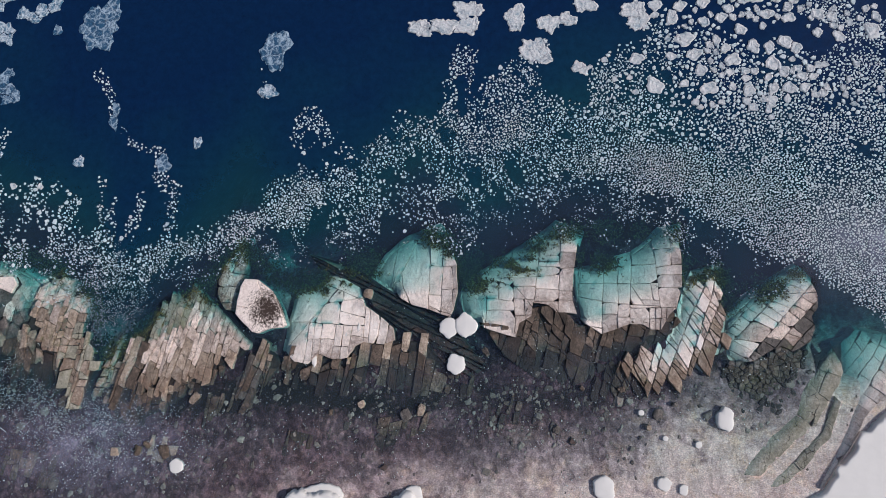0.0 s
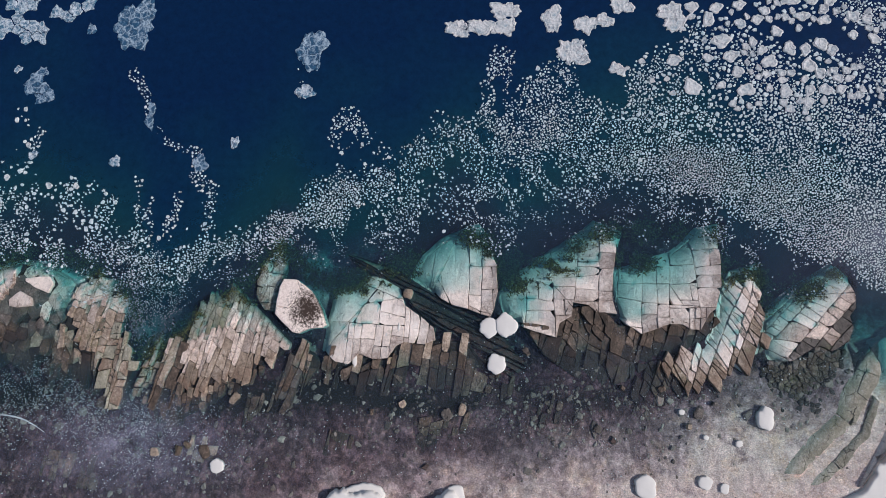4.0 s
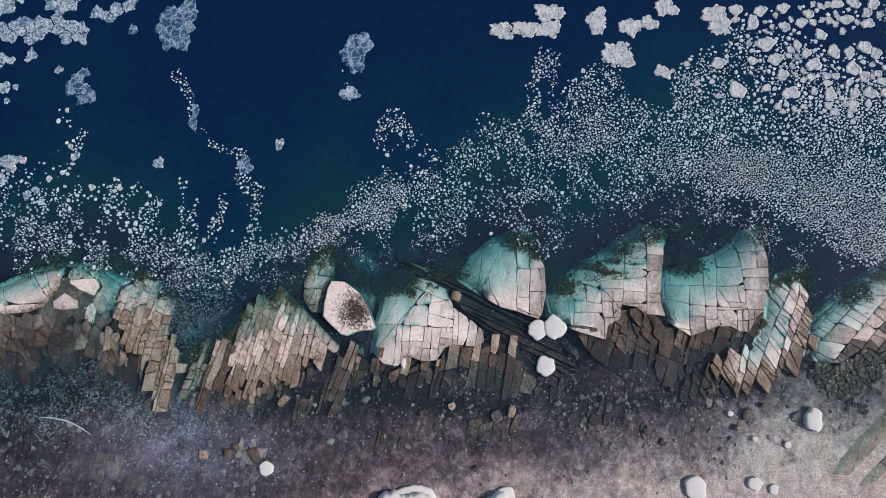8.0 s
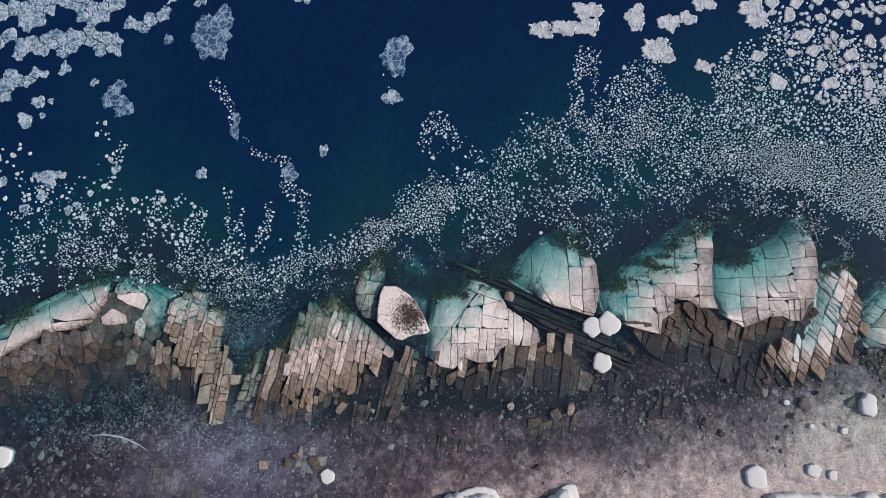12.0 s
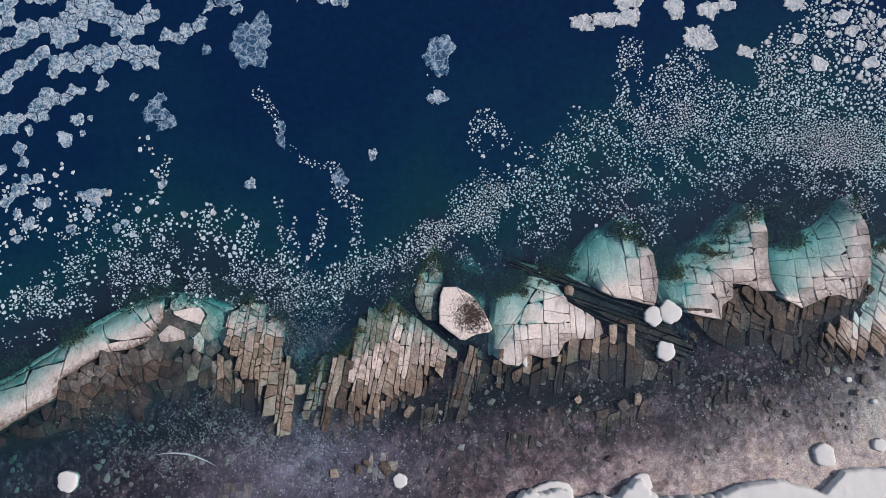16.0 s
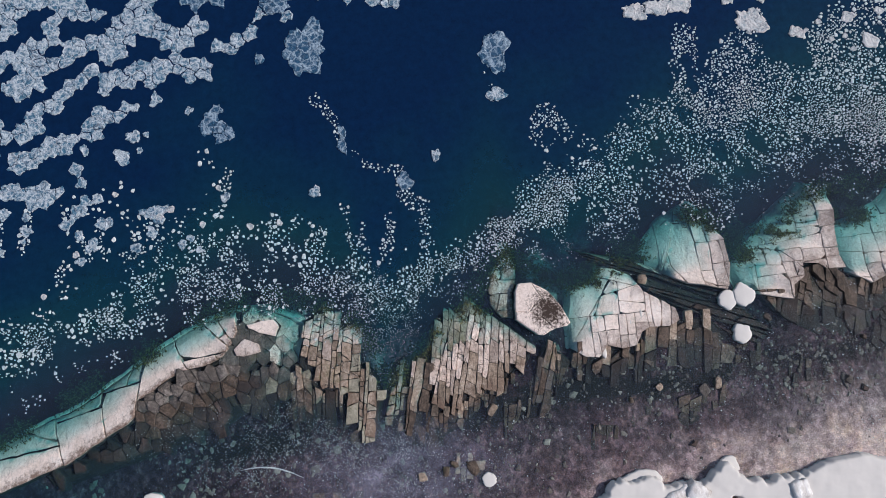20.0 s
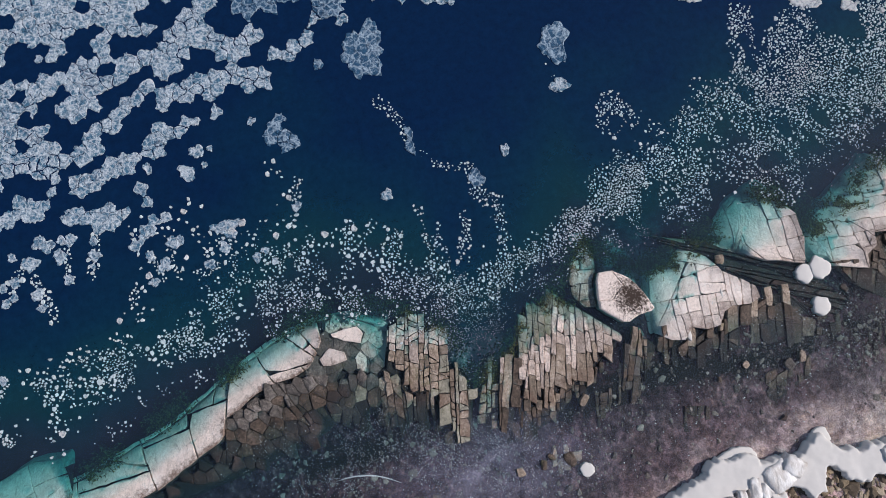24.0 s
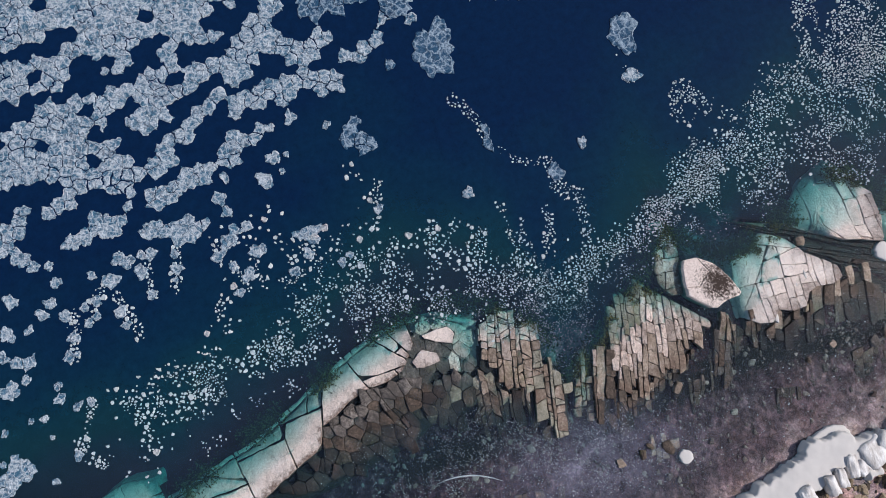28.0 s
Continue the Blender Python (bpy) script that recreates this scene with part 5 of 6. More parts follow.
# crumbs over the shallows
drift(0.48, 0.3, 10.5, [-39.99, -16.01, -24.63, -14.86, -4.79, -14.63, 9.57, -12.61, 23.68, -9.71], 0.16)
drift(0.31, 0.45, 4.72, [-49.49, -12.07, -43.07, -13.83, -33.91, -16.81, -23.99, -17.58], 0.2)
drift(0.248, 0.48, 2.62, [-31.81, -3.99, -28.45, -6.03, -30.89, -8.05], 0.26)
drift(0.248, 0.7, 3.15, [-28.58, -3.33, -30.83, -5.8, -31.43, -0.52], 0.26)


def strew(seed):
    """Places and radii of pieces along the drifts, none nearer to another than their sizes allow."""
    rng = np.random.default_rng(seed)
    net, out = {}, []
    for px, py, pw, ph in PLATES:
        net.setdefault((int(px // 1.2), int(py // 1.2)), []).append((px, py, 0.45 * (pw + ph) / 2))
    for gap, cover, half, pts, size in DRIFTS:
        lo, hi = np.min(pts, 0) - half, np.max(pts, 0) + half
        n = int(11 * (hi[0] - lo[0]) * (hi[1] - lo[1]) / gap**2)
        x, y = rng.uniform(lo[0], hi[0], n), rng.uniform(lo[1], hi[1], n)
        near = np.full(n, 1e9)
        for (ax, ay), (bx, by) in zip(pts, pts[1:]):
            dx, dy = bx - ax, by - ay
            s = np.clip(((x - ax) * dx + (y - ay) * dy) / (dx * dx + dy * dy), 0, 1)
            near = np.minimum(near, np.hypot(x - ax - s * dx, y - ay - s * dy))
        ragged = near / half + 1.3 * (fbm(x, y, 2.2, 83, 3) - 0.5)
        chance = np.clip(1.4 * (1 - ragged), 0, 1) ** (2.0 if cover > 0.9 else 1.2)
        if cover < 1:
            chance *= np.clip(cover + 3.4 * (1.05 - cover) * (fbm(x, y, 1.3, 41, 3) - 0.5), 0, 1) * cover**1.5 * 0.6
        ok = rng.random(n) < chance
        r = 0.40 * gap * size * np.clip(rng.lognormal(0, 0.26 if cover > 0.85 else 0.42, n), 0.4, 2.2)
        for px, py, pr in zip(x[ok].tolist(), y[ok].tolist(), r[ok].tolist()):
            i, j = int(px // 1.2), int(py // 1.2)
            apart = 0.82 * pr
            if any((px - qx) ** 2 + (py - qy) ** 2 < (apart + qa) ** 2 for a in (-1, 0, 1) for b in (-1, 0, 1) for qx, qy, qa in net.get((i + a, j + b), ())):
                continue
            net.setdefault((i, j), []).append((px, py, apart))
            out.append((px, py, pr))
    return np.array(out), rng


def chip_mesh(name, x, y, r, rng, sides, high, mat):
    """Many small flat lumps of ice, joined into one mesh."""
    n = len(x)
    ang = np.linspace(0, 2 * np.pi, sides, endpoint=False)[None] + rng.uniform(0, 6.28, (n, 1)) + rng.uniform(-0.42, 0.42, (n, sides))
    rad = r[:, None] * rng.uniform(0.66, 1.26, (n, sides))
    stretch, turn = rng.uniform(0.62, 1.0, (n, 1)), rng.uniform(0, 3.14, (n, 1))
    lx, ly = rad * np.cos(ang), rad * np.sin(ang) * stretch
    px, py = lx * np.cos(turn) - ly * np.sin(turn), lx * np.sin(turn) + ly * np.cos(turn)
    h = high * r[:, None] * rng.uniform(0.6, 1.3, (n, 1)) + 0.012
    one = np.ones((1, sides))
    top = np.stack([x[:, None] + px * 0.84, y[:, None] + py * 0.84, h * one * rng.uniform(0.8, 1.1, (n, sides))], -1)
    low = np.stack([x[:, None] + px, y[:, None] + py, -0.05 * one * np.ones((n, 1))], -1)
    v = np.concatenate([top, low], 1).reshape(-1, 3)
    base = np.arange(n)[:, None] * 2 * sides
    k = np.arange(sides)
    side = np.stack([k, sides + k, sides + (k + 1) % sides, (k + 1) % sides], -1)
    quads = (base[:, :, None] + side[None]).reshape(-1, 4).tolist()
    caps = (base + k[None]).tolist()
    return mesh_of(name, v.tolist(), caps + quads, mat)


places, rng = strew(5)
on_water = bed_height(places[:, 0], places[:, 1]) < -0.12
places = places[on_water]
for lo, hi, kind, label, category, sides, mat in ((0, 0.045, "ice_crumbs", "tiny white ice crumbs strewn over the shallows", "ice crumbs", 5, CHIP),
                                                  (0.045, 0.115, "brash_ice", "drifting belt of small white brash ice grains", "brash ice", 6, CHIP),
                                                  (0.115, 0.30, "broken_ice", "loose scatter of plate sized ice pieces", "brash ice", 7, CHIP)):
    some = places[(places[:, 2] >= lo) & (places[:, 2] < hi)]
    tagged(new(kind, chip_mesh(kind, some[:, 0], some[:, 1], some[:, 2], rng, sides, 0.3, mat)), label, category, kind="stuff")


def floe_shape(w, h, seed, seg=40, rings=6, ragged=1.0):
    """A ragged floe with a raised crust round its rim and low ridges across it: vertices and faces."""
    rng = random.Random(seed)
    ph = [rng.uniform(0, 6.28) for _ in range(8)]
    amp = [0.10, 0.10, 0.08, 0.06, 0.045, 0.035]
    freq = [2, 3, 4, 6, 9, 13]
    rim = []
    for i in range(seg):
        t = 2 * math.pi * i / seg
        f = 0.84 + ragged * sum(a * math.sin(q * t + p) for a, q, p in zip(amp, freq, ph)) + rng.uniform(-0.085, 0.07) * ragged
        f = max(f, 0.35)
        rim.append((math.cos(t) * f * w / 2, math.sin(t) * f * h / 2))
    verts = [(x, y, -0.06) for x, y in rim]
    levels = [1.0] + [1 - (k + 1) / rings * 0.92 for k in range(rings - 1)]
    for k, s in enumerate(levels):
        for x, y in rim:
            px, py = x * s, y * s
            z = 0.06 + 0.05 * noise.noise(Vector((px * 1.6 + seed, py * 1.6, 0))) + 0.04 * abs(noise.noise(Vector((px * 3.0, py * 3.0 + seed, 5))))
            verts.append((px, py, max(0.03, z + (0.05 if k == 1 else 0.0))))
    verts.append((0, 0, 0.08))
    faces = []
    for r in range(len(levels)):
        for i in range(seg):
            j = (i + 1) % seg
            faces.append((r * seg + i, r * seg + j, (r + 1) * seg + j, (r + 1) * seg + i))
    last = len(verts) - 1
    o = len(levels) * seg
    faces += [(o + i, o + (i + 1) % seg, last) for i in range(seg)]
    return verts, faces


def lay(flat, size, seed, mat=None, turn=0.0, label="white crusted ice floe adrift on dark water", group="drifting ice floes"):
    """A floe of that width and height; a long one is a chain of floes that touch."""
    mat = mat or (FLOE if flat[0] > -12 else ICE)
    w, h = size
    n = max(1, round(max(w, h) / min(w, h) - 0.2))
    rng = random.Random(seed)
    for k in range(n):
        off = (k + 0.5) / n - 0.5
        dx, dy = (off * w, rng.uniform(-0.15, 0.15) * h) if w > h else (rng.uniform(-0.15, 0.15) * w, off * h)
        a = radians(turn)
        x, y = flat[0] + dx * math.cos(a) - dy * math.sin(a), flat[1] + dx * math.sin(a) + dy * math.cos(a)
        one = (w / n * 1.25, h * rng.uniform(0.8, 1.1)) if w > h else (w * rng.uniform(0.8, 1.1), h / n * 1.25)
        one = one if n > 1 else size
        big = max(one) > 2
        ob = new("ice_floe", mesh_of("ice_floe", *floe_shape(*one, seed + 31 * k, 56 if big else 28, 8 if big else 5), mat))
        ob.location, ob.rotation_euler = (x, y, 0.012 * k), (0, 0, a)
        tagged(ob, label, "ice floe", group=group)



def sliver(flat, wide, label):
    """A thin bowed white strip that stands for a bright line of foam and ripple, tapering to both ends."""
    pts = pairs(flat)
    k = np.linspace(0, len(pts) - 1, 41)
    x, y = (np.interp(k, range(len(pts)), [p[a] for p in pts]) for a in (0, 1))
    x, y = (np.convolve(np.pad(c, 4, mode="edge"), np.ones(9) / 9, "valid") for c in (x, y))
    half = wide * np.sin(np.linspace(0.05, math.pi - 0.05, 41)) * (0.5 + fbm(x, y, 0.5, 17, 2)) / 2
    verts = [(float(px), float(py + s * h), z) for px, py, h in zip(x, y, half) for s, z in ((1, -0.02), (1, 0.03), (-1, 0.03), (-1, -0.02))]
    faces = [(4 * i + j, 4 * i + (j + 1) % 4, 4 * i + 4 + (j + 1) % 4, 4 * i + 4 + j) for i in range(40) for j in range(4)] + [(3, 2, 1, 0), (160, 161, 162, 163)]
    tagged(new("ice_sliver", mesh_of("ice_sliver", verts, faces, CHIP)), label, "ice", group="drifting ice floes")


sliver([-44.2, -14.83, -42.61, -14.72, -40.91, -15.01, -39.66, -15.57, -38.46, -16.31], 0.1, "long bowed white line of foam and ripple in the shallows")
BLUE = "thin bluish cracked ice floe with white veins"
lay((-33.11, 22.25), (4.3, 6.6), 1, THIN, label=BLUE)
lay((-16.50, 19.25), (3.2, 4.6), 2, THIN, label=BLUE)
lay((-16.62, 15.17), (2.0, 1.7), 3)
lay((-0.10, 20.94), (6.6, 1.9), 5)
lay((6.39, 21.77), (2.4, 2.9), 6)
lay((2.17, 22.87), (3.2, 2.2), 7)
lay((9.72, 21.32), (2.4, 2.2), 8)
lay((11.44, 21.49), (1.9, 1.7), 9)
lay((13.03, 22.91), (2.7, 1.9), 10)
lay((12.38, 16.68), (1.8, 1.4), 11)
lay((8.42, 18.44), (3.4, 3.0), 12)
lay((17.49, 22.37), (2.6, 2.3), 13)
lay((17.85, 21.23), (2.4, 1.8), 113)
lay((-34.29, 8.44), (1.2, 1.3), 14)
lay((-23.20, 10.14), (1.0, 1.3), 15)
lay((-26.15, 8.16), (1.5, 2.2), 16, THIN, label=BLUE)
lay((-31.40, 12.96), (1.0, 2.6), 17, THIN, label=BLUE)
lay((-35.65, 27.08), (3.0, 2.6), 20, THIN, label=BLUE)

# the larger pieces among them
SMALL = [mesh_of("ice_floe", *floe_shape(1.0, 1.0, 300 + k, 26, 4, 0.75), FLOE) for k in range(14)]
for px, py, pw, ph in PLATES:
    ob = new("ice_floe", SMALL[int(rng.integers(14))])
    ob.location, ob.scale = (px, py, 0), (pw, ph, 1)
    tagged(ob, "broad white crusted ice plate drifting in loose company", "ice floe", group="drifting ice floes")
for px, py, pr in places[places[:, 2] >= 0.30].tolist():
    ob = new("ice_floe", SMALL[int(rng.integers(14))])
    ob.location, ob.rotation_euler, ob.scale = (px, py, 0), (0, 0, rng.uniform(0, 6.28)), (pr * 2.3, pr * 2.3 * rng.uniform(0.7, 1.0), 1)
    tagged(ob, "small white ice floe drifting in loose company", "ice floe", group="drifting ice floes")


# ---- pack ice: pans fitted to one another in streaks, with dark leads between them ----
STREAKS = []


def streak(half, flat, thin=False):
    STREAKS.append((half, pairs(flat), thin))


streak(1.2, [-60.52, 15.22, -58.78, 15.49, -56.5, 16.68])
streak(1.2, [-54.27, 17.55, -52.35, 18.51, -51.17, 18.39])
streak(0.49, [-54.87, 15.55, -54.87, 15.55])
streak(1.71, [-72.05, 21.38, -69.54, 20.56, -67.12, 19.23, -64.63, 18.23])
streak(1.18, [-64.44, 21.05, -63.15, 19.82])
streak(1.24, [-67.87, 22.46, -65.82, 20.86])
streak(1.03, [-63.61, 17.44, -61.59, 18.34, -59.65, 18.75, -58.04, 19.96, -56.55, 21.4, -54.59, 22.55, -53.5, 22.83])
streak(0.85, [-59.66, 17.85, -58.99, 19.48])
streak(1.27, [-52.26, 22.15, -50.2, 22, -47.98, 22.56, -45.91, 22.41, -43.66, 21.47])
streak(0.92, [-48.3, 21.15, -47.87, 19.94])
streak(1.24, [-64.66, 23.45, -62.39, 24.7, -59.48, 25.63, -58.06, 25.83])
streak(1.2, [-59.46, 23.97, -56.71, 24.01, -54.81, 24.83])
streak(1.13, [-60.69, 22.08, -59.09, 22.41])
streak(0.5, [-61.59, 22.68, -61.59, 22.68])
streak(1.84, [-51.71, 25.54, -50.12, 27.21, -48.55, 27.96])
streak(1.06, [-47.64, 28.88, -46.98, 30.25])
streak(0.78, [-55.55, 26.31, -53.08, 26.45])
streak(0.64, [-56.98, 27.79, -57.43, 26.41])
streak(0.85, [-56.32, 29.32, -53.96, 28.92, -52.54, 28.19])
streak(0.57, [-51.88, 23.91, -51.88, 23.91])
streak(1.62, [-70.03, 33.28, -66.51, 33.92, -63.55, 33.19, -60.71, 31.73])
streak(1.31, [-62.04, 30.18, -59.2, 30.6, -56.66, 31.11, -53.44, 31.45, -51.79, 32.58])
streak(1.12, [-59.37, 33.3, -55.3, 32.68, -51.64, 33.32])
streak(1.06, [-69.93, 29.91, -67.27, 29.62, -64.66, 30.83, -62.04, 30.18])
streak(1.0, [-70.29, 27.79, -67.91, 27.93, -66.1, 28.58])
streak(0.44, [-62.64, 27.9, -62.64, 27.9])
streak(0.62, [-60.83, 28.94, -61.2, 27.73])
streak(1.18, [-69.61, 23.98, -67.69, 23.5, -64.99, 23.54])
streak(0.81, [-68.99, 25.64, -66.96, 25.67, -65.67, 25.35])
streak(0.93, [-64.92, 25.71, -62.59, 25.49])
streak(1.34, [-46.52, 25.94, -45.42, 24.53, -43.33, 25.91])
streak(0.78, [-42.07, 23.7, -39.97, 23.55])
streak(0.99, [-37.83, 25.69, -38.36, 23.53])
streak(0.57, [-37.86, 21.89, -37.86, 21.89], True)
streak(1.27, [-43.25, 29.33, -39.68, 29.22], True)
streak(1.2, [-35.8, 27.3, -35.14, 28.5], True)
streak(0.78, [-34.92, 25.73, -34.92, 25.73])
streak(0.81, [-69.97, 16.26, -68.15, 17.19])
streak(1.06, [-66.34, 14.45, -64.25, 14.08])
streak(0.99, [-61.81, 12.92, -61.43, 12.3])
streak(0.78, [-60.39, 11.68, -57.76, 12.22])
streak(0.75, [-63.2, 16.09, -63.2, 15.21])
streak(0.64, [-56.71, 14.06, -55.81, 13.48])
streak(0.57, [-55.19, 12.43, -53.88, 12.98, -53.1, 11.89])
streak(0.57, [-53.99, 10.89, -53.99, 10.89])
streak(0.53, [-55.68, 10.11, -55.68, 10.11])
streak(0.62, [-68.87, 13.2, -67.47, 13.7])
streak(0.53, [-49.9, 18.98, -49.9, 18.98])
streak(0.85, [-51.54, 14.34, -51.54, 14.34])
streak(0.71, [-50.37, 16.19, -50.37, 16.19])
streak(0.64, [-49.36, 8.81, -47.68, 9.43, -46.6, 10.39])
streak(0.53, [-42.53, 9.34, -42.53, 9.34])
streak(1.27, [-42.99, 16.86, -42.28, 15.4], True)
streak(0.39, [-45.01, 17.92, -45.01, 17.92])
streak(0.57, [-53.86, 8.41, -53.86, 8.41])
streak(0.32, [-49.73, 14.77, -49.73, 14.77])
streak(0.32, [-49.06, 16.22, -49.06, 16.22])
streak(0.35, [-51.55, 23.82, -51.55, 23.82])
streak(0.78, [-47.31, 30.33, -47.31, 30.33])
streak(0.64, [-50.31, 31.26, -50.31, 31.26])
streak(0.63, [-73.73, 16.12, -73.73, 16.12])
streak(0.91, [-73.19, 13.25, -73.19, 13.25])
streak(0.7, [-72.12, 12.27, -72.12, 12.27])
streak(0.49, [-70.88, 12.09, -70.88, 12.09])
streak(0.49, [-70.57, 10.49, -70.57, 10.49])
streak(0.77, [-74.67, 9.83, -74.67, 9.83])
streak(0.59, [-71.37, 8.95, -71.37, 8.95])
streak(0.7, [-72.36, 8.01, -72.36, 8.01])
streak(0.7, [-70.27, 7.4, -70.27, 7.4])
streak(0.49, [-68.75, 7.79, -68.75, 7.79])
streak(0.53, [-67.62, 8.13, -67.62, 8.13])
streak(0.53, [-68.85, 6.26, -68.85, 6.26])
streak(0.45, [-67.91, 6.78, -67.91, 6.78])
streak(0.56, [-70.2, 5.47, -70.2, 5.47])
streak(0.77, [-66.02, 6.67, -66.02, 6.67])
streak(0.45, [-65.63, 5.22, -65.63, 5.22])
streak(0.7, [-75.35, 7.23, -75.35, 7.23])
streak(0.63, [-76.16, 5.51, -76.16, 5.51])
streak(0.45, [-73.51, 7.02, -73.51, 7.02])
streak(0.49, [-70.75, 3.92, -70.75, 3.92])
streak(0.32, [-70.18, 4.08, -70.18, 4.08])
streak(0.91, [-75.97, 2.55, -75.97, 2.55])
streak(0.56, [-74.61, 3.12, -74.61, 3.12])
streak(0.45, [-72.21, 1.92, -72.21, 1.92])
streak(0.49, [-72.28, 0.82, -72.28, 0.82])
streak(0.38, [-77.06, -0.62, -77.06, -0.62])
streak(0.32, [-74.84, -0.27, -74.84, -0.27])
streak(0.35, [-73.8, -0.49, -73.8, -0.49])
streak(0.28, [-73.49, -2, -73.49, -2])
streak(0.45, [-70.94, -0.22, -70.94, -0.22])
streak(0.42, [-69.99, -0.18, -69.99, -0.18])
streak(0.49, [-71.77, -4.1, -71.77, -4.1])
streak(0.35, [-77.71, -3.09, -77.71, -3.09])
streak(0.42, [-77.34, -5.07, -77.34, -5.07])
streak(0.32, [-75.96, -4.71, -75.96, -4.71])
streak(0.32, [-73.94, -5.63, -73.94, -5.63])
streak(0.7, [-68.69, 13.33, -68.69, 13.33])
streak(0.77, [-67.64, 13.71, -67.64, 13.71])
streak(1.05, [-65.36, 13.75, -65.36, 13.75])
streak(0.63, [-65.28, 11.16, -65.28, 11.16])
streak(0.77, [-64.47, 10.42, -64.47, 10.42])
streak(0.63, [-63.54, 9.48, -63.54, 9.48])
streak(0.56, [-62.45, 10.7, -62.45, 10.7])
streak(0.49, [-63.22, 10.92, -63.22, 10.92])
streak(0.77, [-66.15, 9.38, -66.15, 9.38])
streak(0.45, [-67.57, 10.3, -67.57, 10.3])
streak(0.56, [-63.06, 7.32, -63.06, 7.32])
streak(0.84, [-61.66, 12.7, -61.66, 12.7])
streak(1.05, [-59.54, 11.93, -59.54, 11.93])
streak(0.49, [-60.45, 10.13, -60.45, 10.13])
streak(0.53, [-60.66, 8.82, -60.66, 8.82])
streak(0.28, [-60.97, 7.9, -60.97, 7.9])
streak(0.84, [-56, 10.06, -56, 10.06])
streak(0.63, [-57.09, 9, -57.09, 9])
streak(0.49, [-55.14, 10.86, -55.14, 10.86])
streak(0.63, [-53.36, 8.62, -53.36, 8.62])
streak(0.77, [-54.7, 6.6, -54.7, 6.6])
streak(0.42, [-55.99, 7.66, -55.99, 7.66])
streak(0.45, [-55.86, 5.24, -55.86, 5.24])
streak(0.84, [-48.72, 8.34, -48.72, 8.34])
streak(0.53, [-49.26, 6.94, -49.26, 6.94])
streak(0.49, [-51.04, 5.9, -51.04, 5.9])
streak(0.49, [-46.91, 5.58, -46.91, 5.58])
streak(0.42, [-45.99, 5.83, -45.99, 5.83])
streak(0.38, [-45.31, 4.84, -45.31, 4.84])


def jagged(x, y):
    """A place moved by a fine random field: the ragged seams between pans."""
    a = noise.noise_vector(Vector((x * 1.1, y * 1.1, 9.3)))
    b = noise.noise_vector(Vector((x * 3.4, y * 3.4, 1.7)))
    c = noise.noise_vector(Vector((x * 8.0, y * 8.0, 4.1)))
    return x + 0.26 * a.x + 0.17 * b.x + 0.1 * c.x, y + 0.26 * a.y + 0.17 * b.y + 0.1 * c.y


def pan_mesh(cell, rng, mat):
    """A pan of ice with a raised, ragged crust along its rim, about its own middle."""
    fine = []
    for p, q in zip(cell, cell[1:] + cell[:1]):
        long = math.hypot(q[0] - p[0], q[1] - p[1])
        steps = max(1, round(long / 0.17))
        fine += [jagged(p[0] + (q[0] - p[0]) * k / steps, p[1] + (q[1] - p[1]) * k / steps) for k in range(steps)]
    seam = rng.choice((0.0, 0.02, 0.04, 0.07))
    fine = inset(fine, lambda: seam * rng.uniform(0.5, 1.5))
    n = len(fine)
    cx, cy = sum(p[0] for p in fine) / n, sum(p[1] for p in fine) / n
    rim = inset(fine, lambda: 0.07)
    rows = [[(x, y, -0.06) for x, y in fine], [(x, y, 0.055) for x, y in fine], [(x, y, 0.1) for x, y in rim]]
    rows += [[(cx + (x - cx) * s, cy + (y - cy) * s, 0) for x, y in rim] for s in (0.8, 0.55, 0.28)]
    verts = []
    for k, row in enumerate(rows):
        for x, y, z in row:
            if k > 1:
                z = 0.06 + 0.05 * noise.noise(Vector((x * 1.6, y * 1.6, 0))) + 0.07 * abs(noise.noise(Vector((x * 3.0, y * 3.0, 5))))
            verts.append((x - cx, y - cy, z))
    verts.append((0, 0, 0.08))
    faces = [(r * n + i, r * n + (i + 1) % n, (r + 1) * n + (i + 1) % n, (r + 1) * n + i) for r in range(5) for i in range(n)]
    faces += [(5 * n + i, 5 * n + (i + 1) % n, 6 * n) for i in range(n)]
    return (cx, cy), verts, faces


rng = random.Random(8)
# lone floes
for k, (half, pts, thin) in enumerate(STREAKS):
    if pts[0] == pts[1]:
        lay(pts[0], (2.2 * half * rng.uniform(0.75, 1.1), 2.2 * half * rng.uniform(0.75, 1.15)), 400 + k, THIN if thin else ICE, rng.uniform(0, 180))
FIELD = [(-112, -8), (-80, -8), (-26, 0), (-22, 34), (-40, 62), (-112, 62)]
seeds = []
for x, y in poisson(rng, FIELD, 0.85, 9):
    near, thin = 9.0, False
    for half, pts, t in STREAKS:
        d = line_off(x, y, pts) - max(half - 0.22, 0.32) if pts[0] != pts[1] else 9.0
        if d < near:
            near, thin = d, t
    # west and north of the charted water the same streaks go on
    beyond = (y + 7.5) * 0.174 - (x + 75.5) > 0.6 or y - 27.5 + 0.246 * (x + 34) > 0
    tx, ty = x * 0.88 + y * 0.47, -x * 0.47 + y * 0.88
    wild = noise.noise(Vector((tx / 8.0, ty / 2.6, 2.0))) + 0.5 * noise.noise(Vector((tx / 3.0, ty / 1.8, 6.0)))
    seeds.append((x, y, near < 0.12 * wild or (beyond and wild > 0.22 - 0.03 * min(max(y - 6, 0), 12)), thin))
cells = voronoi([(x, y) for x, y, *_ in seeds], 0.85)
kept = [(s, c) for s, c in zip(seeds, cells) if s[2] and len(c) > 2]
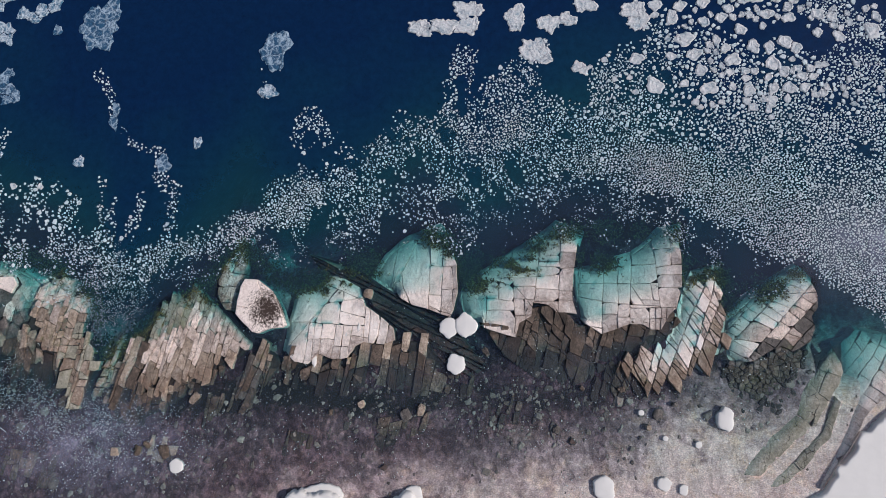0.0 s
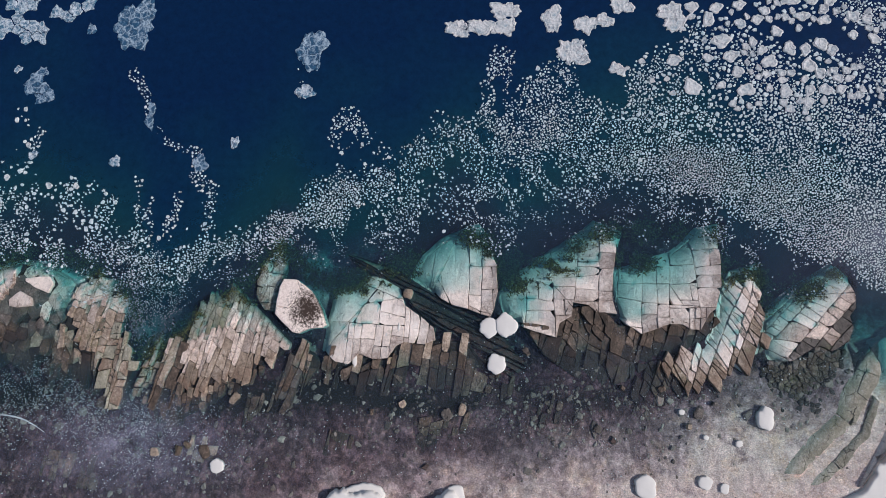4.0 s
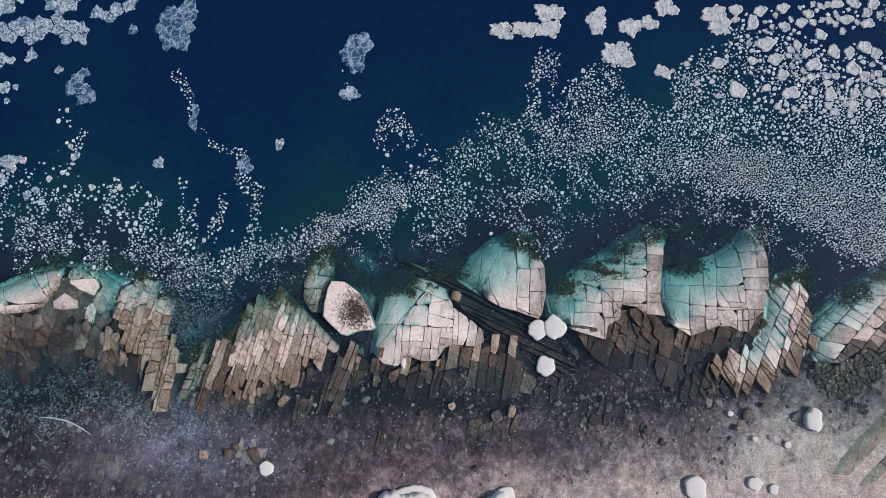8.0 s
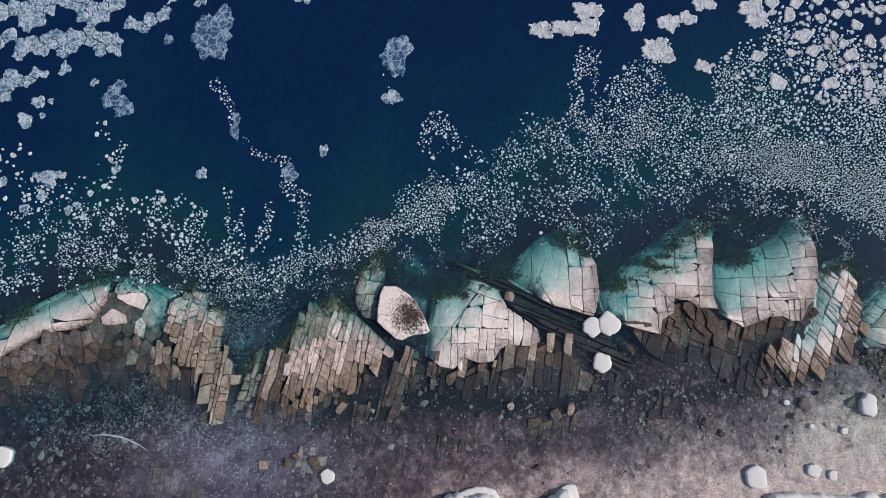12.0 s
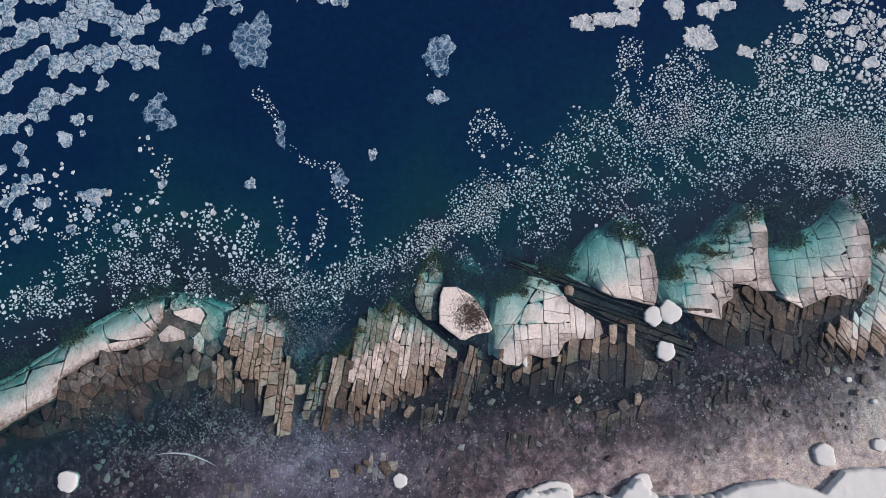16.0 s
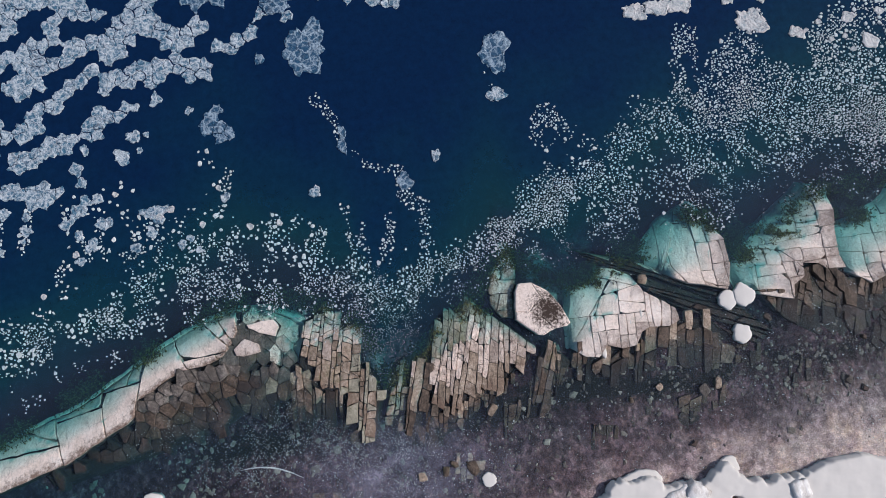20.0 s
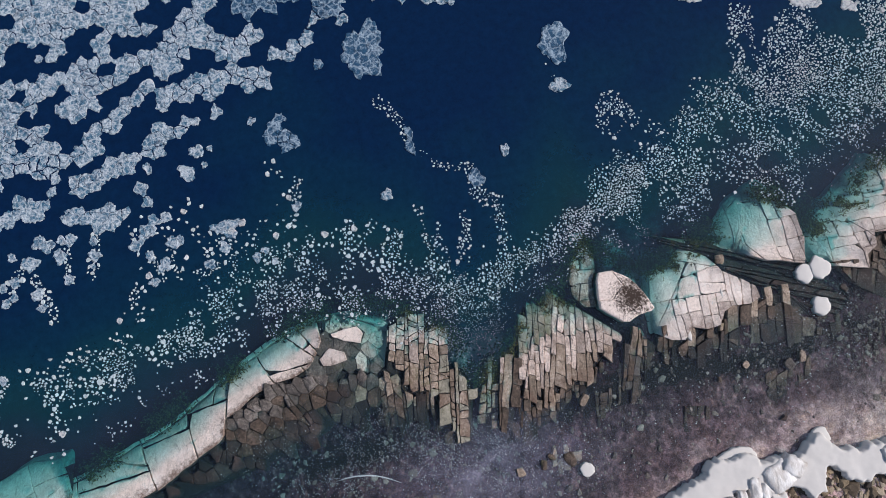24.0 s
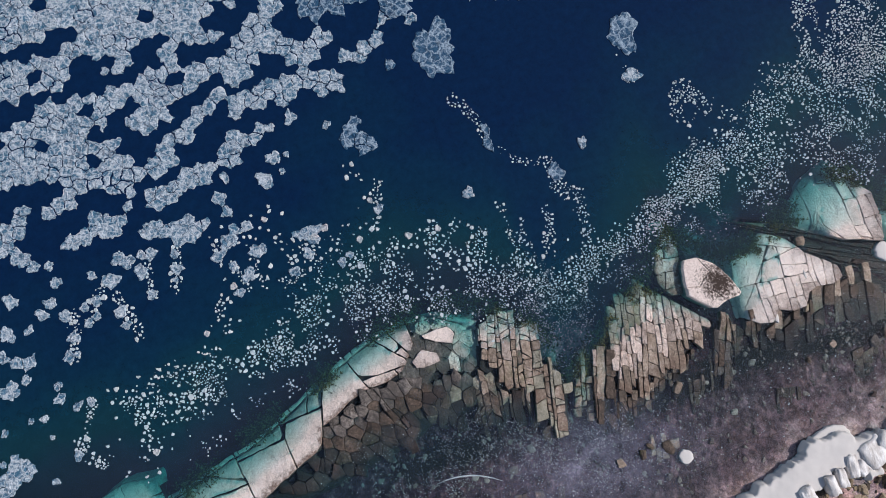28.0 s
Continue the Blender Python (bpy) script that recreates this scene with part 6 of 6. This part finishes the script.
kept.sort(key=lambda sc: math.hypot(sc[0][0] + 52, sc[0][1] - 12))
far_v, far_f = [], []
for rank, ((x, y, _, thin), cell) in enumerate(kept):
    (cx, cy), v, f = pan_mesh(cell, rng, ICE)
    if rank < 300:
        ob = new("ice_pan", mesh_of("ice_pan", v, f, THIN if thin else ICE))
        ob.location = (cx, cy, 0)
        tagged(ob, "thin bluish cracked ice pan with white veins" if thin else "grey-white crusted ice pan packed among others", "ice floe", group="pack ice pans")
    else:
        o = len(far_v)
        far_v += [(a + cx, b + cy, c) for a, b, c in v]
        far_f += [tuple(o + i for i in q) for q in f]
pack = new("pack_ice", mesh_of("pack_ice", far_v, far_f, ICE))
tagged(pack, "grey-white pack ice broken into crusted pans", "pack ice", kind="stuff")


# ---- snow-capped boulders ----
def boulder(flat, w, h, high, seed, label="boulder under a rounded cap of snow"):
    bm = bmesh.new()
    bmesh.ops.create_icosphere(bm, subdivisions=4, radius=1.0)
    off = Vector((seed * 3.7, seed * 1.9, 0))
    shape = random.Random(seed)
    sides = [(k * 1.05 + shape.uniform(-0.3, 0.3), shape.uniform(0.78, 1.05)) for k in range(-3, 4)]
    for v in bm.verts:
        flat_dir = Vector((v.co.x, v.co.y, 0.25 * v.co.z))
        about = math.atan2(v.co.y, v.co.x)
        facet = min(reach / max(math.cos(about - turn), 0.3) for turn, reach in sides)
        d = 0.46 + 0.5 * min(facet, 1.2) + 0.16 * noise.noise(flat_dir * 1.1 + off) + 0.08 * noise.noise(flat_dir * 2.9 + off) + 0.05 * noise.noise(flat_dir * 7.0 + off)
        v.co = Vector((v.co.x * d * w / 2, v.co.y * d * h / 2, v.co.z**0.2 * high * 0.4 * (0.9 + 0.1 * d) if v.co.z > 0 else v.co.z * 0.8))
    cap = bpy.data.meshes.new("snow_cap")
    bm.to_mesh(cap)
    for v in bm.verts:
        v.co = Vector((v.co.x * 0.985, v.co.y * 0.985, v.co.z * 0.75 if v.co.z > 0 else v.co.z))
    rock = bpy.data.meshes.new("snow_boulder")
    bm.to_mesh(rock), bm.free()
    rock.materials.append(GREY)
    cap.materials.append(SNOW)
    cap.polygons.foreach_set("use_smooth", [True] * len(cap.polygons))
    ob = new("snow_boulder", rock)
    ob.location = (*flat, -0.1)
    part("snow_cap", cap, ob, "rounded white cap of wind-packed snow")
    return tagged(ob, label, "boulder", group="snowy boulders")


boulder((-22.95, -18.87), 1.35, 1.3, 0.7, 1)
boulder((0.44, -6.94), 1.7, 1.9, 0.9, 2)
boulder((2.01, -6.79), 2.0, 2.2, 1.1, 3)
boulder((1.08, -10.07), 1.7, 2.0, 1.0, 4)
boulder((23.30, -14.37), 1.5, 2.0, 1.2, 5)
boulder((13.25, -20.02), 1.9, 2.0, 1.0, 6)
boulder((18.12, -19.58), 1.2, 1.3, 0.7, 7)
boulder((-10.02, -20.94), 3.8, 1.9, 1.0, 8)
boulder((-2.33, -20.80), 1.6, 1.6, 0.9, 9)
boulder((-51.44, -16.33), 1.9, 1.9, 1.0, 10)
boulder((19.67, -20.03), 0.8, 0.9, 0.5, 11)
boulder((17.28, -11.18), 0.6, 0.6, 0.4, 12)
boulder((16.56, -13.95), 0.55, 0.5, 0.4, 13)
boulder((21.09, -16.47), 0.6, 0.6, 0.4, 14)
boulder((18.43, -16.01), 0.5, 0.5, 0.4, 15)
for k, (px, py, w, h) in enumerate(((-11.20, -9.73, 0.5, 1.3), (-9.80, -8.86, 0.75, 1.15), (-8.41, -7.84, 0.5, 1.1), (-7.35, -7.02, 0.3, 1.0))):
    boulder((px, py), w, h, 0.85, 16 + k, "small cap of snow on a pale slab")


# ---- rubble on the shelf ----
st = Nodes("rubble_stone")
st_fine = st.noise(6.0, 7, 0.75)
st_col = st.ramp(st.island(), (0.0, (0.075, 0.052, 0.048)), (0.5, (0.21, 0.145, 0.125)), (0.88, (0.30, 0.23, 0.20)), (1.0, (0.42, 0.33, 0.29)))
st.bump(st_fine, 0.7, 0.1)
STONE = st.done(st.mix(1.0, st_col, st.ramp(st_fine, (0.3, 0.5), (0.65, 1.15)), "MULTIPLY"), 0.85, 0.3)


def stones(x, y, r, rng, sides=6):
    """Angular stones lying on the bed, joined into one mesh."""
    n = len(x)
    ang = np.linspace(0, 2 * np.pi, sides, endpoint=False)[None] + rng.uniform(0, 6.28, (n, 1)) + rng.uniform(-0.35, 0.35, (n, sides))
    rad = r[:, None] * rng.uniform(0.6, 1.2, (n, sides))
    long = rng.uniform(0.5, 1.0, (n, 1))
    turn = np.radians(rng.normal(72, 30, (n, 1)))
    lx, ly = rad * np.cos(ang), rad * np.sin(ang) * long
    px, py = lx * np.cos(turn) - ly * np.sin(turn), lx * np.sin(turn) + ly * np.cos(turn)
    z = bed_height(x, y)[:, None]
    h = r[:, None] * rng.uniform(0.2, 0.6, (n, 1))
    top = np.stack([x[:, None] + px * 0.62, y[:, None] + py * 0.62, z + h * rng.uniform(0.8, 1.15, (n, sides))], -1)
    mid = np.stack([x[:, None] + px, y[:, None] + py, z + h * 0.45 * np.ones((n, sides))], -1)
    low = np.stack([x[:, None] + px * 0.95, y[:, None] + py * 0.95, (z - 0.25) * np.ones((n, sides))], -1)
    v = np.concatenate([top, mid, low], 1).reshape(-1, 3)
    base = np.arange(n)[:, None] * 3 * sides
    k = np.arange(sides)
    side = np.concatenate([np.stack([a + k, a + sides + k, a + sides + (k + 1) % sides, a + (k + 1) % sides], -1) for a in (0, sides)])
    quads = (base[:, :, None] + side[None]).reshape(-1, 4).tolist()
    return mesh_of("rubble", v.tolist(), (base + k[None]).tolist() + quads, STONE)


rng = np.random.default_rng(12)
x, y = rng.uniform(-72, 40, 60000), rng.uniform(-27, 2, 60000)
edge_y, shore_y = np.interp(x, EX, EY), np.interp(x, SX, SY)
k = (edge_y - y) / np.maximum(edge_y - shore_y, 3)
dense = np.clip(np.minimum((k - 0.12) / 0.2, (1.02 - k) / 0.35), 0, 1) * (0.25 + 0.75 * (fbm(x, y, 3.5, 91, 3) > 0.5))
rx, ry = 11.68, -14.19
dense = dense * (0.22 + 0.4 * np.exp(-(((x - rx) / 10.0) ** 2 + ((y - ry) / 3.0) ** 2)))
keep = rng.random(x.size) < dense * (1 - 0.85 * np.clip(sandiness(x, y), 0, 1))
x, y = x[keep], y[keep]
rubble_ob = new("rubble", stones(x, y, np.minimum(0.10 * rng.lognormal(0, 0.6, x.size), 0.6), rng))
tagged(rubble_ob, "angular brown and grey rubble under shallow water", "rubble", kind="stuff")


def stone(flat, w, h, seed, mat=TAN):
    """A single loose stone, angular, half sunk."""
    bm = bmesh.new()
    bmesh.ops.create_icosphere(bm, subdivisions=2, radius=1.0)
    off = Vector((seed * 2.3, seed * 5.1, 1))
    for v in bm.verts:
        d = 1 + 0.4 * noise.noise(v.co * 1.3 + off)
        q = Vector([math.copysign(abs(c) ** 0.65, c) for c in v.co])
        v.co = Vector((q.x * d * w / 2, q.y * d * h / 2, q.z * d * 0.28))
    me = bpy.data.meshes.new("stone")
    bm.to_mesh(me), bm.free()
    me.materials.append(mat)
    ob = new("stone", me)
    ob.location, ob.rotation_euler = (*flat, -0.08), (0, 0, seed * 0.7)
    return tagged(ob, "loose tan stone lying in the shallows", "stone", group="loose stones")


for k, (px, py, w, h) in enumerate(((-21.67, -13.08, 1.1, 0.7), (-26.43, -17.62, 0.9, 0.6), (-3.14, -14.35, 1.0, 0.9), (-1.84, -13.97, 0.7, 1.0), (-24.10, -17.67, 0.9, 1.3), (17.93, -14.07, 0.9, 0.8),
                                    (17.10, -15.13, 0.5, 0.5), (11.74, -12.01, 0.5, 0.4), (19.35, -13.28, 0.5, 0.4), (-6.95, -13.50, 0.6, 0.6), (-9.62, -14.19, 0.5, 0.4), (3.70, -9.05, 0.9, 0.5),
                                    (-6.60, -4.00, 0.9, 0.9), (15.01, -12.08, 0.6, 0.5), (9.55, -15.36, 0.7, 0.6), (-28.48, -17.73, 0.8, 0.7), (-25.67, -17.10, 0.7, 0.5))):
    stone((px, py), w, h, k + 1, (TAN, BROWN, GREY)[k % 3])

# ---- weed along the seaward edges ----
wd = Nodes("rockweed")
WEED = wd.done(wd.ramp(wd.island(), (0.0, (0.016, 0.011, 0.006)), (0.55, (0.065, 0.042, 0.017)), (1.0, (0.32, 0.22, 0.07))), 0.7, 0.3)
rng = np.random.default_rng(31)
v, f = [], []
for k in range(len(EX) - 1):
    if EX[k] < -75 or EX[k + 1] > 31.5:
        continue
    length = math.hypot(EX[k + 1] - EX[k], EY[k + 1] - EY[k])
    for _ in range(int(length * (190 if EX[k] > -36 else 160))):
        t = rng.random()
        cx, cy = EX[k] + (EX[k + 1] - EX[k]) * t, EY[k] + (EY[k + 1] - EY[k]) * t
        if fbm(cx, cy, 2.4, 17, 3) < 0.46:
            continue
        cx, cy = cx + rng.normal(0, 0.5), cy + rng.normal(-0.1, 0.5)
        z = -0.12 - abs(rng.normal(0, 0.3))
        for _ in range(4):
            a, r = rng.uniform(0, 6.28), rng.uniform(0.05, 0.16)
            o = len(v)
            ux, uy = math.cos(a) * r, math.sin(a) * r
            v += [(cx, cy, z - 0.08), (cx + ux - uy * 0.3, cy + uy + ux * 0.3, z), (cx + ux * 1.7, cy + uy * 1.7, z - 0.05), (cx + ux + uy * 0.3, cy + uy - ux * 0.3, z)]
            f.append((o, o + 1, o + 2, o + 3))
# denser clumps on the tips of the slabs and in the clefts between them: centre, half sizes, fronds
for cx0, cy0, rx, ry, count in ((-8.35, -0.23, 0.7, 0.6, 120), (-11.11, -3.38, 2.0, 0.7, 500), (-6.59, -2.09, 0.8, 0.5, 150), (-1.23, 1.50, 0.5, 0.5, 80), (2.48, -0.87, 1.1, 1.8, 700),
                                (3.43, -3.30, 1.2, 0.5, 250), (6.20, -1.53, 2.0, 0.8, 600), (14.09, -1.32, 1.1, 0.7, 400), (11.98, -0.81, 0.3, 0.9, 150), (21.92, -2.91, 1.6, 0.6, 450),
                                (27.81, -3.55, 1.4, 0.8, 400), (29.99, -2.30, 0.5, 0.4, 120), (19.08, -6.90, 0.5, 0.6, 120), (-21.33, -4.29, 0.9, 0.7, 250), (-22.85, -5.31, 0.5, 0.9, 200), (-51.38, -3.07, 1.0, 0.7, 90), (-12.81, -3.05, 1.4, 0.2, 120)):
    for _ in range(count):
        cx, cy = cx0 + rng.normal(0, rx * 0.6), cy0 + rng.normal(0, ry * 0.6)
        if fbm(cx, cy, 0.7, 19, 2) < 0.45:
            continue
        z = -0.1 - abs(rng.normal(0, 0.25))
        for _ in range(4):
            a, r = rng.uniform(0, 6.28), rng.uniform(0.05, 0.17)
            o = len(v)
            ux, uy = math.cos(a) * r, math.sin(a) * r
            v += [(cx, cy, z - 0.08), (cx + ux - uy * 0.3, cy + uy + ux * 0.3, z), (cx + ux * 1.7, cy + uy * 1.7, z - 0.05), (cx + ux + uy * 0.3, cy + uy - ux * 0.3, z)]
            f.append((o, o + 1, o + 2, o + 3))
weed_ob = new("rockweed", mesh_of("rockweed", v, f, WEED))
tagged(weed_ob, "dark olive rockweed fringing the submerged rock edges", "seaweed", kind="stuff")


# ---- shore snow bank ----
lobe_rng = np.random.default_rng(55)
LOBES = [(lx + lobe_rng.uniform(-0.4, 0.4), float(np.interp(lx, SX, SY)) - lobe_rng.uniform(0.4, 1.1), lobe_rng.choice((0.35, 0.5, 0.6, 0.85))) for lx in np.concatenate([np.arange(-24, 5, 0.42), np.arange(5, 44, 1.7)])]


def bank_height(x, y):
    up = np.interp(x, SX, SY) - y - np.interp(x, [2, 8, 16, 24], [0.5, -0.2, -0.3, 0.4])
    for cx, cy, r in LOBES:
        up = np.maximum(up, r - np.hypot(x - cx, y - cy))
    up = up + 0.3 * (fbm(x, y, 0.6, 55, 3) - 0.5)
    deep = np.interp(x, [-60, -14, -6, 3, 7, 13], [3.0, 2.9, 2.7, 2.6, 7.0, 60.0]) + 1.2 * (fbm(x, y, 1.6, 71, 3) - 0.5) * 2
    inner = np.minimum(up, deep - up)
    rise = np.clip((inner + 0.08) / 0.18, 0, 1)
    return -0.5 + np.interp(x, [-20, 10, 25], [1.4, 1.2, 0.8]) * np.sqrt(rise * (2 - rise)) * (inner > -0.08) + 0.12 * (fbm(x, y, 1.1, 61, 3) - 0.5) * np.interp(x, [14, 24], [1.0, 0.3]) + 0.012 * np.clip(up, 0, 8) + 0.025 * np.clip(up - 8, 0, 400)


bank = sheet("snow_bank", spread(-30, 46, 0.14, 300), np.concatenate([np.arange(-140, -36, 3.0), np.arange(-36, -8, 0.14)]), bank_height, SNOW, above=-0.3)
tagged(bank, "thick lumpy white snow bank along the shore", "snow", kind="structure")

# ---- land behind the bank: frozen spray on blocks, and bare ochre scree ----
ls = Nodes("scree_stone")
ls_fine = ls.noise(5.0, 7, 0.75)
ls.bump(ls_fine, 0.7, 0.12)
SCREE = ls.done(ls.mix(1.0, ls.ramp(ls.island(), (0.0, (0.04, 0.035, 0.035)), (0.35, (0.14, 0.105, 0.075)), (0.7, (0.33, 0.25, 0.165)), (1.0, (0.52, 0.43, 0.33))), ls.ramp(ls_fine, (0.3, 0.55), (0.65, 1.1)), "MULTIPLY"), 0.9, 0.2)
rng = np.random.default_rng(44)
x, y = rng.uniform(-30, 12, 24000), rng.uniform(-40, -20, 24000)
up = np.interp(x, SX, SY) - y
keep = (up > 2.4) & (up < 12)
x, y = x[keep][:2600], y[keep][:2600]
scree_mesh = stones(x, y, np.minimum(0.24 * rng.lognormal(0, 0.55, x.size), 0.9), rng)
scree_mesh.materials.clear()
scree_mesh.materials.append(SCREE)
tagged(new("scree", scree_mesh), "bare ochre and dark scree above the snow bank", "scree", kind="stuff")


def glazed_block(flat, w, h, high, turn, seed):
    """A shore block under a glaze of frozen spray."""
    bm = bmesh.new()
    bmesh.ops.create_cube(bm, size=1.0)
    bmesh.ops.subdivide_edges(bm, edges=bm.edges[:], cuts=5, use_grid_fill=True)
    off = Vector((seed * 4.1, seed * 1.7, 0))
    for v in bm.verts:
        r = v.co.normalized() * 0.62
        v.co = v.co.lerp(r, 0.35)
        v.co += v.normal * 0.13 * noise.noise(v.co * 2.6 + off)
        v.co = Vector((v.co.x * w, v.co.y * h, (v.co.z + 0.45) * high))
    me = bpy.data.meshes.new("glazed_block")
    bm.to_mesh(me), bm.free()
    me.materials.append(GLAZE)
    me.polygons.foreach_set("use_smooth", [True] * len(me.polygons))
    ob = new("glazed_block", me)
    gz = float(bed_height(flat[0], flat[1]))
    ob.location, ob.rotation_euler = (*flat, gz), (0, 0, radians(turn))
    return tagged(ob, "grey shore block glazed with frozen spray", "rock", group="ice-glazed blocks")


for k, (px, py, w, h, turn) in enumerate(((-7.29, -23.01, 2.4, 2.2, 20), (-5.77, -22.47, 1.6, 1.8, 50), (-9.55, -23.52, 0.9, 1.9, -10), (-10.86, -24.12, 0.8, 1.6, -5), (-11.94, -24.43, 0.9, 1.7, 5),
                                          (-14.23, -24.57, 1.2, 1.3, 15), (-8.78, -23.90, 1.0, 1.2, 30), (2.85, -23.48, 1.6, 1.5, 10))):
    glazed_block((px, py), w, h, 1.35, turn, k + 1)
